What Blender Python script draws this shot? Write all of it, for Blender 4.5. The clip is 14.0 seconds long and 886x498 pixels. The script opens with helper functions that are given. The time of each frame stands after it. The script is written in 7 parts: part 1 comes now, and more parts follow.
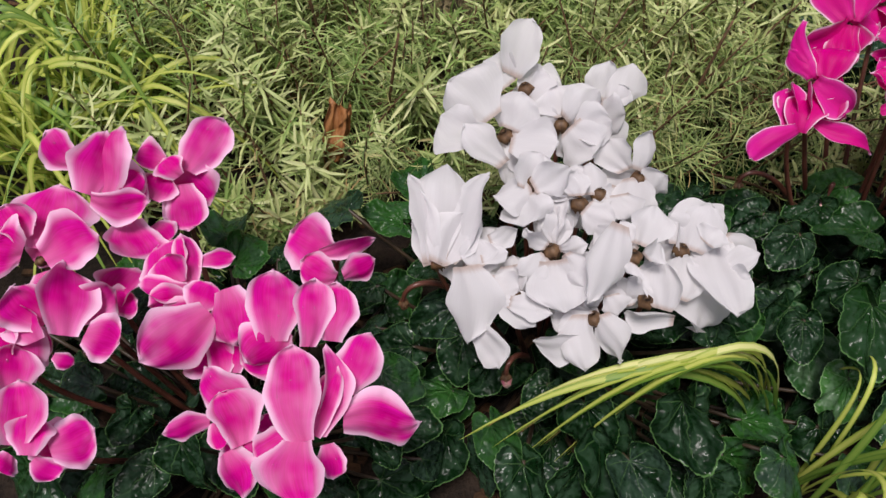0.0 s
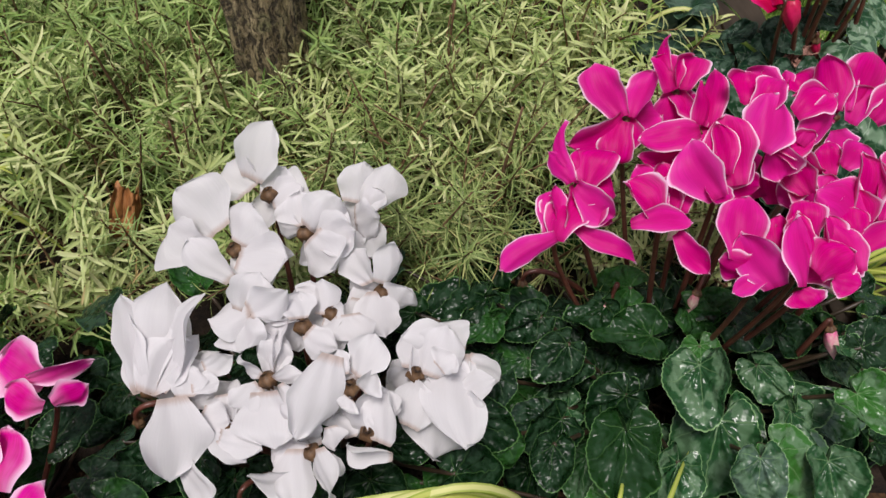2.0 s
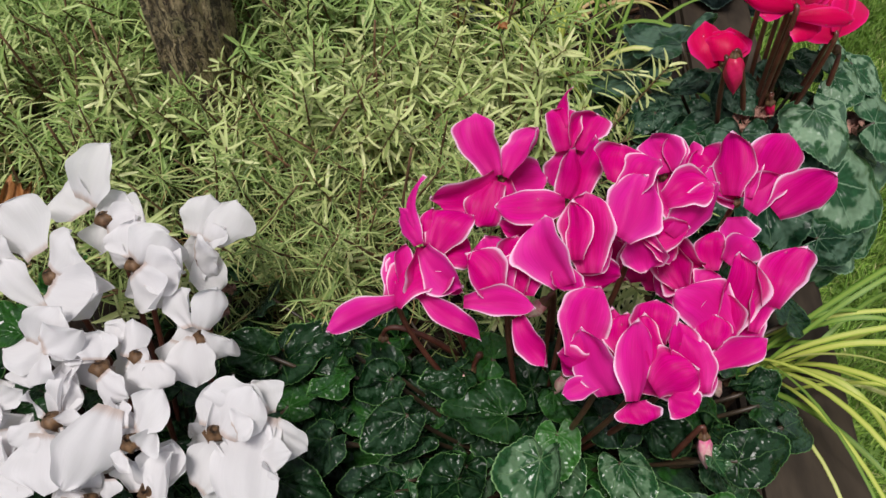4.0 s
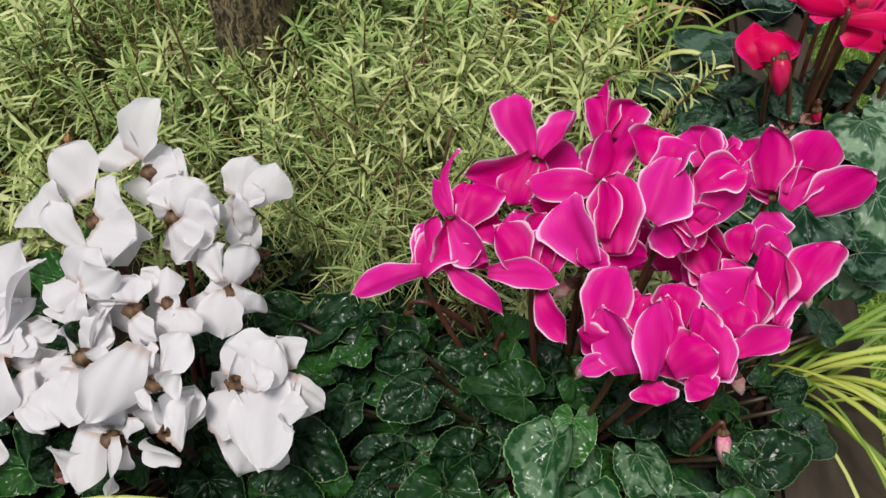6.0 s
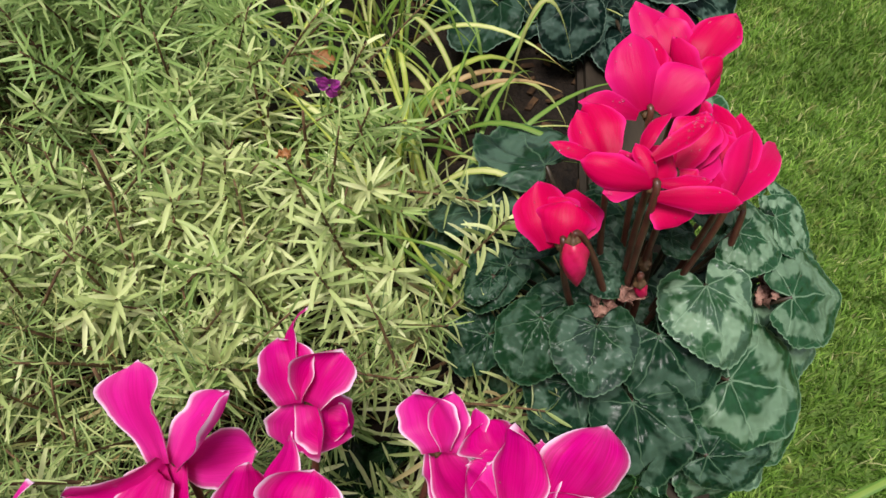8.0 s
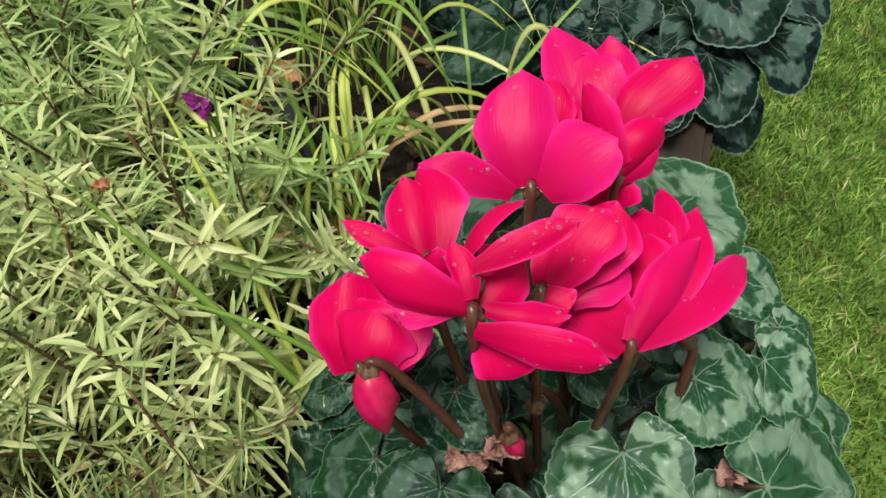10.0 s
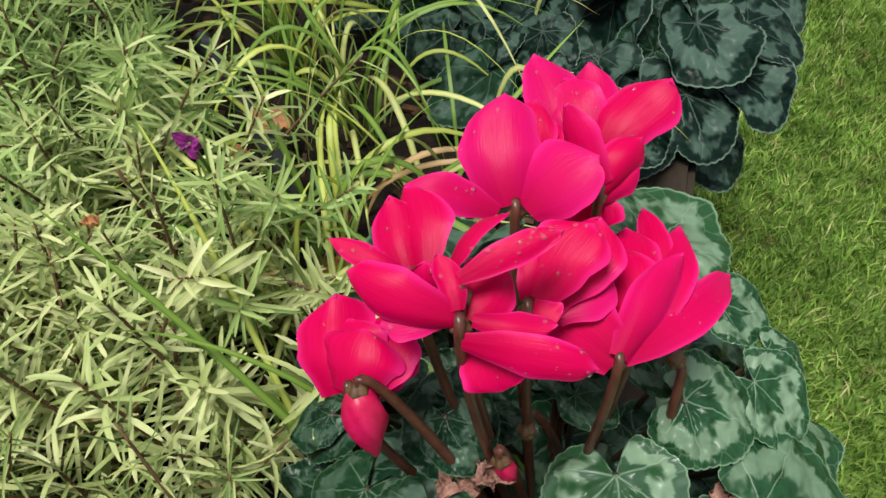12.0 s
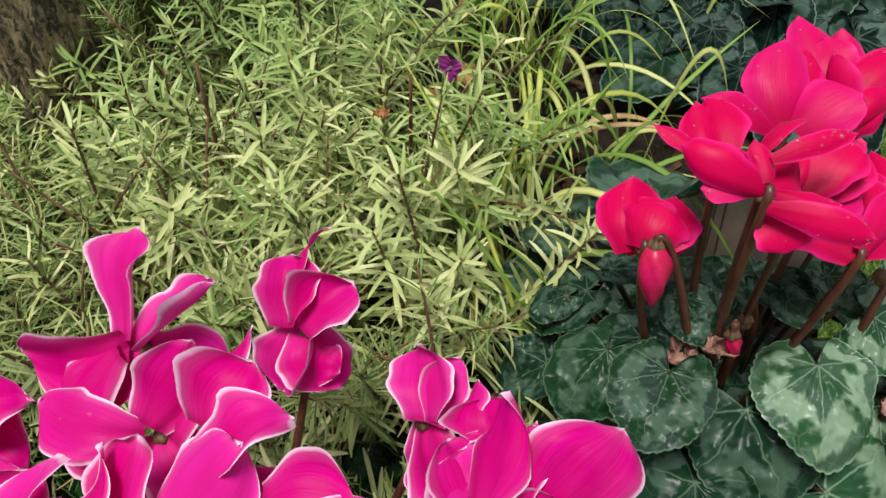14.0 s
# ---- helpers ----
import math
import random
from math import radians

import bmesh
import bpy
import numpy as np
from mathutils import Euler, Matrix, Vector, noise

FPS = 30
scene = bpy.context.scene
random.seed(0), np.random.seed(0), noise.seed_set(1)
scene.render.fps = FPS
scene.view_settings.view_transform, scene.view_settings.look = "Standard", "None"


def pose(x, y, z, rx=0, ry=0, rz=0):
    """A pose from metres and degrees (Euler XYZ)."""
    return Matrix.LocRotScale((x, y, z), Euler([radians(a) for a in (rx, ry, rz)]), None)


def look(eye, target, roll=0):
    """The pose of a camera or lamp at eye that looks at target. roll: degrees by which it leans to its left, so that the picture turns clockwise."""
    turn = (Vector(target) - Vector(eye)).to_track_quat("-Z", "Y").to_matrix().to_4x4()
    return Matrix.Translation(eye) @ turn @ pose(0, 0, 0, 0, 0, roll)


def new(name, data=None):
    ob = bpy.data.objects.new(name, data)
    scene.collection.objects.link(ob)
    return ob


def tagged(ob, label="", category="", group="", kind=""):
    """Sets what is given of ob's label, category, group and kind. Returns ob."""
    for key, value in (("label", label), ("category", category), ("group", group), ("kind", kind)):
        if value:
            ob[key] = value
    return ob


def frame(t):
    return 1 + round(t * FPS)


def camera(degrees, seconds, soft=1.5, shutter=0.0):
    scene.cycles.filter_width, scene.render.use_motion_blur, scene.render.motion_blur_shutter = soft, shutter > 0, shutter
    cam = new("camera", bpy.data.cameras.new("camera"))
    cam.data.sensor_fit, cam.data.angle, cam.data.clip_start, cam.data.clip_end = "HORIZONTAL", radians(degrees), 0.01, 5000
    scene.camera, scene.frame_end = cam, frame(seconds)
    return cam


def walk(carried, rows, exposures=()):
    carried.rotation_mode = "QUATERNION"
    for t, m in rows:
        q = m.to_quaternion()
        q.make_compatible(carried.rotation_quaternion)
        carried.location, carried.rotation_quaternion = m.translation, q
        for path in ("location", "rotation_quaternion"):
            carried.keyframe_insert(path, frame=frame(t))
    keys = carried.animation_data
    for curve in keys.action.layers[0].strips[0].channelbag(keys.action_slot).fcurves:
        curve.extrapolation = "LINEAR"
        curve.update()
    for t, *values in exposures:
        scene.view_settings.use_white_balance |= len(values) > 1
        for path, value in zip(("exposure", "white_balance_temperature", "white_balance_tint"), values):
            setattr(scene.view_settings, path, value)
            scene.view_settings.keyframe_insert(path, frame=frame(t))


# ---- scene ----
cam = camera(59.4, 14.0)
PATH = [
    (0, (0.0956, 0.0613, 0.9564), (0.0652, 1.2436, -0.6565), -0.43),
    (0.5, (0.1759, 0.0997, 0.9437), (0.1092, 1.2380, -0.6994), -1.34),
    (1, (0.2166, 0.1110, 0.9560), (0.1264, 1.2480, -0.6869), -2.35),
    (1.5, (0.2385, 0.1218, 0.9673), (0.1776, 1.2884, -0.6560), -1.55),
    (2, (0.2629, 0.1444, 0.9757), (0.2367, 1.3212, -0.6412), -0.32),
    (2.5, (0.2878, 0.1804, 0.9696), (0.2741, 1.3445, -0.6566), 1.56),
    (3, (0.3294, 0.2430, 0.9609), (0.2787, 1.3715, -0.6896), 1.79),
    (3.5, (0.3614, 0.2501, 0.9606), (0.2729, 1.3722, -0.6926), 1.52),
    (4, (0.3990, 0.2194, 0.9702), (0.1987, 1.3396, -0.6744), -0.84),
    (4.2, (0.4065, 0.1980, 0.9698), (0.1634, 1.3173, -0.6698), -1.31),
    (6.3, (0.4172, 0.1953, 0.9558), (0.0949, 1.3455, -0.6483), -1.05),
    (6.5, (0.4370, 0.2073, 0.9538), (0.1297, 1.3693, -0.6447), -1.09),
    (7, (0.4737, 0.2598, 0.9439), (0.2034, 1.4197, -0.6628), -0.72),
    (7.5, (0.4823, 0.3676, 0.9256), (0.2470, 1.4714, -0.7255), -0.33),
    (8, (0.5028, 0.4587, 0.9098), (0.3203, 1.5135, -0.7796), 0.75),
    (8.5, (0.5270, 0.5265, 0.8939), (0.3150, 1.5575, -0.8067), 2.68),
    (9, (0.5781, 0.5755, 0.8584), (0.2060, 1.5776, -0.8320), 0.44),
    (9.2, (0.5934, 0.5800, 0.8498), (0.1709, 1.5698, -0.8360), -1.13),
    (11.3, (0.6138, 0.5877, 0.7904), (0.0628, 1.6963, -0.7804), -6.97),
    (11.5, (0.6164, 0.5857, 0.7917), (0.0660, 1.6991, -0.7760), -6.80),
    (12, (0.6111, 0.5746, 0.8126), (0.0736, 1.7143, -0.7405), -5.44),
    (12.5, (0.6068, 0.5672, 0.8099), (0.0725, 1.7286, -0.7281), -4.55),
    (13, (0.5929, 0.5500, 0.8190), (0.0559, 1.7126, -0.7172), -3.51),
    (13.5, (0.5660, 0.5039, 0.8338), (0.0155, 1.6549, -0.7064), -1.90),
    (14, (0.5511, 0.4493, 0.8353), (-0.0608, 1.5852, -0.6928), 0.40),
]
walk(cam, [(t, look(eye, target, roll)) for t, eye, target, roll in PATH], [(0.0, 0.54, 6500, 19), (1.5, 0.56, 6500, 18), (3.5, 0.61, 6500, 14), (6.5, 0.67, 6500, 13), (8.0, 0.88, 6500, 12), (9.0, 0.96, 6500, 11), (12.5, 0.93, 6500, 10), (14.0, 0.85, 6500, 12)])

# ---- world and light: an overcast, rainy day ----
world = bpy.data.worlds.new("overcast_sky")
scene.world = world
world.use_nodes = True
wn, wl = world.node_tree.nodes, world.node_tree.links
sky = wn.new("ShaderNodeTexSky")
sky.sky_type = "NISHITA"
sky.sun_disc = False
sky.sun_elevation, sky.sun_rotation = radians(76), radians(199)
grey = wn.new("ShaderNodeHueSaturation")
grey.inputs["Saturation"].default_value = 0.35
wl.new(sky.outputs[0], grey.inputs["Color"])
wl.new(grey.outputs[0], wn["Background"].inputs["Color"])
wn["Background"].inputs["Strength"].default_value = 0.066
sun_data = bpy.data.lights.new("sun", "SUN")
sun_data.energy, sun_data.angle, sun_data.color = 2.5, radians(20), (1.0, 0.97, 0.92)
sun = new("sun", sun_data)
sun.matrix_world = look((0, 0, 5), (0.40, 1.15, 0.0))


# ---- materials ----
class Nodes:
    """A small hand for building node materials."""

    def __init__(self, name):
        self.mat = bpy.data.materials.new(name)
        self.mat.use_nodes = True
        self.tree = self.mat.node_tree
        self.bsdf = self.tree.nodes["Principled BSDF"]
        self.out = self.tree.nodes["Material Output"]

    def add(self, kind, **sets):
        n = self.tree.nodes.new(kind)
        for k, v in sets.items():
            n.inputs[k.replace("_", " ")].default_value = v
        return n

    def link(self, a, b):
        self.tree.links.new(a, b)

    def put(self, socket, value):
        if isinstance(value, (int, float, tuple)):
            socket.default_value = value
        else:
            self.link(value, socket)

    def math(self, op, a, b=0.0, c=0.0):
        n = self.tree.nodes.new("ShaderNodeMath")
        n.operation = op
        for s, v in zip(n.inputs, (a, b, c)):
            self.put(s, v)
        return n.outputs[0]

    def ramp(self, value, stops):
        n = self.tree.nodes.new("ShaderNodeValToRGB")
        e = n.color_ramp.elements
        while len(e) < len(stops):
            e.new(0.5)
        for el, (p, c) in zip(e, stops):
            el.position = p
            el.color = (*c, 1) if len(c) == 3 else c
        self.put(n.inputs[0], value)
        return n.outputs[0]

    def step(self, value, lo, hi):
        n = self.tree.nodes.new("ShaderNodeMapRange")
        n.interpolation_type = "SMOOTHSTEP"
        self.put(n.inputs[0], value)
        n.inputs[1].default_value, n.inputs[2].default_value = lo, hi
        return n.outputs[0]

    def mix(self, fac, a, b, kind="MIX"):
        n = self.tree.nodes.new("ShaderNodeMix")
        n.data_type = "RGBA"
        n.blend_type = kind
        self.put(n.inputs[0], fac)
        for s, v in ((n.inputs[6], a), (n.inputs[7], b)):
            self.put(s, (*v, 1) if isinstance(v, tuple) and len(v) == 3 else v)
        return n.outputs[2]

    def coords(self, kind="Object"):
        return self.tree.nodes.new("ShaderNodeTexCoord").outputs[kind]

    def stretch(self, vec, scale):
        n = self.add("ShaderNodeMapping")
        n.inputs["Scale"].default_value = scale
        self.link(vec, n.inputs["Vector"])
        return n.outputs[0]

    def noise(self, vec, scale, detail=3.0, rough=0.55):
        n = self.add("ShaderNodeTexNoise", Scale=scale, Detail=detail, Roughness=rough)
        self.link(vec, n.inputs["Vector"])
        return n.outputs["Fac"]

    def random(self, island=False):
        if island:
            return self.tree.nodes.new("ShaderNodeNewGeometry").outputs["Random Per Island"]
        return self.tree.nodes.new("ShaderNodeObjectInfo").outputs["Random"]

    def bump(self, height, strength, distance):
        n = self.add("ShaderNodeBump", Strength=strength, Distance=distance)
        self.link(height, n.inputs["Height"])
        self.link(n.outputs[0], self.bsdf.inputs["Normal"])
        return n.outputs[0]

    def finish(self, color, rough=0.5, through_light=0.0, specular=0.5, normal=None):
        self.put(self.bsdf.inputs["Base Color"], (*color, 1) if isinstance(color, tuple) else color)
        self.put(self.bsdf.inputs["Roughness"], rough)
        self.bsdf.inputs["Specular IOR Level"].default_value = specular
        if through_light:
            t = self.add("ShaderNodeBsdfTranslucent")
            self.put(t.inputs["Color"], (*color, 1) if isinstance(color, tuple) else color)
            m = self.add("ShaderNodeMixShader")
            m.inputs[0].default_value = through_light
            self.link(self.bsdf.outputs[0], m.inputs[1])
            self.link(t.outputs[0], m.inputs[2])
            self.link(m.outputs[0], self.out.inputs[0])
        return self.mat


def petal_material(name, deep, mid, rim, rim_from, rim_to, blotch=0.0, rough=0.45, through_light=0.3, pale=None, throat=None, throat_to=0.17):
    """Petal skin: deep colour in the middle, paler towards a rim, fine lengthwise veins. The UV map runs across and along the petal."""
    n = Nodes(name)
    uv = n.coords("UV")
    sep = n.add("ShaderNodeSeparateXYZ")
    n.link(uv, sep.inputs[0])
    u = n.math("ABSOLUTE", n.math("SUBTRACT", n.math("MULTIPLY", sep.outputs[0], 2.0), 1.0))
    v = sep.outputs[1]
    wob = n.noise(n.coords(), 60.0, 3)
    edge = n.math("MAXIMUM", u, n.math("MULTIPLY", n.math("POWER", v, 3.0), 1.0))
    edge = n.math("ADD", edge, n.math("MULTIPLY", n.math("SUBTRACT", wob, 0.5), 0.14))
    veins = n.noise(n.stretch(uv, (46, 2.2, 1)), 1.0, 2)
    body = n.mix(n.step(veins, 0.3, 0.75), deep, mid)
    body = n.mix(n.math("MULTIPLY", n.random(), 0.35), body, mid)
    if pale:
        body = n.mix(n.math("MULTIPLY", n.step(n.random(), 0.55, 0.97), 0.38), body, pale)
    if blotch:
        cloud = n.noise(n.coords(), 38.0, 2)
        body = n.mix(n.math("MULTIPLY", n.step(cloud, 0.45, 0.75), blotch), body, rim)
        body = n.mix(n.math("MULTIPLY", n.step(v, 0.5, 0.02), blotch), body, rim)
    body = n.mix(n.math("MULTIPLY", n.step(edge, 0.75, 0.2), 0.45), body, deep)
    body = n.mix(n.math("MULTIPLY", n.step(edge, 0.66, 1.0), 0.10), body, rim)
    color = n.mix(n.math("MULTIPLY", n.step(edge, rim_from, rim_to), 0.97), body, rim)
    if throat:
        color = n.mix(n.math("MULTIPLY", n.step(n.math("ADD", v, n.math("MULTIPLY", veins, 0.08)), throat_to, 0.05), 0.6), color, throat)
    n.bump(n.math("ADD", veins, n.math("MULTIPLY", n.noise(n.coords(), 240.0, 2), 0.5)), 0.25, 0.0006)
    return n.finish(color, rough, through_light, 0.09)


def leaf_material(name, dark, silver, vein, fresh, amount, vein_amount, rough, gloss, mesh_of_veins, painted_sheen, rim):
    """Cyclamen leaf: dark blade, a broken silver zone between centre and rim, pale veins that fan from the stalk."""
    n = Nodes(name)
    p = n.coords()
    sep = n.add("ShaderNodeSeparateXYZ")
    n.link(p, sep.inputs[0])
    uv = n.add("ShaderNodeSeparateXYZ")
    n.link(n.coords("UV"), uv.inputs[0])
    ring = uv.outputs[0]
    shift = n.random()
    where = n.add("ShaderNodeVectorMath")
    where.operation = "ADD"
    n.link(p, where.inputs[0])
    off = n.add("ShaderNodeCombineXYZ")
    n.link(n.math("MULTIPLY", shift, 37.0), off.inputs[2])
    n.link(off.outputs[0], where.inputs[1])
    q = where.outputs[0]
    along = n.math("ADD", sep.outputs[1], 0.42)
    bend = n.math("MULTIPLY", n.math("SUBTRACT", n.noise(q, 2.2, 2), 0.5), 0.45)
    ang = n.math("ADD", n.math("ARCTAN2", sep.outputs[0], along), bend)
    fan = n.math("ABSOLUTE", n.math("SINE", n.math("MULTIPLY", ang, 3.5)))
    rad = n.math("SQRT", n.math("ADD", n.math("POWER", sep.outputs[0], 2.0), n.math("POWER", along, 2.0)))
    line = n.math("MULTIPLY", fan, rad)
    veins = n.math("MULTIPLY", n.step(line, 0.070, 0.020), n.step(ring, 1.05, 0.55))
    twig = n.add("ShaderNodeTexVoronoi", Scale=3.1)
    twig.feature = "DISTANCE_TO_EDGE"
    n.link(q, twig.inputs["Vector"])
    net = n.math("MULTIPLY", n.step(twig.outputs["Distance"], 0.045, 0.0), n.step(ring, 0.55, 0.8))
    # the silver zone has a ragged outline, fingered along the veins
    fingers = n.noise(n.stretch(n.coords("UV"), (1.2, 26.0, 1.0)), 1.0, 3)
    reach = n.math("ADD", ring, n.math("ADD", n.math("MULTIPLY", n.math("SUBTRACT", fingers, 0.5), 0.30), n.math("MULTIPLY", n.math("SUBTRACT", fan, 0.6), 0.16)))
    zone = n.math("MULTIPLY", n.step(reach, 0.44, 0.51), n.step(reach, 0.86, 0.80))
    cloud = n.noise(q, 1.9, 2.0)
    mask = n.math("MULTIPLY", n.math("MULTIPLY", zone, n.step(cloud, 0.37, 0.49)), n.math("ADD", 0.55 * amount, n.math("MULTIPLY", n.math("FRACT", n.math("MULTIPLY", shift, 7.0)), 0.45 * amount)))
    fine = n.noise(q, 6.0, 3)
    base = n.mix(n.step(fine, 0.3, 0.8), dark, tuple(c * 1.5 for c in dark))
    base = n.mix(n.step(shift, 0.66, 0.86), base, fresh)
    # sky gloss painted as a paler base colour, in patches on some leaves
    base = n.mix(n.math("MULTIPLY", n.step(n.math("FRACT", n.math("MULTIPLY", shift, 13.0)), 0.66, 0.8), n.step(cloud, 0.35, 0.6)), base, painted_sheen)
    color = n.mix(mask, base, silver)
    color = n.mix(n.math("MULTIPLY", n.math("MAXIMUM", veins, n.math("MULTIPLY", net, mesh_of_veins)), vein_amount), color, vein)
    color = n.mix(n.math("MULTIPLY", n.step(ring, 0.965, 0.99), rim), color, tuple(1.35 * c for c in vein))
    n.bump(n.math("SUBTRACT", n.noise(q, 3.2, 1.0), n.math("MULTIPLY", veins, 0.35)), 0.30, 0.03)
    wet = n.math("ADD", rough, n.math("MULTIPLY", n.step(n.noise(q, 3.5, 3), 0.4, 0.65), 0.22))
    return n.finish(color, wet, 0.0, gloss)


def blade_material(name, body, stripe, light=0.3, brown=0.0):
    """Long leaf blade with a stripe down its middle and thin lengthwise lines."""
    n = Nodes(name)
    sep = n.add("ShaderNodeSeparateXYZ")
    n.link(n.coords("UV"), sep.inputs[0])
    u = n.math("ABSOLUTE", n.math("SUBTRACT", n.math("MULTIPLY", sep.outputs[0], 2.0), 1.0))
    lines = n.noise(n.stretch(n.coords("UV"), (30, 1.2, 1)), 1.0, 2)
    color = n.mix(n.step(n.math("ADD", u, n.math("MULTIPLY", lines, 0.3)), 0.9, 0.55), body, stripe)
    color = n.mix(n.math("MULTIPLY", n.random(), 0.4), color, tuple(0.55 * c for c in body))
    if brown:
        color = n.mix(n.step(sep.outputs[1], 1.0 - brown, 1.0), color, (0.30, 0.17, 0.06))
    n.bump(lines, 0.3, 0.0006)
    return n.finish(color, 0.42, light, 0.45)


def simple(name, dark, light, scale, rough=0.6, bump=0.3, depth=0.002, through_light=0.0, stretch=None, island=False, specular=0.5):
    """Two-tone mottled surface at two scales."""
    n = Nodes(name)
    p = n.coords()
    if stretch:
        p = n.stretch(p, stretch)
    a, b = n.noise(p, scale, 4), n.noise(p, scale * 7, 3)
    fac = n.math("ADD", n.math("MULTIPLY", a, 0.65), n.math("MULTIPLY", b, 0.35))
    color = n.mix(n.step(fac, 0.32, 0.68), dark, light)
    if island:
        color = n.mix(n.math("MULTIPLY", n.random(True), 0.6), color, dark)
    n.bump(fac, bump, depth)
    return n.finish(color, rough, through_light, specular)


WHITE = petal_material("white_petal", (0.735, 0.72, 0.73), (0.77, 0.758, 0.765), (0.79, 0.78, 0.785), 0.7, 1.1, 0.0, 0.5, 0.42, None, (0.42, 0.27, 0.19))
MAGENTA = petal_material("magenta_petal", (0.52, 0.0003, 0.145), (0.70, 0.0012, 0.265), (0.93, 0.66, 0.84), 0.885, 0.985, 0.025, 0.42, 0.28, (0.76, 0.045, 0.44), (0.34, 0.0008, 0.09))
PALE_PINK = petal_material("pale_rimmed_pink_petal", (0.56, 0.0006, 0.19), (0.72, 0.008, 0.35), (0.90, 0.60, 0.78), 0.62, 1.0, 0.34, 0.5, 0.26)
RED = petal_material("cerise_red_petal", (0.53, 0.0004, 0.056), (0.62, 0.0006, 0.088), (0.76, 0.020, 0.21), 0.74, 1.06, 0.0, 0.36, 0.20, (0.66, 0.014, 0.22), (0.33, 0.0004, 0.032), 0.55)
LEAF = leaf_material("green_cyclamen_leaf", (0.0028, 0.0135, 0.0036), (0.026, 0.060, 0.030), (0.075, 0.160, 0.050), (0.016, 0.066, 0.011), 0.65, 0.34, 0.17, 0.17, 0.0, (0.016, 0.034, 0.022), 0.65)
LEAF_SILVER = leaf_material("silver_marbled_leaf", (0.011, 0.046, 0.017), (0.170, 0.262, 0.165), (0.21, 0.32, 0.20), (0.016, 0.062, 0.020), 0.95, 0.5, 0.28, 0.22, 0.4, (0.045, 0.092, 0.054), 0.4)
LEAF_BLUE = leaf_material("blue_green_marbled_leaf", (0.0028, 0.0105, 0.0072), (0.064, 0.110, 0.084), (0.125, 0.185, 0.140), (0.008, 0.028, 0.013), 0.9, 0.30, 0.34, 0.09, 0.15, (0.018, 0.036, 0.027), 0.6)
LEAF_MARBLED = leaf_material("pale_marbled_cyclamen_leaf", (0.012, 0.048, 0.015), (0.105, 0.185, 0.100), (0.15, 0.26, 0.11), (0.030, 0.115, 0.020), 0.8, 0.45, 0.18, 0.28, 0.0, (0.060, 0.105, 0.074), 0.85)
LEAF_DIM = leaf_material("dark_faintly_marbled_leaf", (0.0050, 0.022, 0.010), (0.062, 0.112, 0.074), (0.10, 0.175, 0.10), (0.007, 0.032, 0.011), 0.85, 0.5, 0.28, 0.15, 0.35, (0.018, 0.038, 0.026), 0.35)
STEM = simple("red_brown_stem", (0.060, 0.018, 0.012), (0.125, 0.042, 0.026), 90, 0.38, 0.2, 0.0006)
STALK = simple("dark_leaf_stalk", (0.022, 0.016, 0.008), (0.05, 0.030, 0.015), 90, 0.5, 0.2, 0.0006)
CALYX = simple("brown_calyx", (0.055, 0.026, 0.010), (0.16, 0.085, 0.035), 260, 0.6, 0.4, 0.0008)
BUD_PALE = simple("cream_and_pink_bud", (0.55, 0.12, 0.20), (0.66, 0.58, 0.42), 70, 0.5, 0.2, 0.0005, 0.15)
BUD_TIP = simple("cream_bud_with_pink_tip", (0.66, 0.03, 0.24), (0.74, 0.62, 0.50), 45, 0.5, 0.2, 0.0005, 0.15)
RED_BUD = simple("cerise_bud", (0.50, 0.002, 0.05), (0.70, 0.010, 0.12), 60, 0.42, 0.2, 0.0006, 0.2)
n = Nodes("rosemary_needle")
isl, obj = n.random(True), n.random()
col = n.ramp(isl, [(0.0, (0.20, 0.26, 0.08)), (0.25, (0.41, 0.49, 0.175)), (0.65, (0.63, 0.67, 0.31)), (0.97, (0.80, 0.80, 0.46)), (1.0, (0.50, 0.30, 0.12))])
col = n.mix(n.math("MULTIPLY", obj, 0.35), col, (0.38, 0.50, 0.18))
NEEDLE = n.finish(col, 0.45, 0.30, 0.35)
n = Nodes("fresh_rosemary_needle")
isl, obj = n.random(True), n.random()
col = n.ramp(isl, [(0.0, (0.12, 0.20, 0.045)), (0.35, (0.29, 0.40, 0.12)), (0.75, (0.48, 0.57, 0.21)), (1.0, (0.66, 0.69, 0.34))])
col = n.mix(n.math("MULTIPLY", obj, 0.4), col, (0.23, 0.42, 0.10))
NEEDLE_FRESH = n.finish(col, 0.45, 0.30, 0.35)
n = Nodes("dry_rosemary_needle")
col = n.ramp(n.random(True), [(0.0, (0.08, 0.13, 0.032)), (0.4, (0.21, 0.30, 0.085)), (0.8, (0.42, 0.48, 0.18)), (1.0, (0.40, 0.27, 0.11))])
NEEDLE_DRY = n.finish(col, 0.5, 0.2, 0.3)
WOODY = simple("brown_sprig_stem", (0.07, 0.035, 0.018), (0.20, 0.11, 0.05), 120, 0.8, 0.3, 0.001)
SEDGE = blade_material("yellow_green_sedge", (0.36, 0.47, 0.06), (0.64, 0.68, 0.16), 0.3)
SEDGE_GREEN = blade_material("green_sedge", (0.13, 0.27, 0.035), (0.27, 0.40, 0.07), 0.3)
SEDGE_CREAM = blade_material("cream_striped_sedge", (0.42, 0.50, 0.11), (0.74, 0.74, 0.30), 0.3, 0.1)
SEDGE_TAN = blade_material("withered_tan_blade", (0.42, 0.26, 0.10), (0.55, 0.38, 0.18), 0.2)
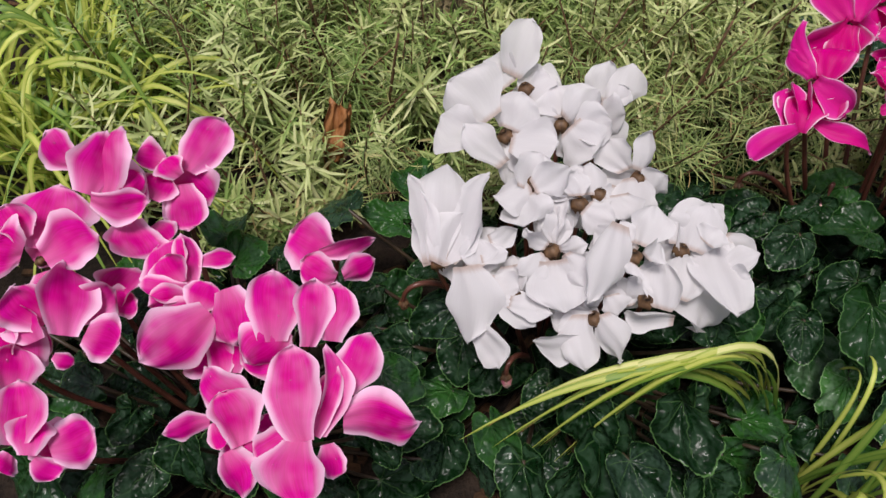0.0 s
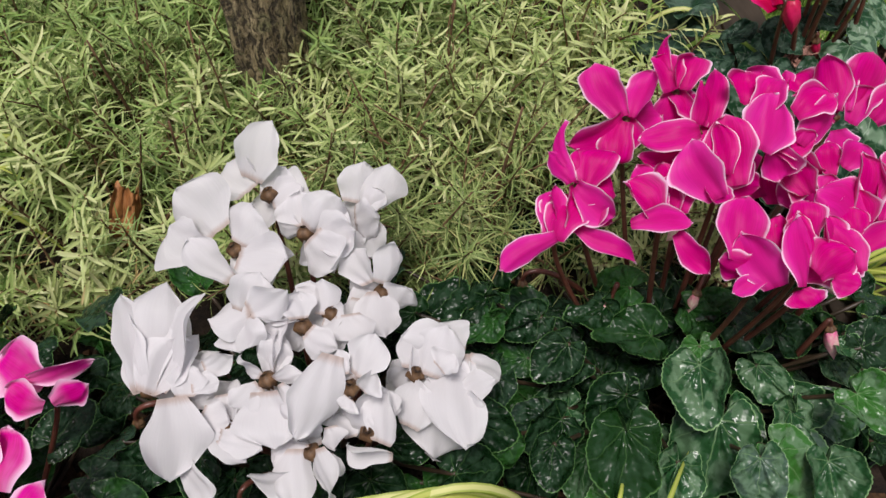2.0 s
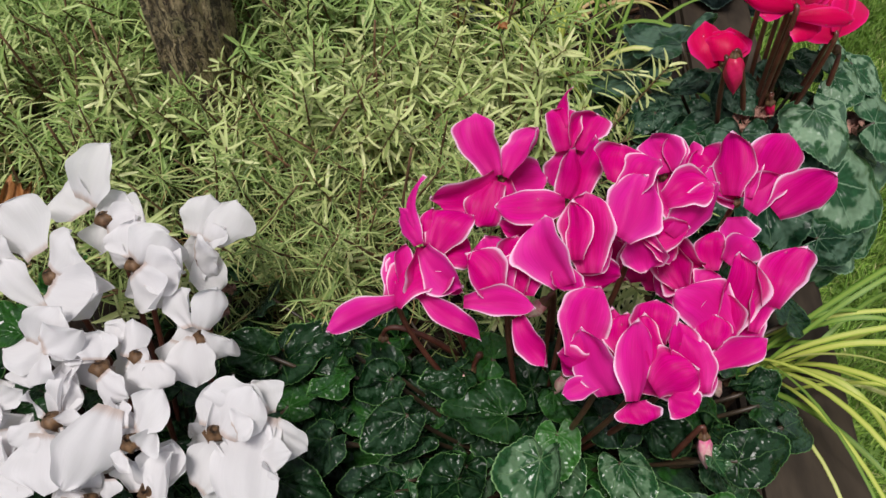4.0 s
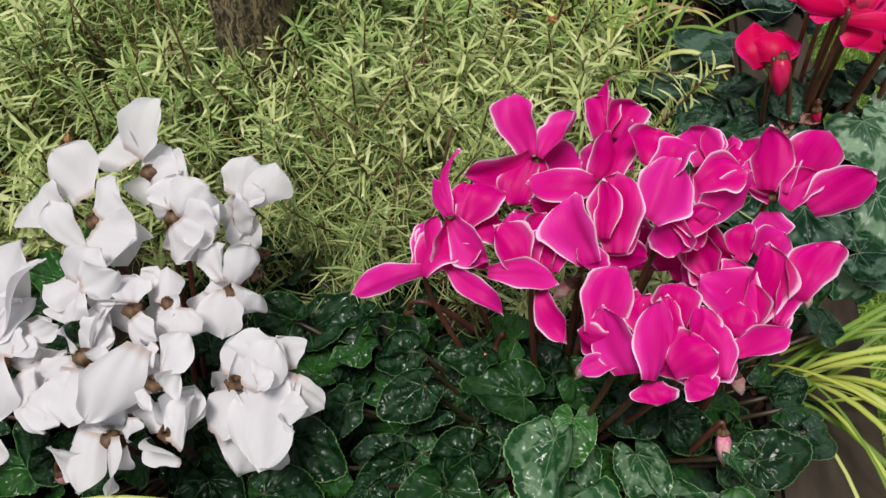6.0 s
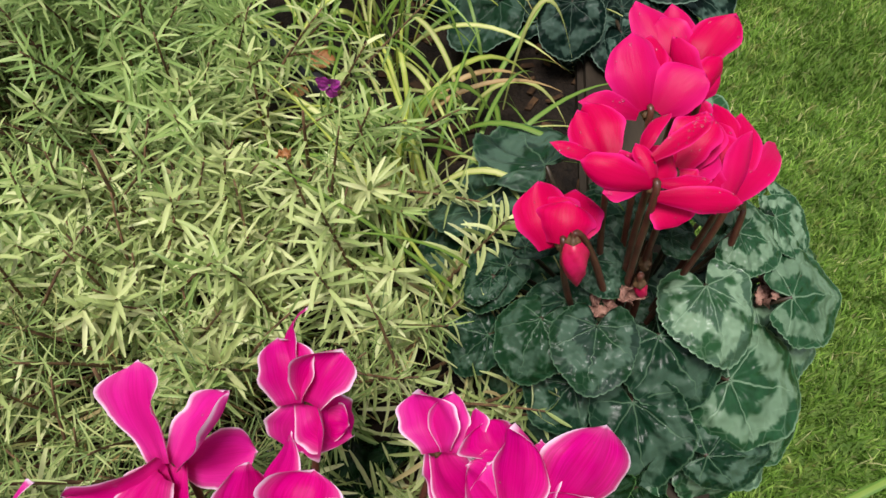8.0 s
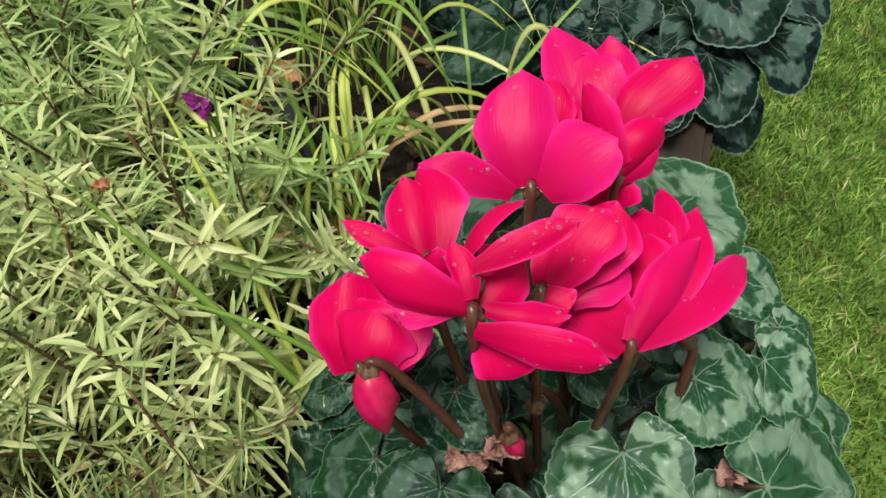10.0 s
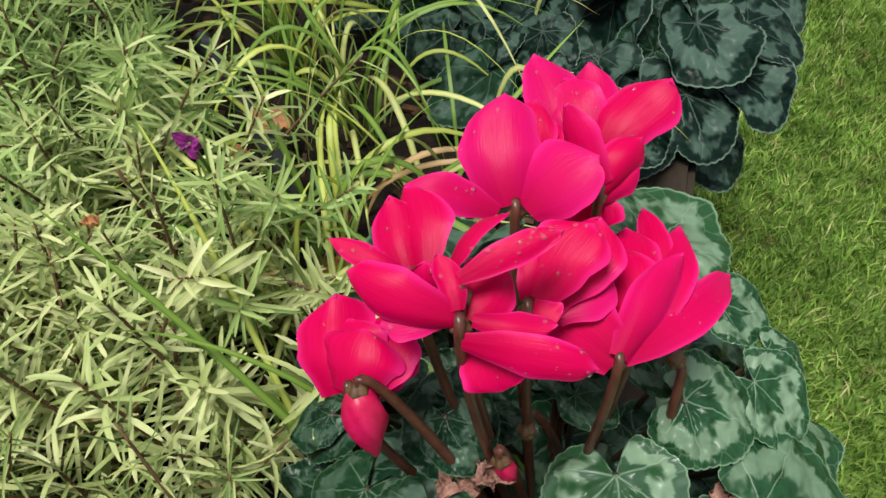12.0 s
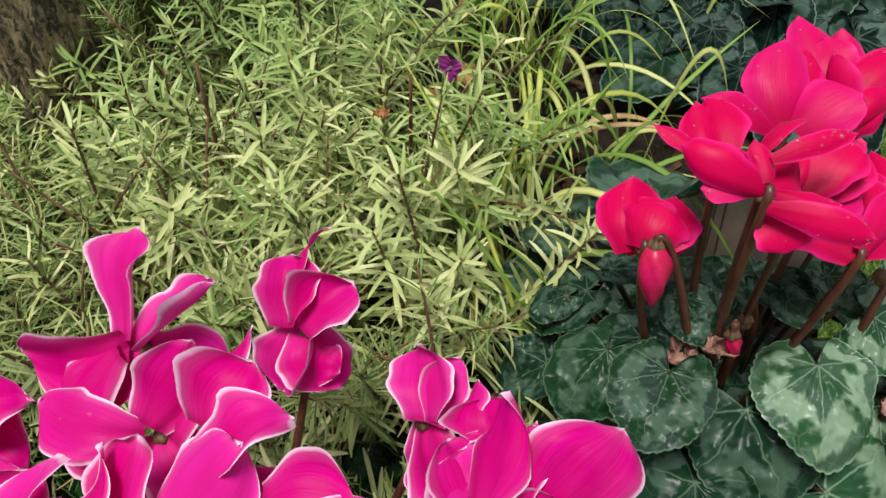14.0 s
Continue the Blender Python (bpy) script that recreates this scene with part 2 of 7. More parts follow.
SOIL = simple("dark_wet_soil", (0.006, 0.004, 0.003), (0.026, 0.017, 0.011), 40, 0.85, 0.9, 0.01, specular=0.2)
CHIP = simple("bark_chip", (0.025, 0.014, 0.008), (0.12, 0.062, 0.028), 60, 0.8, 0.5, 0.002, island=True, specular=0.2)
DEAD = simple("dry_orange_brown_leaf", (0.22, 0.08, 0.02), (0.46, 0.21, 0.07), 45, 0.6, 0.5, 0.002, 0.15)
WITHERED = simple("withered_pink_brown_petal", (0.10, 0.035, 0.022), (0.46, 0.25, 0.19), 150, 0.7, 0.7, 0.003, 0.1)
STONE = simple("brown_grey_coping_stone", (0.016, 0.011, 0.007), (0.048, 0.035, 0.023), 14, 0.65, 0.5, 0.004, stretch=(1, 0.35, 1), specular=0.22)
BRICK = simple("dark_brown_wall", (0.010, 0.007, 0.005), (0.028, 0.019, 0.013), 20, 0.7, 0.5, 0.004, specular=0.2)
TURF = simple("turf", (0.045, 0.10, 0.010), (0.13, 0.205, 0.036), 40, 0.9, 0.8, 0.01)
HOSE = simple("black_hose", (0.012, 0.013, 0.016), (0.03, 0.033, 0.038), 30, 0.35, 0.1, 0.0005)
VIOLA = simple("purple_viola_petal", (0.10, 0.004, 0.08), (0.40, 0.035, 0.30), 160, 0.5, 0.2, 0.0005, 0.2)
n = Nodes("lawn_grass")
col = n.ramp(n.random(True), [(0.0, (0.11, 0.23, 0.031)), (0.5, (0.255, 0.435, 0.07)), (0.85, (0.42, 0.58, 0.13)), (1.0, (0.64, 0.59, 0.30))])
col = n.mix(n.step(n.noise(n.coords(), 13.0, 5, 0.7), 0.42, 0.60), col, n.mix(0.72, col, (0.075, 0.155, 0.018)))
col = n.mix(n.math("MULTIPLY", n.step(n.noise(n.coords(), 24.0, 2), 0.60, 0.72), 0.6), col, (0.30, 0.22, 0.10))
GRASS = n.finish(col, 0.55, 0.25, 0.3)
n = Nodes("tree_bark")
p = n.coords()
warp = n.add("ShaderNodeVectorMath")
warp.operation = "ADD"
soft_noise = n.add("ShaderNodeTexNoise", Scale=60.0, Detail=3.0)
n.link(p, soft_noise.inputs["Vector"])
shrink = n.add("ShaderNodeVectorMath")
shrink.operation = "SCALE"
shrink.inputs["Scale"].default_value = 0.022
n.link(soft_noise.outputs["Color"], shrink.inputs[0])
n.link(p, warp.inputs[0])
n.link(shrink.outputs[0], warp.inputs[1])
furrow = n.noise(n.stretch(warp.outputs[0], (190, 190, 30)), 1.0, 6, 0.66)
crack = n.step(furrow, 0.43, 0.53)
tone = n.noise(n.stretch(p, (1, 1, 0.4)), 110.0, 6, 0.7)
col = n.mix(n.step(tone, 0.35, 0.65), (0.20, 0.145, 0.070), (0.62, 0.49, 0.27))
col = n.mix(n.math("MULTIPLY", n.step(n.noise(p, 26.0, 3), 0.55, 0.72), 0.55), col, (0.42, 0.44, 0.18))
col = n.mix(n.math("ADD", n.math("MULTIPLY", crack, 0.9), 0.10), (0.035, 0.024, 0.014), col)
n.bump(n.math("ADD", n.math("MULTIPLY", crack, 0.7), n.math("MULTIPLY", tone, 1.2)), 1.0, 0.012)
BARK = n.finish(col, 0.85)
n = Nodes("water_drop")
clear = n.add("ShaderNodeBsdfTransparent")
# pale diffuse stands in for the light a clear drop gathers
lens_light = n.add("ShaderNodeBsdfDiffuse")
lens_light.inputs["Color"].default_value = (0.92, 0.86, 0.90, 1)
wet_body = n.add("ShaderNodeMixShader")
wet_body.inputs[0].default_value = 0.04
n.link(clear.outputs[0], wet_body.inputs[1])
n.link(lens_light.outputs[0], wet_body.inputs[2])
gloss = n.add("ShaderNodeBsdfGlossy", Roughness=0.05)
rim = n.add("ShaderNodeFresnel", IOR=1.33)
both = n.add("ShaderNodeMixShader")
n.link(rim.outputs[0], both.inputs[0])
n.link(wet_body.outputs[0], both.inputs[1])
n.link(gloss.outputs[0], both.inputs[2])
n.link(both.outputs[0], n.out.inputs[0])
WATER = n.mat


# ---- mesh helpers ----
def mesh_of(name, verts, faces, material, uvs=None, smooth=True):
    me = bpy.data.meshes.new(name)
    me.from_pydata([tuple(v) for v in verts], [], faces)
    if uvs is not None:
        layer = me.uv_layers.new(name="UVMap")
        loops = np.empty(len(me.loops), dtype=np.int32)
        me.loops.foreach_get("vertex_index", loops)
        layer.data.foreach_set("uv", np.asarray(uvs, dtype=np.float32)[loops].ravel())
    if smooth:
        me.polygons.foreach_set("use_smooth", np.ones(len(me.polygons), dtype=bool))
    me.materials.append(material)
    me.update()
    return me


def part(name, me, parent, m=None, label=""):
    ob = new(name, me)
    ob.parent = parent
    if m is not None:
        ob.matrix_basis = m
    return tagged(ob, label)


def thing(name, at, label, category, group="", kind=""):
    ob = new(name)
    ob.empty_display_size = 0.02
    ob.location = at
    return tagged(ob, label, category, group, kind)


def grid_faces(rows, cols):
    return [(r * cols + c, r * cols + c + 1, (r + 1) * cols + c + 1, (r + 1) * cols + c) for r in range(rows - 1) for c in range(cols - 1)]


def bezier(points, steps):
    """Points of a Bezier curve of any degree."""
    pts = [np.array(p, float) for p in points]
    k = len(pts) - 1
    out = []
    for i in range(steps + 1):
        s = i / steps
        out.append(sum(math.comb(k, j) * s**j * (1 - s) ** (k - j) * pts[j] for j in range(k + 1)))
    return np.array(out)


def tube(name, line, radii, material, sides=8):
    """A round tube along a line, closed at both ends."""
    line = np.asarray(line, float)
    count = len(line)
    radii = np.broadcast_to(radii, (count,)) if np.ndim(radii) == 0 else np.interp(np.linspace(0, 1, count), np.linspace(0, 1, len(radii)), radii)
    tang = np.gradient(line, axis=0)
    tang /= np.linalg.norm(tang, axis=1)[:, None] + 1e-12
    ref = np.array((0.31, 0.87, 0.38))
    verts, faces = [], []
    for i in range(count):
        a = np.cross(tang[i], ref)
        a /= np.linalg.norm(a) + 1e-12
        b = np.cross(tang[i], a)
        for k in range(sides):
            w = 2 * math.pi * k / sides
            verts.append(line[i] + radii[i] * (a * math.cos(w) + b * math.sin(w)))
    for i in range(count - 1):
        for k in range(sides):
            j = (k + 1) % sides
            faces.append((i * sides + k, i * sides + j, (i + 1) * sides + j, (i + 1) * sides + k))
    faces.append(tuple(range(sides))[::-1])
    faces.append(tuple((count - 1) * sides + k for k in range(sides)))
    return mesh_of(name, verts, faces, material)


def ribbon(name, line, width, side, material, keel=0.18, taper=0.55):
    """A long blade along a line, folded along its middle, pointed at the end; side is the way across."""
    line = np.asarray(line, float)
    count = len(line)
    tang = np.gradient(line, axis=0)
    tang /= np.linalg.norm(tang, axis=1)[:, None] + 1e-12
    verts, uvs = [], []
    for i in range(count):
        s = i / (count - 1)
        w = width * 0.5 * min(1.0, 0.55 + 1.5 * s) * (1 - max(0.0, (s - taper) / (1 - taper)) ** 1.8 * 0.97)
        across = np.cross(tang[i], np.cross(side, tang[i]))
        across /= np.linalg.norm(across) + 1e-12
        up = np.cross(across, tang[i])
        for c, u in ((-1, 0.0), (0, 0.5), (1, 1.0)):
            verts.append(line[i] + across * w * c - up * (keel * w if c == 0 else 0))
            uvs.append((u, s))
    return mesh_of(name, verts, grid_faces(count, 3), material, uvs)


def frame_from(y_axis, hint, roll=0.0):
    """A turn whose Y runs along y_axis and whose Z looks towards hint."""
    y = Vector(y_axis).normalized()
    z = Vector(hint)
    z = (z - y * z.dot(y)).normalized()
    x = y.cross(z)
    m = Matrix((x, y, z)).transposed().to_4x4()
    return m @ Matrix.Rotation(roll, 4, "Y")


# ---- plants: cyclamen ----
rng = random.Random(7)


def petal_mesh(length, width, material, bend, cup, twist, wave, tip, seed, roll=0.6, curl=0.9, calm=1.0):
    """A petal along +Y: narrow at its foot, broad past the middle, lopsided, its edges cupped, rolled, twisted and frilled."""
    rows, cols = 21, 15
    r = random.Random(seed)
    ph, ph2, ph3 = r.uniform(0, 6.28), r.uniform(0, 6.28), r.uniform(0, 6.28)
    lean = r.uniform(-0.22, 0.22) * calm
    ess = r.uniform(-0.07, 0.07) * calm
    roll_l, roll_r = r.uniform(-0.8, 1.1) * roll, r.uniform(-0.8, 1.1) * roll
    side_l, side_r = r.uniform(0.82, 1.14), r.uniform(0.82, 1.14)
    tip_curl = r.uniform(-curl, curl)
    tip_side = r.uniform(-0.16, 0.16)
    wide_l, wide_r = r.uniform(0.44, 0.68), r.uniform(0.44, 0.68)
    fold = r.uniform(-0.10, 0.22)
    verts, uvs = [], []
    for i in range(rows):
        v = i / (rows - 1)
        vv = 1 - (1 - v) ** 1.25
        for j in range(cols):
            u = -1 + 2 * j / (cols - 1)
            wide = wide_l if u < 0 else wide_r
            prof = 0.44 + 0.56 * math.sin(min(vv / wide, 1.0) * math.pi / 2) ** 1.25
            if vv > wide:
                prof *= max(0.0, 1 - ((vv - wide) / (1 - wide)) ** tip) ** 0.60
            half = 0.5 * width * prof * (side_l if u < 0 else side_r)
            x = u * half * (1 + 0.05 * math.sin(ph2 + 7 * vv + 3 * u) + 0.04 * abs(u) * math.sin(ph3 + 15 * vv + u))
            z = bend * length * math.sin(math.pi * vv) + ess * length * math.sin(2 * math.pi * vv) + cup * width * (u * u) * prof
            z += fold * width * math.sqrt(u * u + 0.08) * prof * vv
            z += (roll_l if u < 0 else roll_r) * width * max(0.0, abs(u) - 0.55) ** 2 * prof
            z += tip_curl * length * max(0.0, vv - 0.68) ** 2
            z += wave * width * abs(u) ** 2 * math.sin(ph + 6.0 * vv + (1.9 if u > 0 else 0)) * vv
            z += 0.35 * wave * width * abs(u) ** 3 * math.sin(ph3 + 15.0 * vv + (2.6 if u > 0 else 0)) * vv
            z += 0.018 * calm * width * math.sin(ph2 + 8 * u + 5 * vv)
            a = twist * (vv - 0.25)
            y = vv * length * (1 - 0.05 * u * u * (1 if vv > 0.5 else 0))
            xx, zz = x * math.cos(a) - z * math.sin(a), x * math.sin(a) + z * math.cos(a)
            xx += lean * length * math.sin(math.pi * vv) * 0.5 + tip_side * length * vv**3
            verts.append((xx, y, zz))
            uvs.append((0.5 + 0.5 * u, vv))
    return mesh_of("petal", verts, grid_faces(rows, cols), material, uvs)


def calyx_mesh():
    """Five-lobed seed cup with short pointed sepals, at the top of a flower stalk."""
    verts, faces = [], []
    rings, segs = 7, 15
    for i in range(rings):
        s = i / (rings - 1)
        rad = 0.0052 * math.sin(math.pi * (0.12 + 0.76 * s)) * (1.0 - 0.1 * s)
        for k in range(segs):
            w = 2 * math.pi * k / segs
            lobe = 1 + 0.16 * math.cos(5 * w) * (0.4 + s)
            z = 0.0042 - 0.0085 * s - (0.002 * max(0.0, math.cos(5 * w)) if i == rings - 1 else 0)
            verts.append((rad * lobe * math.cos(w), rad * lobe * math.sin(w), z))
    for i in range(rings - 1):
        for k in range(segs):
            j = (k + 1) % segs
            faces.append((i * segs + k, i * segs + j, (i + 1) * segs + j, (i + 1) * segs + k))
    faces.append(tuple(range(segs)))
    faces.append(tuple((rings - 1) * segs + k for k in range(segs))[::-1])
    return mesh_of("calyx", verts, faces, CALYX)


CALYX_MESH = calyx_mesh()


def leaf_mesh(seed, fold, droop, ruffle, curl, point=0.10, narrow=1.0):
    """Heart-shaped leaf of radius 1 in the XY plane, tip to +Y, notch at -Y, with a finely toothed rim."""
    r = random.Random(seed)
    segs, rings = 108, 9
    ph = [r.uniform(0, 6.28) for _ in range(4)]
    verts, uvs, faces = [(0, -0.42, 0)], [(0, 0)], []
    for i in range(1, rings + 1):
        s = i / rings
        for k in range(segs):
            w = 2 * math.pi * k / segs
            away = abs(math.atan2(math.sin(w), -math.cos(w)))
            rad = 0.95 + point * math.exp(-((away - math.pi) / 0.42) ** 2) + 0.05 * math.cos(2 * w)
            rad *= 1 - 0.60 * math.exp(-(away / 0.21) ** 2)
            rad *= 1 + 0.03 * math.sin(3 * w + ph[0]) + 0.02 * math.sin(7 * w + ph[1])
            if i == rings:
                rad *= 1 + (0.008, 0.012, -0.014)[k % 3]
            ex, ey = narrow * rad * math.sin(w), rad * math.cos(w)
            x, y = ex * s, -0.42 * (1 - s) + ey * s
            z = fold * abs(x) - droop * (x * x + y * y) + ruffle * s * s * math.sin(5 * w + ph[2]) + 0.5 * ruffle * s * math.sin(9 * w + ph[3])
            z += 0.025 * math.cos(8 * w) * s * (1 - s) * 2
            z += curl * max(0.0, s - 0.55) ** 2 * math.sin(2 * w + ph[1])
            verts.append((x, y, z))
            uvs.append((s, k / segs))
    for k in range(segs):
        j = (k + 1) % segs
        faces.append((0, 1 + j, 1 + k))
        for i in range(rings - 1):
            a = 1 + i * segs
            faces.append((a + k, a + j, a + segs + j, a + segs + k))
    return verts, faces, uvs


LEAF_FORMS = ((0.10, 0.10, 0.04, 0.3), (0.22, 0.05, 0.05, 0.9), (-0.05, 0.20, 0.05, 0.2), (0.34, 0.12, 0.07, 0.6), (0.05, 0.28, 0.06, -0.8), (0.16, -0.08, 0.09, 1.3), (0.12, 0.05, 0.03, -0.3), (0.40, -0.10, 0.06, 1.0))
LEAF_SHAPES = [leaf_mesh(40 + i, *s) for i, s in enumerate(LEAF_FORMS)] + [leaf_mesh(60 + i, s[0], s[1], 1.5 * s[2], 1.5 * s[3], 0.20, 0.88) for i, s in enumerate(LEAF_FORMS)]
leaf_meshes = {}


def leaf_data(shape, material):
    key = (shape, material.name)
    if key not in leaf_meshes:
        v, f, u = LEAF_SHAPES[shape]
        leaf_meshes[key] = mesh_of("leaf", v, f, material, u)
    return leaf_meshes[key]


def leaf(plant, at, radius, material, slope=0.55, foot_down=0.05, turn=0.6):
    """A leaf on its stalk; it faces up and away from the plant's middle."""
    base = plant.location
    p = Vector(at)
    out = Vector((p.x - base.x, p.y - base.y, 0))
    reach = out.length
    out = out.normalized() if reach > 1e-4 else Vector((0, -1, 0))
    out.rotate(Euler((0, 0, rng.uniform(-turn, turn))))
    tilt = slope * min(1.0, reach / 0.10) * rng.uniform(0.5, 1.25)
    up = (Vector((0, 0, 1)) + out * tilt + Vector((rng.uniform(-0.65, 0.65), rng.uniform(-0.85, 0.4), 0)) * (0.55 if material in (LEAF_SILVER, LEAF_DIM) else 1.0)).normalized()
    along = out - up * out.dot(up)
    m = Matrix.Translation(p - base) @ frame_from(along, up, rng.uniform(-0.3, 0.3)) @ Matrix.Scale(radius, 4)
    part("leaf", leaf_data(rng.choice((0, 2, 6, 0, 6, 1, 4, 2)) if material in (LEAF_SILVER, LEAF_DIM) else rng.randrange(8) + (8 if material in (LEAF, LEAF_MARBLED) else 0), material), plant, m)
    joint = m @ Vector((0, -0.42, -0.02))
    root = Vector((out.x * 0.02, out.y * 0.02, 0.0))
    low = root.lerp(joint, 0.6) + Vector((0, 0, -0.01))
    part("leaf_stalk", tube("leaf_stalk", bezier((root, low, joint), 6), 0.0016, STALK, 6), plant)


def drop_mesh():
    """A water bead of radius 1, flat below."""
    verts, faces = [(0, 0, 0.62)], []
    for out_, up_ in ((0.42, 0.54), (0.74, 0.38), (0.93, 0.20), (1.0, 0.04)):
        verts += [(out_ * math.cos(math.pi * k / 5), out_ * math.sin(math.pi * k / 5), up_) for k in range(10)]
    for k in range(10):
        j = (k + 1) % 10
        faces.append((0, 1 + k, 1 + j))
        faces += [(1 + 10 * r + k, 11 + 10 * r + k, 11 + 10 * r + j, 1 + 10 * r + j) for r in range(3)]
    return mesh_of("water_drop", verts, faces, WATER)


DROP = drop_mesh()
FACING = {"cerise_red_petal": (-0.05, -0.62, 0.78), "magenta_petal": (0.0, -0.66, 0.75), "white_petal": (-0.08, -0.72, 0.69), "pale_rimmed_pink_petal": (0.18, -0.70, 0.69)}


def bloom(plant, at, foot, material, petals):
    """A cyclamen flower petal by petal. Each petal: foot and tip from the flower's cup and width, in millimetres; roll, bend, cup, twist, tip shape, drops."""
    base, c = plant.location, Vector(at)
    f = part("flower", CALYX_MESH, plant, Matrix.Translation(c - base + (Vector((0, 0.001, -0.003)) if material in (WHITE, RED) else Vector((0, 0.004, -0.007)))) @ pose(0, 0, 0, rng.uniform(-25, 5), rng.uniform(-20, 20), rng.uniform(0, 70)) @ Matrix.Scale(1.15 if material is WHITE else 0.65, 4))
    inverse = f.matrix_basis.inverted()
    for low, tip, width, roll, bend, cup, twist, form, wet in petals:
        a, v = Vector(low) * 0.001, (Vector(tip) - Vector(low)) * 0.001
        seed = rng.randrange(10**6)
        me = petal_mesh(v.length, width * (0.00126 if material is RED else 0.00112), material, bend, cup, twist, rng.uniform(0.02, 0.07) if material is RED else rng.uniform(0.05, 0.16), form, seed, *((0.30, 0.45, 0.2) if material is RED else (0.7, 0.9, 0.8)))
        m = inverse @ Matrix.Translation(c - base + a) @ frame_from(v, FACING[material.name], radians(roll))
        part("petal", me, f, m)
        r = random.Random(seed)
        for _ in range(wet * 2 // 3):
            poly = me.polygons[r.randrange(len(me.polygons) // 4, len(me.polygons))]
            size = 0.00025 + 0.0007 * r.random() ** 2.5
            spot = Matrix.Translation(poly.center) @ poly.normal.to_track_quat("Z", "Y").to_matrix().to_4x4() @ pose(0, 0, 0, 0, 0, r.uniform(0, 360))
            part("water_drop", DROP, f, m @ spot @ Matrix.Diagonal((size * r.uniform(0.8, 1.25), size, size * 0.9, 1)))
    a, b = Vector(foot) - base, c - base
    out_ = Vector((b.x - a.x, b.y - a.y, 0)) * 0.12
    ends = (b + Vector((0, -0.006, -0.03)), b + Vector((0.002, -0.006, 0.010)), b + Vector((0, 0.001, 0.003))) if material is RED else (b + Vector((0, 0.002, -0.035)), b + Vector((0, 0.006, -0.008)))
    line = list(bezier((a, a.lerp(b, 0.5) + out_, *ends), 16))
    part("flower_stem", tube("flower_stem", line, (0.0021, 0.0019, 0.0017), STEM), plant)
    return f


def leaf_at(plant, at, along, up, radius, ratio, material):
    """A leaf on its stalk, with the way of its tip, its facing, its length and how broad it is for that."""
    base = plant.location
    m = Matrix.Translation(Vector(at) - base) @ frame_from(along, up) @ Matrix.Diagonal((radius * ratio, radius, radius, 1))
    part("leaf", leaf_data(rng.choice((0, 1, 2, 3, 4, 6, 5)), material), plant, m)
    joint = m @ Vector((0, -0.42, -0.02))
    root = Vector((0.15 * joint.x, 0.15 * joint.y, 0.02))
    part("leaf_stalk", tube("leaf_stalk", bezier((root, root.lerp(joint, 0.6) + Vector((0, 0, -0.012)), joint), 6), 0.0016, STALK, 6), plant)


def filler_leaves(plant, count, rx, ry, low, high, size, material, seed):
    """The lower layers of the leaf dome."""
    r = random.Random(seed)
    b = plant.location
    for i in range(count):
        w = i * 2.39996 + r.uniform(-0.3, 0.3)
        d = math.sqrt((i + 0.5) / count)
        at = (b.x + rx * d * math.cos(w), b.y + ry * d * math.sin(w), high + (low - high) * d * d + r.uniform(-0.012, 0.008))
        leaf(plant, at, size * r.uniform(0.75, 1.2), material, 0.8)


def bud(plant, at, foot, material, length=0.016, radius=0.0042, droop=(0.0, 0.0, -1.0)):
    """A nodding closed bud, spirally furrowed, on a hooked stalk."""
    base = plant.location
    d = Vector(droop).normalized()
    rings, segs = 9, 15
    verts, faces = [], []
    for i in range(rings):
        s = i / (rings - 1)
        rad = radius * math.sin(math.pi * (0.10 + 0.90 * s) ** 0.8) + 0.0002
        for k in range(segs):
            w = 2 * math.pi * k / segs
            rr = rad * (1 + 0.12 * math.cos(5 * w))
            ww = w + 1.6 * s
            verts.append((rr * math.cos(ww), length * s, rr * math.sin(ww)))
    for i in range(rings - 1):
        for k in range(segs):
            j = (k + 1) % segs
            faces.append((i * segs + k, (i + 1) * segs + k, (i + 1) * segs + j, i * segs + j))
    faces.append(tuple(range(segs)))
    faces.append(tuple((rings - 1) * segs + k for k in range(segs))[::-1])
    p = Vector(at) - base
    b = part("bud", mesh_of("bud", verts, faces, material), plant, Matrix.Translation(p) @ frame_from(d, (0.3, -0.8, 0.4)))
    part("calyx", CALYX_MESH, b, Matrix.Rotation(radians(-90), 4, "X") @ Matrix.Scale(0.75, 4))
    a = Vector(foot) - base
    top = p - d * 0.012
    line = bezier((a, a.lerp(p, 0.6) + Vector((0, 0, 0.03)), top + Vector((0, 0, 0.006)), p), 14)
    part("bud_stem", tube("bud_stem", line, (0.0024, 0.0019, 0.0015), STEM), plant)


def crumple(name, size, material, seed, folds=3.0):
    """A shrivelled, folded scrap."""
    r = random.Random(seed)
    rows = 13
    verts, uvs = [], []
    off = Vector((r.uniform(0, 50), r.uniform(0, 50), 0))
    for i in range(rows):
        for j in range(rows):
            x, y = 2 * i / (rows - 1) - 1, 2 * j / (rows - 1) - 1
            p = Vector((x, y, 0))
            d = noise.noise_vector(p * folds * 0.5 + off)
            e = noise.noise_vector(p * folds * 2.4 + off)
            shrink = 1 - 0.3 * (x * x + y * y) / 2
            verts.append((size * (x * shrink * 0.8 + 0.35 * d.x), size * (y * shrink * 0.6 + 0.35 * d.y), size * (0.75 * d.z + 0.5 * e.z)))
            uvs.append((i / (rows - 1), j / (rows - 1)))
    return mesh_of(name, verts, grid_faces(rows, rows), material, uvs)


# ---- the setting ----
BED = 0.385
LAWN = -0.05


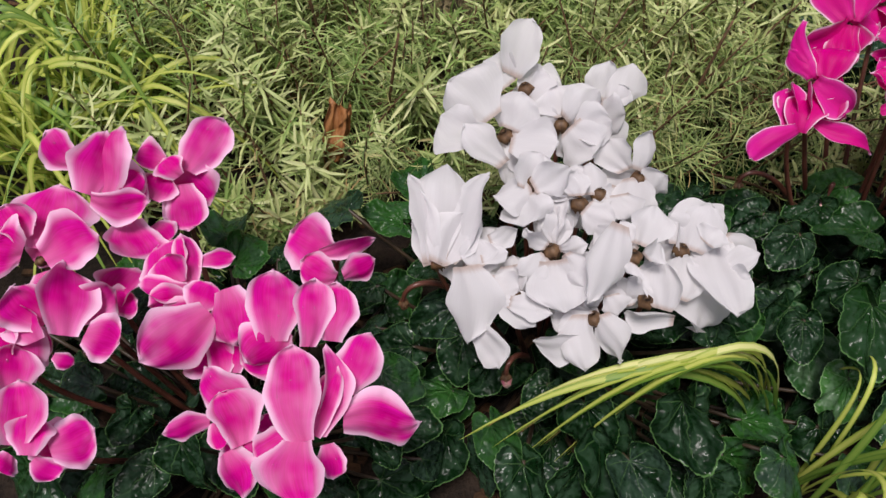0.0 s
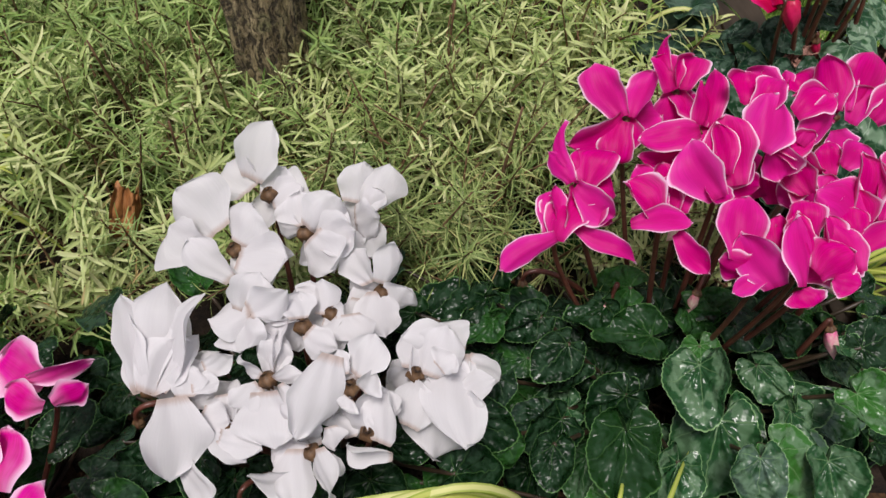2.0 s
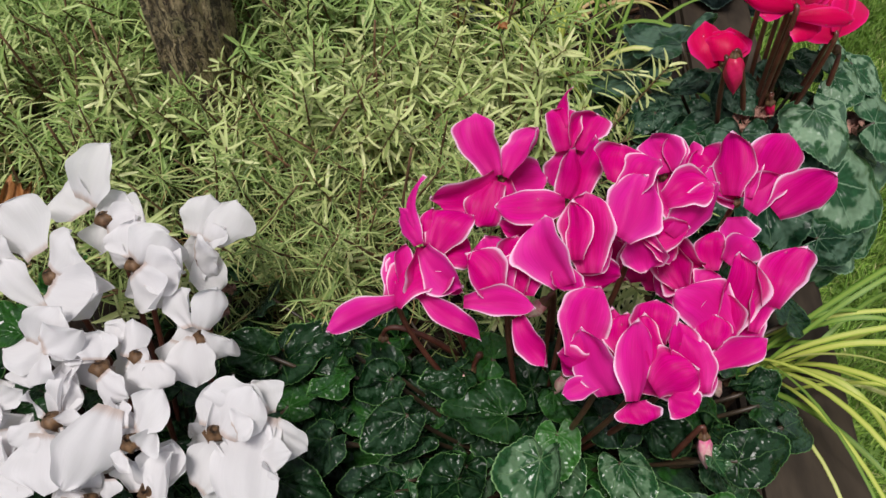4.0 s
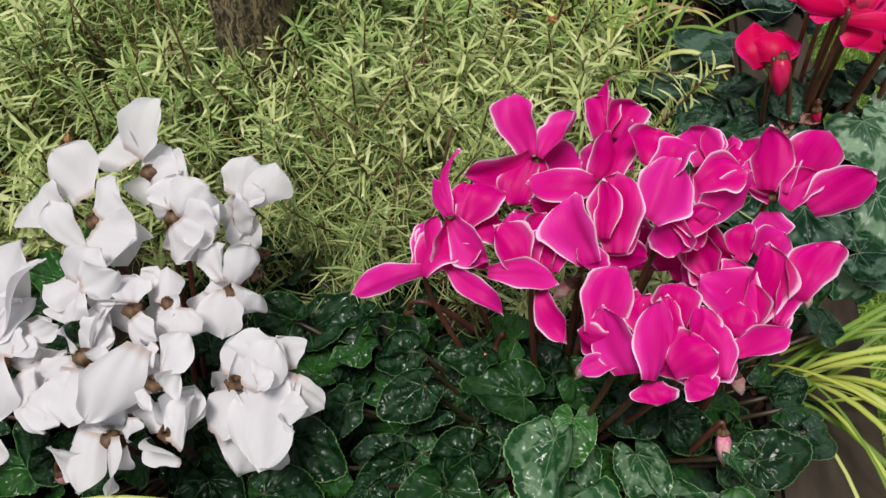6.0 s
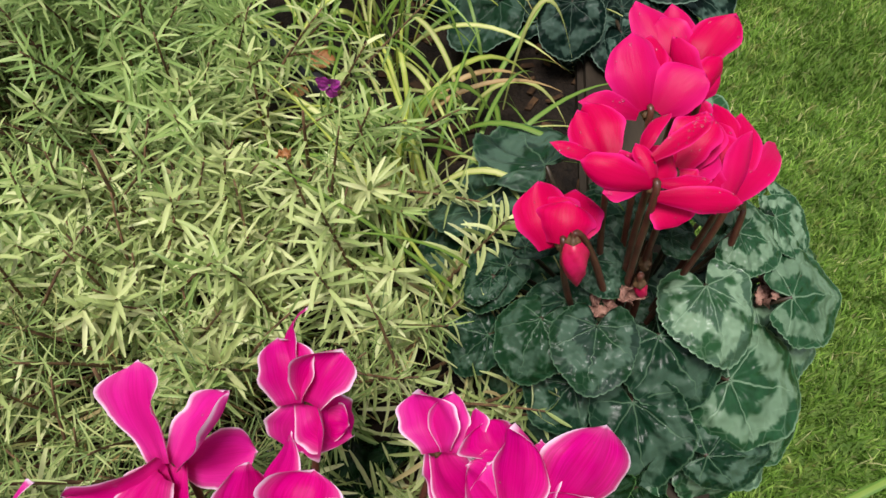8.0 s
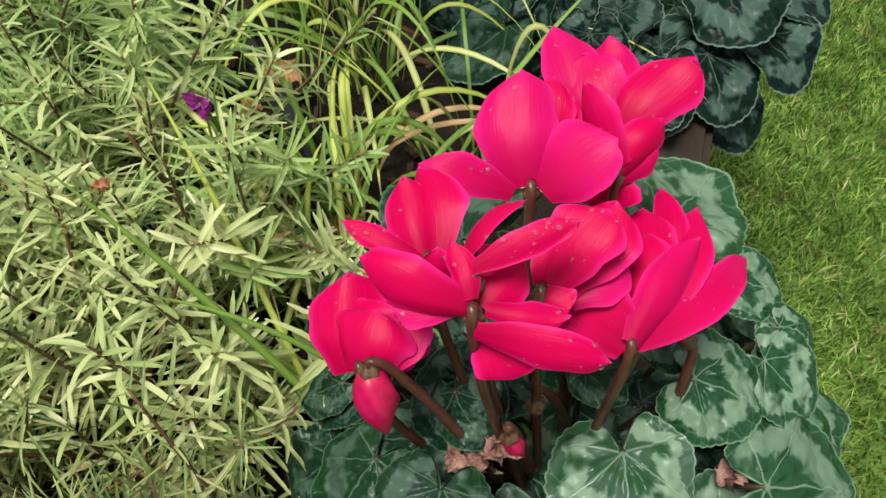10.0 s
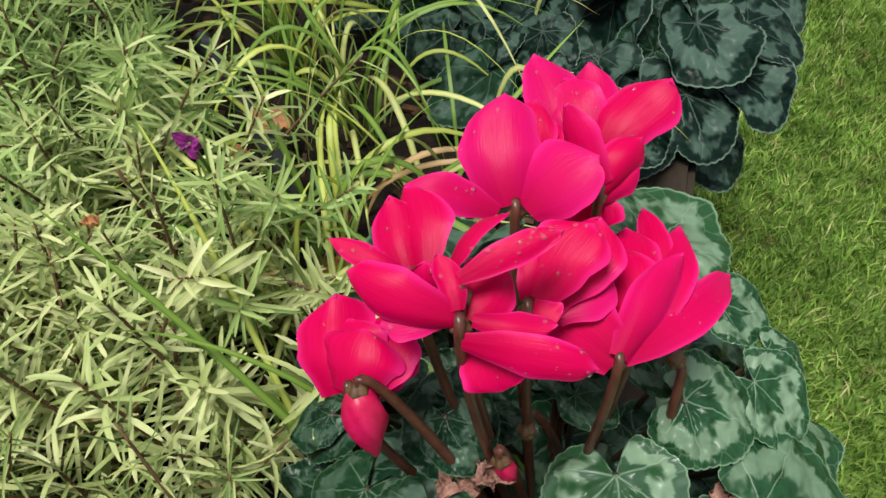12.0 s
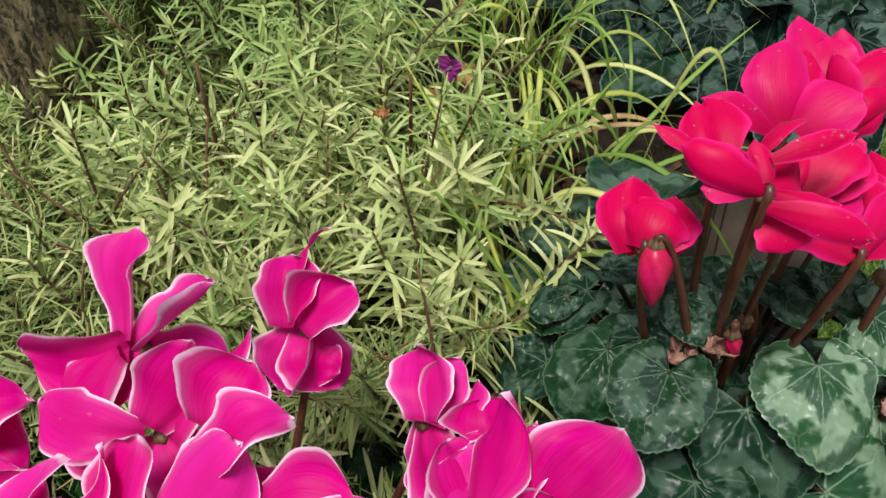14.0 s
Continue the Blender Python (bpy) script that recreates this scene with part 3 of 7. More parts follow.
def soil_height(x, y):
    return BED + 0.012 * noise.noise(Vector((x * 7, y * 7, 3))) + 0.006 * noise.noise(Vector((x * 31, y * 31, 8)))


lawn = tagged(new("ground", mesh_of("ground", [(-60, -60, LAWN), (60, -60, LAWN), (60, 60, LAWN), (-60, 60, LAWN)], [(0, 1, 2, 3)], TURF)), "green lawn turf below the raised bed", "lawn", kind="structure")
cols_, rows_ = 80, 120
sv = []
for j in range(rows_):
    for i in range(cols_):
        y = -0.9 + 3.3 * j / (rows_ - 1)
        x = -1.3 + (1.91 - 0.105 * (y - 0.5)) * i / (cols_ - 1)
        sv.append((x, y, soil_height(x, y)))
sf = grid_faces(rows_, cols_)
# the earth's sides, down to the lawn
ring = [i for i in range(cols_)] + [j * cols_ + cols_ - 1 for j in range(1, rows_)] + [(rows_ - 1) * cols_ + i for i in range(cols_ - 2, -1, -1)] + [j * cols_ for j in range(rows_ - 2, 0, -1)]
foot_of = {}
for k in ring:
    foot_of[k] = len(sv)
    sv.append((sv[k][0], sv[k][1], LAWN))
for a, b in zip(ring, ring[1:] + ring[:1]):
    sf.append((b, a, foot_of[a], foot_of[b]))
tagged(new("bed_soil", mesh_of("bed_soil", sv, sf, SOIL)), "dark wet planting soil of the raised bed", "soil", kind="structure")


def block(name, lo, hi, material, parent=None, seed=0, bevel=0.006, m=None):
    """A stone block with rounded, slightly uneven edges."""
    bm = bmesh.new()
    bmesh.ops.create_cube(bm, size=1.0)
    size = Vector(hi) - Vector(lo)
    bmesh.ops.scale(bm, vec=size, verts=bm.verts)
    bmesh.ops.bevel(bm, geom=bm.edges[:], offset=bevel, segments=2, affect="EDGES")
    r = random.Random(seed)
    for v in bm.verts:
        v.co += Vector((r.uniform(-1, 1), r.uniform(-1, 1), r.uniform(-1, 1))) * 0.0012
    me = bpy.data.meshes.new(name)
    bm.to_mesh(me)
    bm.free()
    me.materials.append(material)
    ob = new(name, me)
    ob.location = (Vector(lo) + Vector(hi)) / 2
    ob.parent = parent
    return ob


wall = tagged(new("bed_wall"), "low retaining wall of the raised bed with a brown-grey stone coping", "wall", kind="structure")
wall.matrix_world = pose(0.670, 0.5, 0, 0, 0, 6.0)
y = -1.4
k = 0
while y < 1.9:
    run = 0.42 + 0.03 * math.sin(k * 2.1)
    tagged(block("coping_stone", (-0.085, y, 0.355), (0.0, y + run - 0.004, 0.402), STONE, wall, k), "brown-grey stone coping slab")
    block("wall_stone", (-0.075, y - 0.1, LAWN), (-0.012, y + run - 0.106, 0.352), BRICK, wall, 90 + k)
    y += run
    k += 1


def trunk_mesh():
    """A tapered trunk with ridged bark and flared foot, standing on z = 0."""
    rings, segs = 150, 96
    verts, faces = [], []
    for i in range(rings):
        z = 1.9 * (i / (rings - 1)) ** 1.5
        rad = 0.0345 * (1 - 0.13 * z) + 0.012 * math.exp(-z / 0.04)
        for k in range(segs):
            w = 2 * math.pi * k / segs
            c, s = math.cos(w), math.sin(w)
            q = Vector((c * 5.5, s * 5.5, z * 9))
            rough = 0.0056 * abs(noise.noise(q)) + 0.0022 * noise.noise(q * 2.7) + 0.0012 * noise.noise(Vector((c * 22, s * 22, z * 60)))
            rr = rad + rough - 0.001
            verts.append((rr * c + 0.006 * math.sin(3 * z), rr * s + 0.01 * z, z))
    for i in range(rings - 1):
        for k in range(segs):
            j = (k + 1) % segs
            faces.append((i * segs + k, i * segs + j, (i + 1) * segs + j, (i + 1) * segs + k))
    faces.append(tuple((rings - 1) * segs + k for k in range(segs)))
    return mesh_of("trunk", verts, faces, BARK)


tree = thing("tree", (0.089, 0.716, BED - 0.02), "young tree with rough grey-brown bark rising from the rosemary", "tree")
part("trunk", trunk_mesh(), tree)

# ---- the cyclamen plants ----
cyclamen_white = thing("cyclamen", (0.165, 0.375, 0.385), "white cyclamen in full flower with dark green leaves", "cyclamen", "cyclamen plants")
bloom(cyclamen_white, (0.128, 0.424, 0.590), (0.152, 0.392, 0.410), WHITE, [
    ((-1, -16, -12), (-26, 5, 7), 23, 16, 0.07, 0.07, -0.22, 2.2, 0),
    ((3, -5, -2), (34, -11, -3), 33, -29, 0.06, 0.06, -0.25, 1.8, 0),
    ((0, 3, 3), (12, 22, 16), 35, -34, 0.14, -0.28, -0.25, 2.2, 0),
    ((-12, 7, 4), (-36, 33, 19), 43, -2, 0.04, -0.17, 0.12, 2.2, 0),
    ((-20, 0, -4), (-44, 13, 3), 30, 3, 0.11, 0.19, -0.01, 1.8, 0),
    ((1, 6, -6), (20, -9, -29), 25, -33, 0.10, 0.08, -0.07, 2.2, 0),
    ((1, 6, -6), (35, 5, -13), 24, 28, 0.11, 0.03, 0.08, 1.45, 0),
    ((1, 6, -6), (1, -17, -31), 21, -9, 0.12, -0.09, 0.29, 1.8, 0),
])
bloom(cyclamen_white, (0.143, 0.467, 0.592), (0.157, 0.407, 0.410), WHITE, [
    ((-10, 6, 5), (6, 33, 31), 26, 0, 0.10, 0.11, 0.05, 2.2, 0),
    ((-12, 1, -0), (-30, 19, 7), 34, 17, 0.11, 0.04, 0.52, 2.2, 0),
    ((-2, -1, -4), (11, 16, 7), 22, 3, 0.01, -0.01, -0.34, 2.2, 0),
    ((1, -2, -5), (23, 3, 1), 26, -11, 0.07, -0.01, 0.55, 2.2, 0),
    ((1, 6, -5), (30, 1, -20), 22, 35, 0.13, -0.12, -0.08, 2.2, 0),
    ((1, 6, -5), (27, 5, -3), 26, -29, 0.09, 0.10, -0.20, 2.2, 0),
    ((1, 6, -5), (-6, -9, -32), 25, 33, -0.00, 0.15, 0.35, 1.45, 0),
])
bloom(cyclamen_white, (0.167, 0.445, 0.580), (0.166, 0.399, 0.410), WHITE, [
    ((3, 3, 4), (-4, 22, 14), 29, 15, 0.02, 0.06, 0.07, 1.8, 0),
    ((4, 0, 1), (26, 14, 15), 36, 32, 0.01, -0.21, 0.36, 2.2, 0),
    ((10, -5, -3), (34, -2, 3), 29, -3, 0.01, 0.18, -0.64, 2.2, 0),
    ((6, -4, 1), (24, -22, -8), 31, 6, -0.02, -0.01, -0.23, 1.8, 0),
    ((-3, 1, 0), (-19, 8, 2), 22, -20, 0.11, -0.13, -0.22, 2.2, 0),
    ((1, 6, -6), (9, -9, -26), 23, -32, 0.03, 0.20, -0.61, 1.8, 0),
    ((1, 6, -6), (32, 1, -5), 27, 32, -0.01, -0.29, -0.20, 1.45, 0),
    ((1, 6, -6), (21, -10, -29), 24, -17, 0.00, 0.13, 0.32, 1.8, 0),
])
bloom(cyclamen_white, (0.202, 0.465, 0.570), (0.178, 0.406, 0.410), WHITE, [
    ((-7, 8, 6), (-2, 31, 22), 27, 15, 0.08, -0.12, -0.12, 1.45, 0),
    ((2, 5, 5), (14, 29, 24), 29, 1, 0.07, -0.29, 0.33, 1.8, 0),
    ((3, 2, 3), (16, 12, 12), 18, -30, 0.04, 0.20, -0.68, 1.8, 0),
    ((-5, -1, 0), (12, -4, 3), 31, 17, 0.02, -0.06, -0.54, 1.8, 0),
    ((1, 6, -5), (6, -15, -26), 24, -9, 0.09, 0.08, 0.29, 1.45, 0),
    ((1, 6, -5), (-13, -4, -27), 25, 26, 0.06, 0.02, -0.44, 1.45, 0),
    ((1, 6, -5), (-23, 16, -13), 28, -19, 0.06, -0.32, -0.50, 1.8, 0),
])
bloom(cyclamen_white, (0.219, 0.411, 0.565), (0.184, 0.388, 0.410), WHITE, [
    ((-1, 3, 2), (7, 25, 18), 18, 26, 0.13, -0.23, -0.33, 1.8, 0),
    ((4, -8, -9), (18, 1, 1), 24, 19, 0.08, -0.26, -0.22, 1.45, 0),
    ((-8, 5, -0), (-17, 26, 11), 26, -26, 0.06, 0.12, -0.25, 2.2, 0),
    ((-4, -1, 0), (-1, -26, -16), 30, -2, 0.05, -0.17, 0.79, 2.2, 0),
    ((-14, -2, -8), (-19, -21, -23), 24, -1, 0.00, 0.06, -0.26, 1.45, 0),
    ((2, 5, -6), (-7, -14, -32), 22, -1, 0.02, 0.18, -0.30, 2.2, 0),
    ((2, 5, -6), (-25, 9, -20), 21, -31, 0.01, -0.25, 0.34, 2.2, 0),
    ((2, 5, -6), (-20, -8, -28), 27, 21, -0.01, 0.10, 0.48, 1.45, 0),
])
bloom(cyclamen_white, (0.189, 0.390, 0.572), (0.173, 0.380, 0.410), WHITE, [
    ((-6, -2, -0), (-4, 17, 11), 16, -9, -0.01, -0.31, -0.02, 2.2, 0),
    ((-4, -2, -3), (7, -6, -4), 20, -18, 0.06, -0.06, -0.17, 1.45, 0),
    ((10, -1, -1), (13, -16, -10), 28, -11, 0.05, 0.09, 0.16, 1.8, 0),
    ((-15, 6, -1), (-14, 19, 6), 15, 7, 0.01, 0.13, 0.01, 1.45, 0),
    ((1, 5, -6), (-16, -6, -29), 20, 11, 0.07, 0.12, 0.37, 1.45, 0),
    ((1, 5, -6), (3, -17, -24), 20, 14, 0.01, 0.19, -0.36, 1.45, 0),
    ((1, 5, -6), (-25, 17, -5), 23, -14, 0.11, -0.00, 0.08, 1.8, 0),
])
bloom(cyclamen_white, (0.146, 0.386, 0.588), (0.158, 0.379, 0.410), WHITE, [
    ((-2, -6, -0), (21, 2, 10), 23, 2, 0.05, 0.13, -0.77, 2.2, 0),
    ((-6, -4, -5), (5, 14, 10), 29, 26, 0.04, -0.06, 0.31, 2.2, 0),
    ((-3, -3, -3), (-27, -8, -7), 27, 36, 0.04, -0.18, -0.58, 1.8, 0),
    ((-6, -5, -8), (-5, -25, -16), 35, 33, 0.07, -0.00, 0.26, 1.45, 0),
    ((1, 5, -6), (29, -6, -12), 20, -31, -0.02, 0.10, 0.54, 1.45, 0),
    ((1, 5, -6), (9, -8, -26), 19, -24, 0.05, -0.07, 0.77, 2.2, 0),
    ((1, 5, -6), (21, -5, -13), 21, -35, 0.14, 0.13, 0.70, 1.45, 0),
])
bloom(cyclamen_white, (0.085, 0.343, 0.560), (0.137, 0.364, 0.410), WHITE, [
    ((-2, -0, -2), (-10, 50, 27), 29, 24, 0.10, 0.19, -0.52, 1.45, 0),
    ((-0, 1, -4), (8, 57, 28), 34, 23, 0.09, -0.31, 0.39, 1.8, 0),
    ((4, 1, -2), (26, 52, 27), 32, -30, 0.08, -0.03, 0.42, 2.2, 0),
    ((1, 0, -0), (29, 26, 15), 23, -35, 0.07, -0.23, -0.22, 1.45, 0),
    ((-3, -2, -1), (-18, 38, 23), 22, -18, 0.05, -0.04, 0.78, 1.45, 0),
    ((0, -4, 2), (16, 27, 20), 27, 29, -0.01, -0.13, -0.62, 2.2, 0),
    ((-0, 5, -7), (9, 31, 8), 24, -13, 0.04, -0.05, -0.08, 1.45, 0),
    ((-0, 5, -7), (23, 5, -15), 25, -4, 0.01, -0.12, 0.40, 1.45, 0),
    ((-0, 5, -7), (18, 25, 4), 19, 8, -0.02, -0.07, -0.15, 1.8, 0),
])
bloom(cyclamen_white, (0.174, 0.377, 0.578), (0.168, 0.376, 0.410), WHITE, [
    ((-18, -21, -14), (-9, 3, 4), 18, -28, 0.10, 0.05, -0.18, 2.2, 0),
    ((4, -3, -1), (20, -15, -7), 22, -4, 0.07, -0.06, -0.60, 1.45, 0),
    ((-2, 3, 2), (-5, 18, 9), 23, 31, -0.02, 0.08, 0.20, 2.2, 0),
    ((6, -13, -14), (16, -5, -6), 18, 10, 0.05, -0.14, 0.42, 1.8, 0),
    ((1, 5, -6), (-18, -4, -18), 25, -22, 0.10, -0.24, 0.23, 1.45, 0),
    ((1, 5, -6), (-17, -0, -21), 19, -17, 0.11, -0.28, -0.60, 1.8, 0),
    ((1, 5, -6), (-21, 1, -22), 23, -11, 0.13, -0.22, 0.65, 1.8, 0),
])
bloom(cyclamen_white, (0.156, 0.346, 0.569), (0.162, 0.365, 0.410), WHITE, [
    ((-3, 2, 1), (-17, 13, 5), 16, -26, 0.06, 0.18, 0.69, 1.45, 0),
    ((-4, -3, -3), (-19, -16, -9), 20, 3, 0.12, -0.05, 0.36, 1.8, 0),
    ((0, -7, -2), (3, -37, -15), 32, 2, 0.01, 0.06, 0.26, 1.8, 0),
    ((7, -3, -1), (16, -24, -9), 20, 32, 0.08, -0.24, 0.51, 1.45, 0),
    ((4, 0, 1), (21, 2, 6), 14, 28, 0.03, -0.06, 0.78, 1.45, 0),
    ((1, 5, -6), (3, 25, 10), 20, 15, 0.09, -0.16, -0.70, 1.45, 0),
    ((1, 5, -6), (-3, 36, 6), 21, -32, 0.12, 0.00, -0.34, 2.2, 0),
    ((1, 5, -6), (2, 26, 9), 19, 18, -0.01, 0.19, 0.47, 2.2, 0),
])
bloom(cyclamen_white, (0.205, 0.340, 0.572), (0.179, 0.363, 0.410), WHITE, [
    ((-9, 13, 14), (-26, -27, -15), 27, -23, 0.12, 0.03, -0.03, 1.45, 0),
    ((-4, 6, 3), (-8, 20, 8), 19, -24, 0.14, -0.22, -0.10, 1.45, 0),
    ((6, -1, 1), (16, 6, 7), 19, 16, 0.13, 0.05, -0.32, 1.8, 0),
    ((3, 6, 3), (16, 26, 15), 24, -35, 0.10, -0.11, -0.78, 1.8, 0),
    ((0, -6, -1), (-4, -11, -4), 16, 8, 0.08, -0.08, 0.07, 2.2, 0),
    ((2, 5, -6), (-23, 24, -4), 19, -2, 0.08, 0.19, 0.44, 1.8, 0),
    ((2, 5, -6), (-23, 11, -15), 24, 1, 0.11, -0.05, -0.27, 1.45, 0),
    ((2, 5, -6), (-25, 14, -16), 20, 24, 0.03, -0.12, 0.58, 1.45, 0),
])
bloom(cyclamen_white, (0.241, 0.358, 0.555), (0.191, 0.369, 0.410), WHITE, [
    ((-4, 3, 1), (-1, 29, 14), 16, 14, 0.06, -0.17, -0.52, 1.8, 0),
    ((5, -0, -1), (16, 26, 16), 30, -13, 0.06, -0.22, -0.47, 1.45, 0),
    ((-3, -27, -17), (7, -5, -1), 26, -20, 0.02, 0.15, -0.15, 1.8, 0),
    ((15, 1, 4), (24, 8, 10), 19, -35, 0.02, 0.20, -0.13, 1.45, 0),
    ((2, 5, -6), (2, 31, 14), 25, -14, 0.06, -0.24, 0.80, 2.2, 0),
    ((2, 5, -6), (-19, 5, -18), 21, -11, 0.11, 0.18, -0.08, 1.8, 0),
    ((2, 5, -6), (-21, 4, -24), 22, -24, 0.06, -0.24, -0.56, 1.45, 0),
])
bloom(cyclamen_white, (0.265, 0.349, 0.542), (0.200, 0.366, 0.410), WHITE, [
    ((2, 2, 5), (25, 3, 14), 18, -25, 0.08, -0.08, -0.51, 1.45, 0),
    ((4, -5, 1), (18, -11, 3), 28, 1, 0.01, -0.04, -0.68, 1.45, 0),
    ((-3, -1, -5), (-16, -31, -21), 46, -20, 0.01, -0.08, 0.54, 1.45, 0),
    ((-3, 5, -1), (1, 24, 10), 25, -8, 0.10, 0.02, -0.06, 1.45, 0),
    ((3, 4, -6), (-25, 14, -18), 21, 3, 0.00, -0.27, 0.68, 1.45, 0),
    ((3, 4, -6), (-12, 30, -5), 26, -9, 0.07, -0.04, -0.58, 1.45, 0),
    ((3, 4, -6), (-10, 31, -2), 27, 24, 0.12, 0.18, -0.05, 1.8, 0),
])
bloom(cyclamen_white, (0.215, 0.322, 0.550), (0.183, 0.356, 0.410), WHITE, [
    ((7, -1, 1), (-10, 15, 5), 20, 12, 0.01, -0.29, -0.23, 1.45, 0),
    ((15, -12, -1), (-14, -4, -4), 17, -32, 0.00, 0.16, -0.04, 2.2, 0),
    ((8, -6, -1), (17, 18, 13), 24, -29, 0.09, -0.03, 0.71, 2.2, 0),
    ((-11, 1, -10), (-15, 16, -4), 22, -14, 0.08, -0.06, -0.76, 1.45, 0),
    ((2, 4, -7), (-24, 19, -7), 22, -28, 0.08, -0.26, -0.10, 1.45, 0),
    ((2, 4, -7), (3, 28, 5), 22, -9, -0.01, 0.12, -0.61, 1.45, 0),
    ((2, 4, -7), (5, 30, 3), 21, 13, 0.09, 0.18, -0.27, 1.8, 0),
])
bloom(cyclamen_white, (0.182, 0.312, 0.545), (0.171, 0.353, 0.410), WHITE, [
    ((-6, 1, 2), (-5, -31, -12), 25, -13, -0.00, -0.16, -0.65, 1.8, 0),
    ((3, 1, 1), (14, -28, -8), 28, 31, 0.04, -0.18, -0.75, 1.8, 0),
    ((-6, -11, -10), (-37, -10, -14), 21, -16, 0.13, 0.09, 0.31, 2.2, 0),
    ((0, 0, 0), (-23, -5, -5), 20, -5, 0.01, -0.29, -0.65, 1.8, 0),
    ((11, -1, -3), (18, -12, -5), 14, 13, 0.10, 0.08, 0.36, 2.2, 0),
    ((1, 4, -7), (-21, 25, -8), 21, 9, 0.02, -0.26, 0.70, 1.8, 0),
    ((1, 4, -7), (-26, 15, -9), 23, -11, -0.01, 0.19, -0.56, 2.2, 0),
    ((1, 4, -7), (-25, 7, -10), 23, -6, 0.11, 0.06, -0.79, 2.2, 0),
])
bloom(cyclamen_white, (0.105, 0.335, 0.560), (0.144, 0.361, 0.410), WHITE, [
    ((3, 2, 2), (2, 20, 10), 23, 7, -0.01, 0.04, 0.19, 1.45, 0),
    ((7, 6, 4), (24, 9, 7), 13, -19, -0.00, -0.04, -0.22, 2.2, 0),
    ((-2, 1, 4), (6, -41, -16), 32, -21, 0.05, 0.19, 0.48, 1.45, 0),
    ((7, -27, -17), (20, -53, -26), 22, 26, -0.01, 0.17, 0.37, 2.2, 0),
    ((13, -6, -4), (31, -10, -5), 23, -30, -0.02, -0.08, -0.77, 1.8, 0),
    ((0, 5, -7), (26, 18, -7), 20, 9, 0.09, -0.02, -0.58, 1.45, 0),
    ((0, 5, -7), (17, 32, 5), 22, -23, -0.01, -0.10, -0.06, 1.45, 0),
    ((0, 5, -7), (16, 24, -3), 22, -6, 0.12, -0.08, 0.47, 1.8, 0),
])
bloom(cyclamen_white, (0.134, 0.323, 0.552), (0.154, 0.357, 0.410), WHITE, [
    ((-13, 4, 1), (13, -17, -7), 23, -16, 0.01, -0.22, -0.16, 2.2, 0),
    ((-17, 31, 15), (1, 37, 19), 14, 6, -0.01, 0.06, -0.80, 1.45, 0),
    ((-5, -4, -1), (22, -13, -1), 17, -21, 0.09, 0.01, 0.40, 1.8, 0),
    ((-3, 19, 5), (0, 3, -3), 21, 18, -0.01, 0.20, -0.55, 1.8, 0),
    ((1, 4, -7), (24, 25, 1), 23, 27, 0.03, -0.15, -0.24, 1.45, 0),
    ((1, 4, -7), (2, 31, 1), 21, -23, 0.00, 0.17, -0.16, 1.45, 0),
    ((1, 4, -7), (30, 13, -4), 23, -2, -0.01, -0.19, 0.80, 2.2, 0),
])
bloom(cyclamen_white, (0.168, 0.331, 0.555), (0.166, 0.360, 0.410), WHITE, [
    ((0, 10, 4), (-1, -9, -6), 21, 6, 0.09, 0.10, -0.62, 1.45, 0),
    ((14, 1, -1), (7, -13, -9), 18, -20, 0.08, 0.08, 0.59, 1.45, 0),
    ((24, -6, -4), (27, -19, -9), 18, 17, 0.01, -0.07, -0.68, 2.2, 0),
    ((1, 4, -7), (-27, 10, -7), 24, 16, 0.11, -0.17, 0.42, 1.8, 0),
    ((1, 4, -7), (19, 21, -1), 19, 7, 0.04, 0.12, -0.46, 1.45, 0),
    ((1, 4, -7), (26, 8, -2), 25, 36, -0.01, 0.17, 0.32, 1.8, 0),
])
bloom(cyclamen_white, (0.265, 0.366, 0.548), (0.19, 0.36, 0.41), WHITE, [
    ((4, 8, 4), (-2, -49, -9), 38, -8, 0.08, -0.22, -0.06, 2.4, 0),
    ((-0, 5, -0), (-34, 9, 18), 35, -10, 0.08, -0.23, -0.06, 2.4, 0),
    ((7, 7, 0), (27, -5, -10), 22, 13, 0.08, -0.05, 0.16, 2.4, 0),
    ((-0, 10, -1), (-9, 27, 9), 31, -8, 0.08, -0.12, -0.13, 2.4, 0),
    ((-6, 8, -1), (-31, -5, 6), 27, -10, 0.08, -0.22, -0.17, 2.4, 0),
])
leaf(cyclamen_white, (0.064, 0.485, 0.471), 0.023, LEAF)
leaf(cyclamen_white, (0.047, 0.436, 0.484), 0.022, LEAF)
leaf(cyclamen_white, (0.031, 0.376, 0.477), 0.018, LEAF)
leaf(cyclamen_white, (0.101, 0.321, 0.486), 0.022, LEAF)
leaf(cyclamen_white, (0.184, 0.272, 0.487), 0.024, LEAF)
leaf(cyclamen_white, (0.144, 0.237, 0.464), 0.027, LEAF)
leaf(cyclamen_white, (0.199, 0.257, 0.462), 0.037, LEAF)
leaf(cyclamen_white, (0.243, 0.268, 0.496), 0.028, LEAF)
leaf(cyclamen_white, (0.157, 0.295, 0.472), 0.018, LEAF)
leaf(cyclamen_white, (0.058, 0.330, 0.471), 0.022, LEAF)
leaf(cyclamen_white, (0.232, 0.335, 0.503), 0.022, LEAF)
leaf(cyclamen_white, (0.079, 0.392, 0.481), 0.016, LEAF)
leaf(cyclamen_white, (0.008, 0.437, 0.496), 0.024, LEAF)
leaf(cyclamen_white, (0.120, 0.310, 0.481), 0.018, LEAF)
leaf(cyclamen_white, (0.088, 0.349, 0.488), 0.022, LEAF)
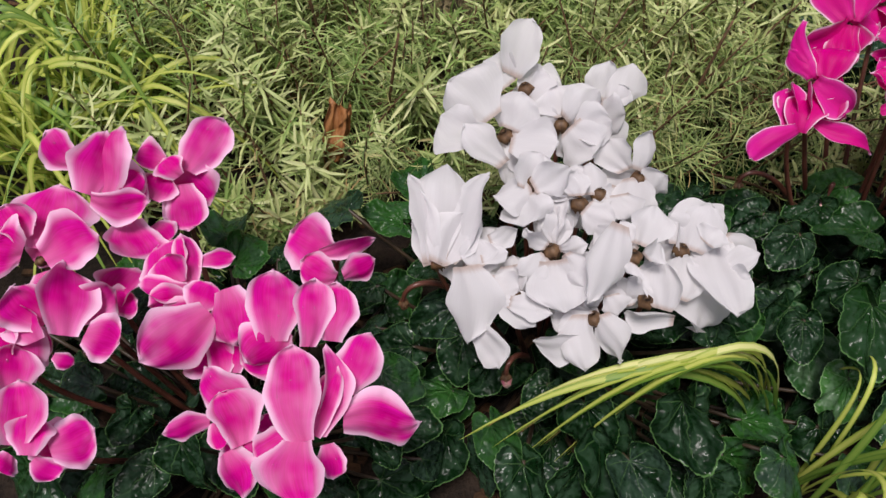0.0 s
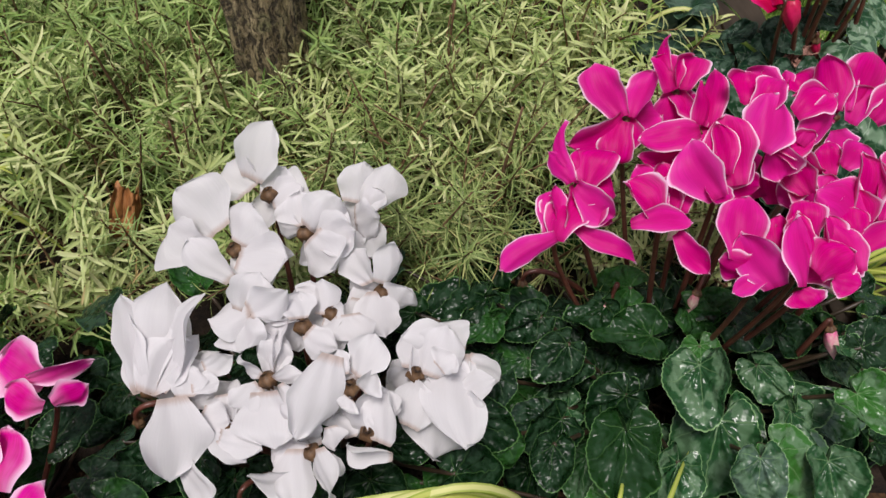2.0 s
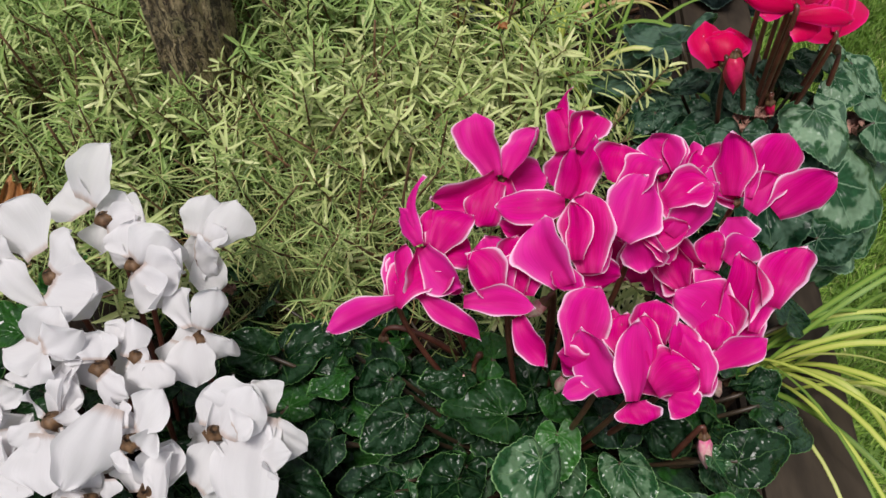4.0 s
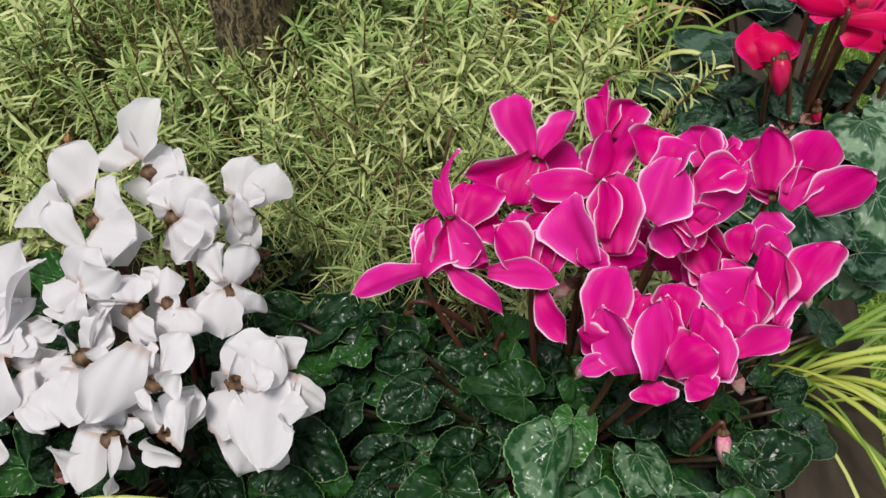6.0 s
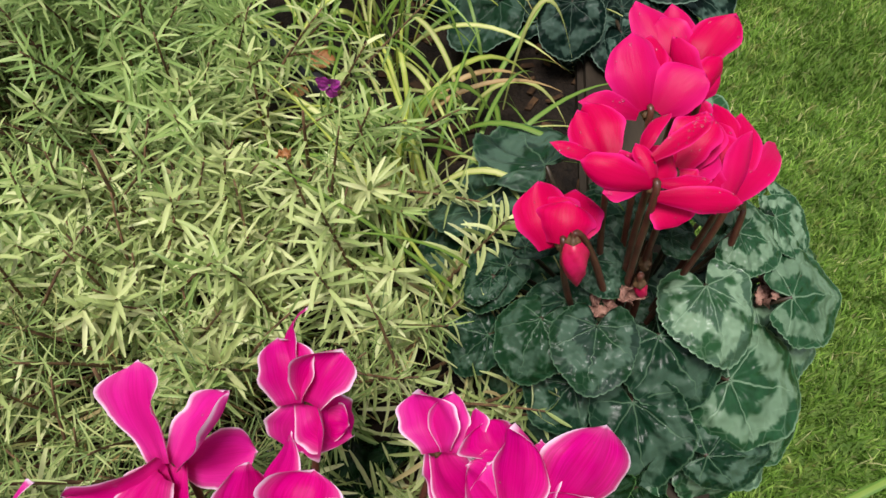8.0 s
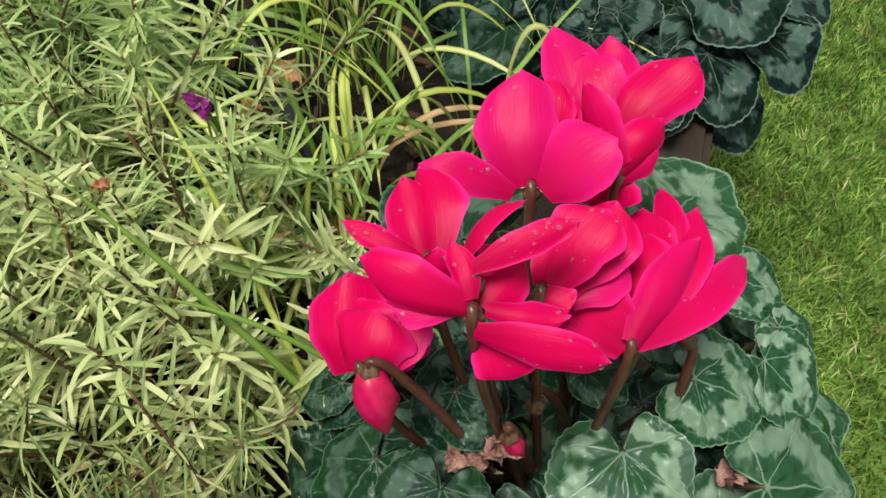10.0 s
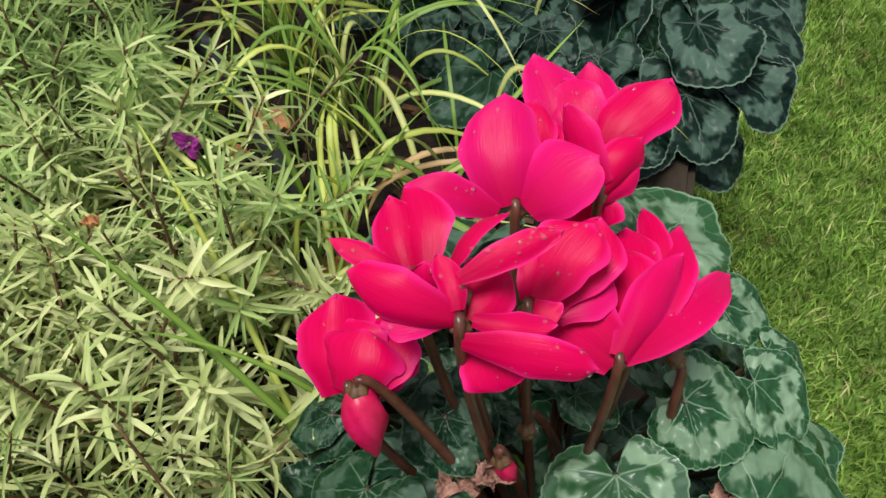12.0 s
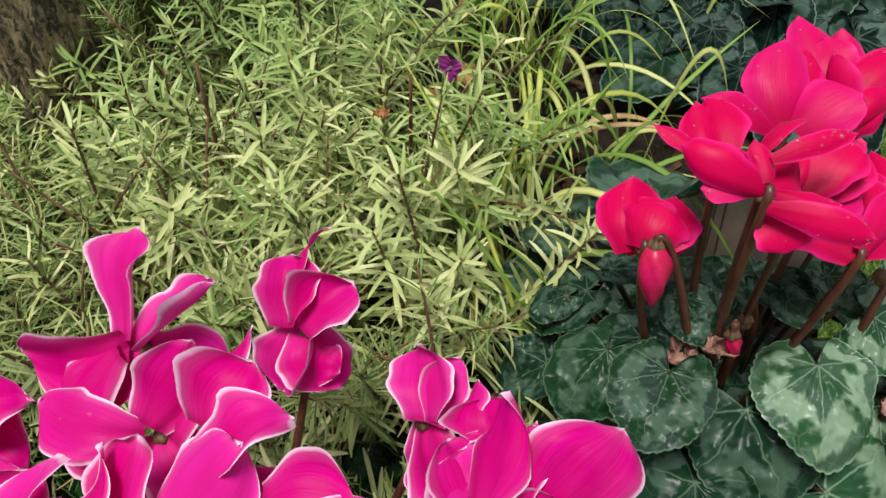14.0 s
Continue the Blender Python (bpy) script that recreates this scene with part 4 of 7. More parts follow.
leaf(cyclamen_white, (0.033, 0.347, 0.467), 0.019, LEAF)
leaf(cyclamen_white, (0.173, 0.324, 0.488), 0.018, LEAF)
leaf(cyclamen_white, (0.275, 0.319, 0.497), 0.023, LEAF)
leaf(cyclamen_white, (0.176, 0.246, 0.453), 0.024, LEAF)
leaf(cyclamen_white, (0.215, 0.243, 0.462), 0.024, LEAF)
leaf(cyclamen_white, (0.257, 0.252, 0.459), 0.024, LEAF)
leaf(cyclamen_white, (0.292, 0.284, 0.434), 0.021, LEAF)
leaf(cyclamen_white, (0.125, 0.267, 0.463), 0.023, LEAF)
leaf(cyclamen_white, (0.086, 0.303, 0.456), 0.022, LEAF)
leaf(cyclamen_white, (0.251, 0.449, 0.479), 0.027, LEAF)
leaf(cyclamen_white, (0.283, 0.426, 0.467), 0.021, LEAF)
leaf(cyclamen_white, (0.280, 0.350, 0.502), 0.024, LEAF)
leaf(cyclamen_white, (0.258, 0.345, 0.486), 0.019, LEAF)
leaf(cyclamen_white, (0.212, 0.441, 0.462), 0.019, LEAF)
leaf(cyclamen_white, (0.177, 0.426, 0.467), 0.025, LEAF)
leaf(cyclamen_white, (0.236, 0.424, 0.462), 0.019, LEAF)
leaf(cyclamen_white, (0.261, 0.419, 0.468), 0.020, LEAF)
leaf(cyclamen_white, (0.209, 0.477, 0.454), 0.018, LEAF)
leaf(cyclamen_white, (0.190, 0.502, 0.465), 0.019, LEAF)
leaf(cyclamen_white, (0.176, 0.464, 0.455), 0.020, LEAF)
leaf(cyclamen_white, (0.243, 0.394, 0.468), 0.023, LEAF)
leaf(cyclamen_white, (0.334, 0.429, 0.463), 0.021, LEAF)
leaf(cyclamen_white, (0.352, 0.403, 0.441), 0.023, LEAF)
leaf(cyclamen_white, (0.396, 0.311, 0.442), 0.025, LEAF)
leaf(cyclamen_white, (0.287, 0.261, 0.444), 0.025, LEAF)
leaf(cyclamen_white, (0.314, 0.246, 0.465), 0.025, LEAF)
leaf(cyclamen_white, (0.239, 0.249, 0.450), 0.025, LEAF)
leaf(cyclamen_white, (0.303, 0.284, 0.456), 0.023, LEAF)
leaf(cyclamen_white, (0.260, 0.283, 0.446), 0.023, LEAF)
leaf(cyclamen_white, (0.347, 0.275, 0.452), 0.023, LEAF)
leaf(cyclamen_white, (0.202, 0.245, 0.449), 0.025, LEAF)
leaf(cyclamen_white, (0.368, 0.250, 0.448), 0.025, LEAF)
leaf(cyclamen_white, (0.265, 0.238, 0.454), 0.025, LEAF)
filler_leaves(cyclamen_white, 44, 0.15, 0.14, 0.405, 0.445, 0.025, LEAF, 500)
cyclamen_left = thing("cyclamen", (-0.065, 0.3, 0.385), "pink cyclamen with pale-edged petals and dark leaves", "cyclamen", "cyclamen plants")
bloom(cyclamen_left, (-0.114, 0.360, 0.600), (-0.082, 0.321, 0.410), PALE_PINK, [
    ((-16, 9, 15), (-33, 20, 31), 21, -22, 0.05, -0.07, -0.43, 2.1, 2),
    ((-10, -4, 5), (1, 30, 24), 31, 21, -0.00, -0.20, -0.71, 1.7, 1),
    ((-1, -0, 1), (6, 37, 21), 28, -24, 0.13, -0.13, 0.73, 1.7, 2),
    ((-6, -7, 5), (24, -2, -8), 21, 24, 0.06, 0.07, 0.24, 2.1, 3),
    ((8, 2, -0), (19, 15, 2), 18, 25, 0.05, -0.19, 0.65, 2.1, 4),
    ((9, -6, -18), (16, -26, -32), 34, -25, 0.06, 0.19, 0.34, 2.6, 6),
    ((-3, 5, -6), (19, 10, -15), 33, 23, 0.01, -0.26, -0.11, 2.1, 5),
])
bloom(cyclamen_left, (-0.086, 0.390, 0.590), (-0.072, 0.331, 0.410), PALE_PINK, [
    ((9, 2, -3), (25, 37, 13), 30, 0, 0.08, -0.18, -0.29, 2.6, 3),
    ((-3, 3, 1), (-21, 1, 7), 20, 15, 0.06, 0.21, -0.42, 1.7, 5),
    ((7, -4, -2), (-2, 4, 7), 19, -8, 0.08, 0.18, -0.59, 1.7, 7),
    ((-10, -17, -10), (-3, -2, -3), 24, 1, 0.06, -0.06, -0.11, 2.6, 6),
    ((-9, -29, -20), (1, -38, -27), 19, -15, 0.11, -0.14, -0.40, 1.7, 0),
    ((6, -3, -11), (11, -27, -30), 24, -4, 0.08, -0.16, -0.54, 2.6, 8),
    ((-3, 5, -6), (19, -6, -30), 36, 0, -0.02, 0.23, -0.20, 2.1, 1),
])
bloom(cyclamen_left, (-0.148, 0.317, 0.592), (-0.094, 0.306, 0.410), PALE_PINK, [
    ((2, 7, 1), (4, 44, 18), 40, 10, 0.02, -0.02, 0.23, 1.7, 2),
    ((-4, 8, 9), (-15, 23, 22), 26, 16, 0.01, 0.13, 0.58, 2.1, 8),
    ((6, 1, -0), (30, 23, -2), 36, -11, 0.06, 0.19, 0.72, 2.6, 6),
    ((-5, 1, 4), (-18, -0, 12), 34, -6, 0.04, 0.08, -0.26, 2.6, 5),
    ((2, -3, -9), (10, -19, -21), 24, 5, 0.12, -0.10, -0.62, 2.1, 1),
    ((-4, 4, -6), (13, 21, -6), 28, 9, 0.04, -0.09, -0.06, 1.7, 1),
])
bloom(cyclamen_left, (-0.125, 0.288, 0.575), (-0.086, 0.296, 0.410), PALE_PINK, [
    ((-2, -10, -2), (0, 30, 14), 31, 28, 0.01, 0.06, -0.52, 2.6, 7),
    ((-10, -5, 3), (-28, 8, 20), 29, 29, 0.05, -0.17, -0.57, 2.1, 0),
    ((9, -6, -6), (27, -9, -14), 26, -27, 0.10, -0.04, -0.24, 2.1, 5),
    ((-15, -14, -2), (-24, 4, 9), 25, -18, -0.01, 0.13, 0.58, 2.1, 3),
    ((-6, -20, -8), (4, -22, -15), 11, -29, 0.13, -0.24, -0.19, 1.7, 3),
    ((-4, 4, -6), (16, 28, -8), 28, 4, 0.06, 0.07, -0.14, 2.1, 8),
])
bloom(cyclamen_left, (-0.072, 0.318, 0.568), (-0.067, 0.306, 0.410), PALE_PINK, [
    ((3, 1, -1), (-6, 16, 9), 25, -18, -0.01, 0.15, 0.02, 2.1, 5),
    ((9, 1, -3), (3, 28, 14), 17, 9, 0.02, -0.10, -0.53, 2.1, 5),
    ((11, 14, 2), (32, 21, -3), 12, -28, 0.03, 0.08, -0.42, 2.1, 6),
    ((7, -3, -2), (-19, -9, 6), 17, 22, 0.00, 0.21, -0.51, 2.6, 7),
    ((7, -7, -5), (-13, -17, 0), 17, -30, 0.04, -0.30, 0.05, 2.6, 1),
    ((-3, 4, -6), (-17, 24, 6), 30, -0, 0.10, 0.11, 0.14, 2.1, 6),
])
bloom(cyclamen_left, (-0.048, 0.300, 0.568), (-0.059, 0.300, 0.410), PALE_PINK, [
    ((1, -3, 0), (-29, -39, -3), 40, -3, 0.09, -0.12, 0.51, 2.6, 3),
    ((9, 9, 8), (20, -19, -8), 33, 24, 0.10, -0.20, -0.36, 2.1, 1),
    ((-7, -1, 2), (-1, 15, 7), 21, 0, 0.04, -0.04, -0.18, 2.6, 4),
    ((-2, 4, -7), (-28, -6, -14), 30, -17, -0.00, -0.06, -0.45, 2.6, 2),
])
bloom(cyclamen_left, (0.002, 0.273, 0.578), (-0.042, 0.291, 0.410), PALE_PINK, [
    ((-7, -1, 2), (-11, 37, 19), 34, 9, 0.07, -0.02, -0.40, 2.1, 6),
    ((12, -1, -3), (11, 34, 14), 23, 16, 0.11, -0.13, 0.22, 2.6, 3),
    ((24, 4, -5), (28, 35, 9), 23, -26, 0.11, -0.14, -0.12, 1.7, 4),
    ((-1, 8, 3), (-19, -15, -0), 31, -7, -0.00, -0.15, 0.49, 1.7, 0),
    ((-2, 4, -7), (-29, -4, -15), 26, 14, 0.03, 0.04, 0.48, 1.7, 0),
])
bloom(cyclamen_left, (0.017, 0.223, 0.560), (-0.036, 0.273, 0.410), PALE_PINK, [
    ((-1, -2, 4), (-8, 48, 22), 35, -15, 0.13, 0.20, -0.41, 1.7, 3),
    ((6, 3, 0), (12, 51, 13), 16, 4, 0.09, 0.17, -0.13, 1.7, 4),
    ((5, 2, 2), (20, 37, 11), 13, -14, 0.08, -0.02, 0.48, 2.1, 6),
    ((19, 27, 4), (30, 61, 14), 27, -13, 0.03, -0.00, 0.47, 1.7, 4),
    ((19, 13, 0), (62, 13, -2), 34, 12, -0.01, -0.16, -0.67, 1.7, 1),
    ((-3, -2, 4), (-2, -36, -2), 37, 9, 0.13, 0.17, 0.06, 1.7, 7),
    ((11, 1, -6), (16, -17, -11), 16, -12, -0.02, 0.00, 0.62, 2.1, 6),
    ((-1, 3, -7), (-31, -6, -13), 26, 2, 0.02, -0.11, -0.59, 2.6, 5),
])
bloom(cyclamen_left, (-0.029, 0.231, 0.548), (-0.053, 0.276, 0.410), PALE_PINK, [
    ((11, 14, 3), (-17, 30, 18), 23, 2, 0.11, 0.07, 0.30, 2.6, 8),
    ((8, -6, -1), (-6, 21, 11), 27, 26, 0.08, 0.17, 0.09, 1.7, 6),
    ((-10, 5, 5), (-33, -2, 13), 16, 2, 0.11, -0.25, 0.70, 2.6, 7),
    ((-8, 5, 4), (-3, -10, -1), 11, 30, 0.04, 0.11, 0.30, 1.7, 1),
    ((8, -19, -12), (7, 10, -5), 27, -24, 0.10, -0.11, 0.22, 1.7, 6),
    ((-0, -9, -3), (13, -32, -11), 30, 27, 0.03, -0.28, -0.63, 1.7, 0),
    ((-2, 3, -7), (1, 34, -2), 32, 21, 0.08, 0.04, -0.32, 1.7, 8),
])
bloom(cyclamen_left, (0.019, 0.348, 0.555), (-0.036, 0.317, 0.410), PALE_PINK, [
    ((1, -11, -8), (-22, -6, 1), 22, -5, 0.12, 0.02, -0.59, 2.1, 2),
    ((-9, 2, 1), (25, 18, 2), 19, 26, 0.12, 0.08, -0.43, 2.1, 2),
    ((6, -10, -8), (27, -0, -7), 23, 27, 0.01, -0.24, 0.05, 1.7, 4),
    ((-1, 5, -6), (-29, 20, 5), 33, -13, 0.12, 0.14, -0.46, 2.6, 2),
])
bloom(cyclamen_left, (-0.131, 0.217, 0.560), (-0.088, 0.271, 0.410), PALE_PINK, [
    ((-5, 0, 3), (-10, 33, 13), 30, 5, 0.03, 0.22, 0.19, 1.7, 2),
    ((1, -5, 1), (1, 16, 6), 24, -5, -0.00, -0.05, -0.26, 2.6, 5),
    ((9, 1, -5), (29, 14, -10), 32, -23, 0.05, 0.00, -0.61, 1.7, 0),
    ((3, -5, -4), (15, -14, -11), 13, -26, 0.03, -0.29, -0.68, 2.1, 1),
    ((-7, -5, 2), (-10, -15, 3), 17, -25, 0.11, -0.25, -0.03, 2.1, 8),
    ((-4, 3, -7), (19, 9, -16), 26, -21, 0.04, -0.14, -0.64, 1.7, 1),
])
bloom(cyclamen_left, (-0.152, 0.262, 0.565), (-0.095, 0.287, 0.410), PALE_PINK, [
    ((5, -8, -7), (-7, 33, 15), 32, 21, 0.04, -0.08, 0.06, 2.6, 4),
    ((0, -13, -4), (-0, 12, 4), 26, 27, 0.12, 0.23, -0.25, 2.1, 4),
    ((-5, 11, 9), (10, 21, 2), 26, 29, 0.02, -0.20, 0.11, 2.1, 1),
    ((-7, 2, 3), (-17, 17, 15), 27, 18, 0.00, 0.16, -0.48, 2.1, 1),
    ((-4, 3, -6), (4, 30, -6), 29, 27, 0.11, -0.11, -0.75, 2.6, 2),
])
bloom(cyclamen_left, (-0.113, 0.311, 0.550), (-0.082, 0.304, 0.410), PALE_PINK, [
    ((-4, -1, 2), (11, 8, -3), 21, -29, 0.05, -0.02, 0.33, 2.1, 4),
    ((-6, 2, -1), (-10, 14, 7), 16, -19, 0.12, -0.10, 0.11, 2.6, 2),
    ((-3, 4, -6), (4, 30, 2), 30, -26, 0.10, 0.16, -0.27, 2.1, 5),
])
bloom(cyclamen_left, (-0.040, 0.275, 0.540), (-0.056, 0.291, 0.410), PALE_PINK, [
    ((-2, -3, -1), (-10, 17, 8), 19, 29, -0.01, 0.18, -0.50, 2.1, 3),
    ((4, 0, -4), (5, 17, 3), 15, -21, -0.00, -0.24, 0.55, 1.7, 7),
    ((28, -32, -23), (24, -18, -20), 19, -23, 0.09, 0.01, -0.39, 2.6, 0),
    ((-2, 4, -7), (-21, 15, 6), 35, 10, 0.05, 0.02, -0.19, 1.7, 2),
])
leaf(cyclamen_left, (-0.078, 0.425, 0.481), 0.026, LEAF)
leaf(cyclamen_left, (-0.061, 0.391, 0.494), 0.021, LEAF)
leaf(cyclamen_left, (-0.113, 0.269, 0.485), 0.018, LEAF)
leaf(cyclamen_left, (-0.145, 0.288, 0.495), 0.017, LEAF)
leaf(cyclamen_left, (-0.096, 0.319, 0.492), 0.021, LEAF)
leaf(cyclamen_left, (-0.066, 0.237, 0.498), 0.023, LEAF)
leaf(cyclamen_left, (-0.127, 0.228, 0.484), 0.023, LEAF)
leaf(cyclamen_left, (0.016, 0.232, 0.463), 0.018, LEAF)
leaf(cyclamen_left, (0.049, 0.251, 0.492), 0.017, LEAF)
leaf(cyclamen_left, (0.057, 0.294, 0.497), 0.021, LEAF)
leaf(cyclamen_left, (-0.030, 0.397, 0.494), 0.018, LEAF)
leaf(cyclamen_left, (-0.168, 0.300, 0.480), 0.021, LEAF)
leaf(cyclamen_left, (-0.095, 0.229, 0.486), 0.018, LEAF)
leaf(cyclamen_left, (-0.041, 0.339, 0.465), 0.022, LEAF)
leaf(cyclamen_left, (0.062, 0.263, 0.491), 0.021, LEAF)
leaf(cyclamen_left, (0.001, 0.349, 0.480), 0.022, LEAF)
leaf(cyclamen_left, (-0.206, 0.343, 0.468), 0.024, LEAF)
leaf(cyclamen_left, (0.027, 0.323, 0.459), 0.021, LEAF)
leaf(cyclamen_left, (-0.155, 0.220, 0.492), 0.023, LEAF)
leaf(cyclamen_left, (-0.126, 0.346, 0.498), 0.024, LEAF)
leaf(cyclamen_left, (-0.091, 0.347, 0.460), 0.019, LEAF)
leaf(cyclamen_left, (-0.217, 0.361, 0.450), 0.021, LEAF)
leaf(cyclamen_left, (-0.185, 0.369, 0.439), 0.021, LEAF)
leaf(cyclamen_left, (-0.182, 0.311, 0.432), 0.021, LEAF)
leaf(cyclamen_left, (-0.131, 0.310, 0.436), 0.025, LEAF)
leaf(cyclamen_left, (-0.117, 0.259, 0.450), 0.025, LEAF)
leaf(cyclamen_left, (-0.140, 0.249, 0.452), 0.025, LEAF)
leaf(cyclamen_left, (-0.209, 0.311, 0.429), 0.018, LEAF)
leaf(cyclamen_left, (-0.143, 0.436, 0.445), 0.021, LEAF)
leaf(cyclamen_left, (-0.167, 0.418, 0.429), 0.021, LEAF)
leaf(cyclamen_left, (-0.097, 0.337, 0.448), 0.021, LEAF)
leaf(cyclamen_left, (-0.095, 0.264, 0.437), 0.021, LEAF)
leaf(cyclamen_left, (-0.219, 0.322, 0.453), 0.021, LEAF)
filler_leaves(cyclamen_left, 50, 0.18, 0.17, 0.405, 0.445, 0.024, LEAF, 501)
cyclamen_mid = thing("cyclamen", (0.43, 0.44, 0.385), "magenta cyclamen with white-rimmed petals and dark green leaves", "cyclamen", "cyclamen plants")
bloom(cyclamen_mid, (0.329, 0.447, 0.575), (0.395, 0.442, 0.410), MAGENTA, [
    ((2, 0, -0), (-38, -23, -3), 15, 0, 0.02, -0.26, -0.23, 2.5, 3),
    ((-0, -2, -1), (15, 27, 9), 26, -33, 0.11, -0.12, -0.48, 1.6, 3),
    ((2, 10, 3), (-3, 33, 13), 12, 38, 0.10, 0.27, 0.21, 1.6, 2),
    ((15, 8, -2), (54, -11, -13), 15, 3, 0.09, 0.13, 0.79, 1.6, 1),
    ((14, 17, 5), (39, 13, -3), 18, 18, -0.01, 0.23, -0.86, 1.6, 4),
    ((-2, 4, -7), (4, 33, 6), 26, 17, 0.04, -0.17, 0.30, 2, 6),
    ((-2, 4, -7), (9, 34, 4), 28, 24, -0.01, -0.14, 0.31, 2.5, 6),
])
bloom(cyclamen_mid, (0.344, 0.475, 0.595), (0.400, 0.452, 0.410), MAGENTA, [
    ((-6, 4, 5), (-15, 37, 18), 13, -27, 0.07, -0.08, 0.82, 2.5, 3),
    ((-5, -0, 1), (-16, 20, 12), 17, -14, 0.06, -0.10, 0.60, 1.6, 5),
    ((0, 2, -1), (-4, 23, 8), 14, 16, 0.14, -0.26, -0.77, 2.5, 5),
    ((4, -1, -1), (21, 25, 7), 26, 2, 0.07, -0.07, 0.86, 1.6, 1),
    ((-2, -0, -2), (25, -14, -15), 22, 13, 0.08, 0.24, -0.30, 2.5, 2),
    ((-2, 5, -6), (8, -20, -27), 29, -19, 0.01, 0.29, -0.59, 2, 2),
    ((-2, 5, -6), (28, 7, -15), 24, -26, -0.01, 0.05, 0.28, 1.6, 3),
])
bloom(cyclamen_mid, (0.381, 0.531, 0.600), (0.413, 0.472, 0.410), MAGENTA, [
    ((-4, -0, 0), (-16, 36, 19), 26, -19, 0.07, 0.00, -0.17, 2.5, 3),
    ((2, 0, 0), (17, 31, 14), 25, -34, 0.03, 0.25, 0.29, 1.6, 3),
    ((-3, -0, -3), (-40, -21, -13), 28, -19, 0.04, 0.26, 0.26, 1.6, 1),
    ((-3, -4, -0), (-14, -28, -16), 24, 19, 0.06, -0.11, 0.83, 2.5, 5),
    ((-1, 5, -6), (-4, -15, -23), 28, -2, 0.13, 0.28, -0.24, 1.6, 2),
    ((-1, 5, -6), (29, 14, -14), 28, 8, 0.05, 0.09, 0.63, 2, 1),
])
bloom(cyclamen_mid, (0.421, 0.502, 0.618), (0.427, 0.462, 0.410), MAGENTA, [
    ((-1, -0, -0), (-41, -8, -2), 22, 11, 0.12, 0.09, -0.44, 2, 6),
    ((-1, 2, 2), (-0, 28, 16), 25, 35, 0.12, -0.18, -0.73, 1.6, 1),
    ((5, 4, -2), (18, 38, 17), 18, -36, 0.05, -0.18, 0.66, 2.5, 2),
    ((-4, -4, -16), (-38, -8, -19), 15, -28, 0.07, -0.07, -0.01, 1.6, 4),
    ((-0, 5, -6), (20, -7, -17), 27, -25, 0.01, -0.03, 0.38, 2.5, 6),
    ((-0, 5, -6), (14, -14, -30), 21, -34, 0.09, 0.26, 0.49, 1.6, 3),
])
bloom(cyclamen_mid, (0.424, 0.570, 0.590), (0.428, 0.485, 0.410), MAGENTA, [
    ((-8, 10, 8), (-10, 35, 21), 11, -35, 0.04, -0.07, 0.72, 2, 6),
    ((-5, -1, -1), (-15, 23, 13), 26, 0, 0.07, 0.31, -0.72, 2.5, 0),
    ((2, -0, -0), (9, 23, 13), 25, 1, 0.10, 0.32, -0.34, 2.5, 4),
    ((5, -2, -11), (19, -2, -13), 16, 2, 0.07, -0.22, 0.57, 1.6, 2),
    ((-0, 6, -6), (17, -8, -22), 30, -33, 0.09, -0.01, 0.66, 2.5, 0),
    ((-0, 6, -6), (-2, -14, -28), 30, 10, 0.11, 0.33, 0.01, 1.6, 5),
])
bloom(cyclamen_mid, (0.430, 0.462, 0.612), (0.430, 0.448, 0.410), MAGENTA, [
    ((-4, -9, -4), (-23, 20, 17), 29, -19, 0.09, 0.23, 0.40, 2, 6),
    ((7, -1, -1), (1, 36, 24), 28, -20, 0.04, 0.03, 0.24, 2.5, 0),
    ((-1, 1, 7), (-6, 28, 26), 15, -35, 0.01, -0.04, 0.19, 1.6, 6),
    ((-8, 1, -1), (-6, -11, -8), 20, -4, 0.08, 0.11, 0.42, 2.5, 5),
    ((-0, 5, -6), (26, 4, -11), 24, 24, 0.02, 0.03, -0.00, 2, 4),
    ((-0, 5, -6), (20, 18, -1), 20, -9, 0.06, 0.17, 0.74, 1.6, 2),
])
bloom(cyclamen_mid, (0.395, 0.446, 0.595), (0.418, 0.442, 0.410), MAGENTA, [
    ((-6, 1, 2), (-26, 18, 17), 22, 18, 0.14, 0.33, -0.60, 2, 1),
    ((-3, 4, 1), (-19, 30, 17), 26, 14, 0.04, 0.09, -0.56, 1.6, 0),
    ((5, 6, -1), (4, 35, 15), 22, -14, 0.02, 0.25, -0.62, 2.5, 4),
    ((10, 5, 0), (9, 26, 13), 19, -23, 0.08, -0.09, -0.22, 2, 3),
    ((-24, -8, 6), (16, -2, 4), 14, -7, 0.05, 0.14, 0.31, 2.5, 3),
    ((7, -6, -5), (29, -28, -15), 14, 9, -0.00, 0.33, -0.51, 2, 6),
    ((-1, 4, -7), (6, 31, 10), 25, 10, 0.12, -0.04, -0.77, 2.5, 0),
    ((-1, 4, -7), (3, 30, 6), 25, -8, 0.05, 0.01, 0.88, 2.5, 1),
])
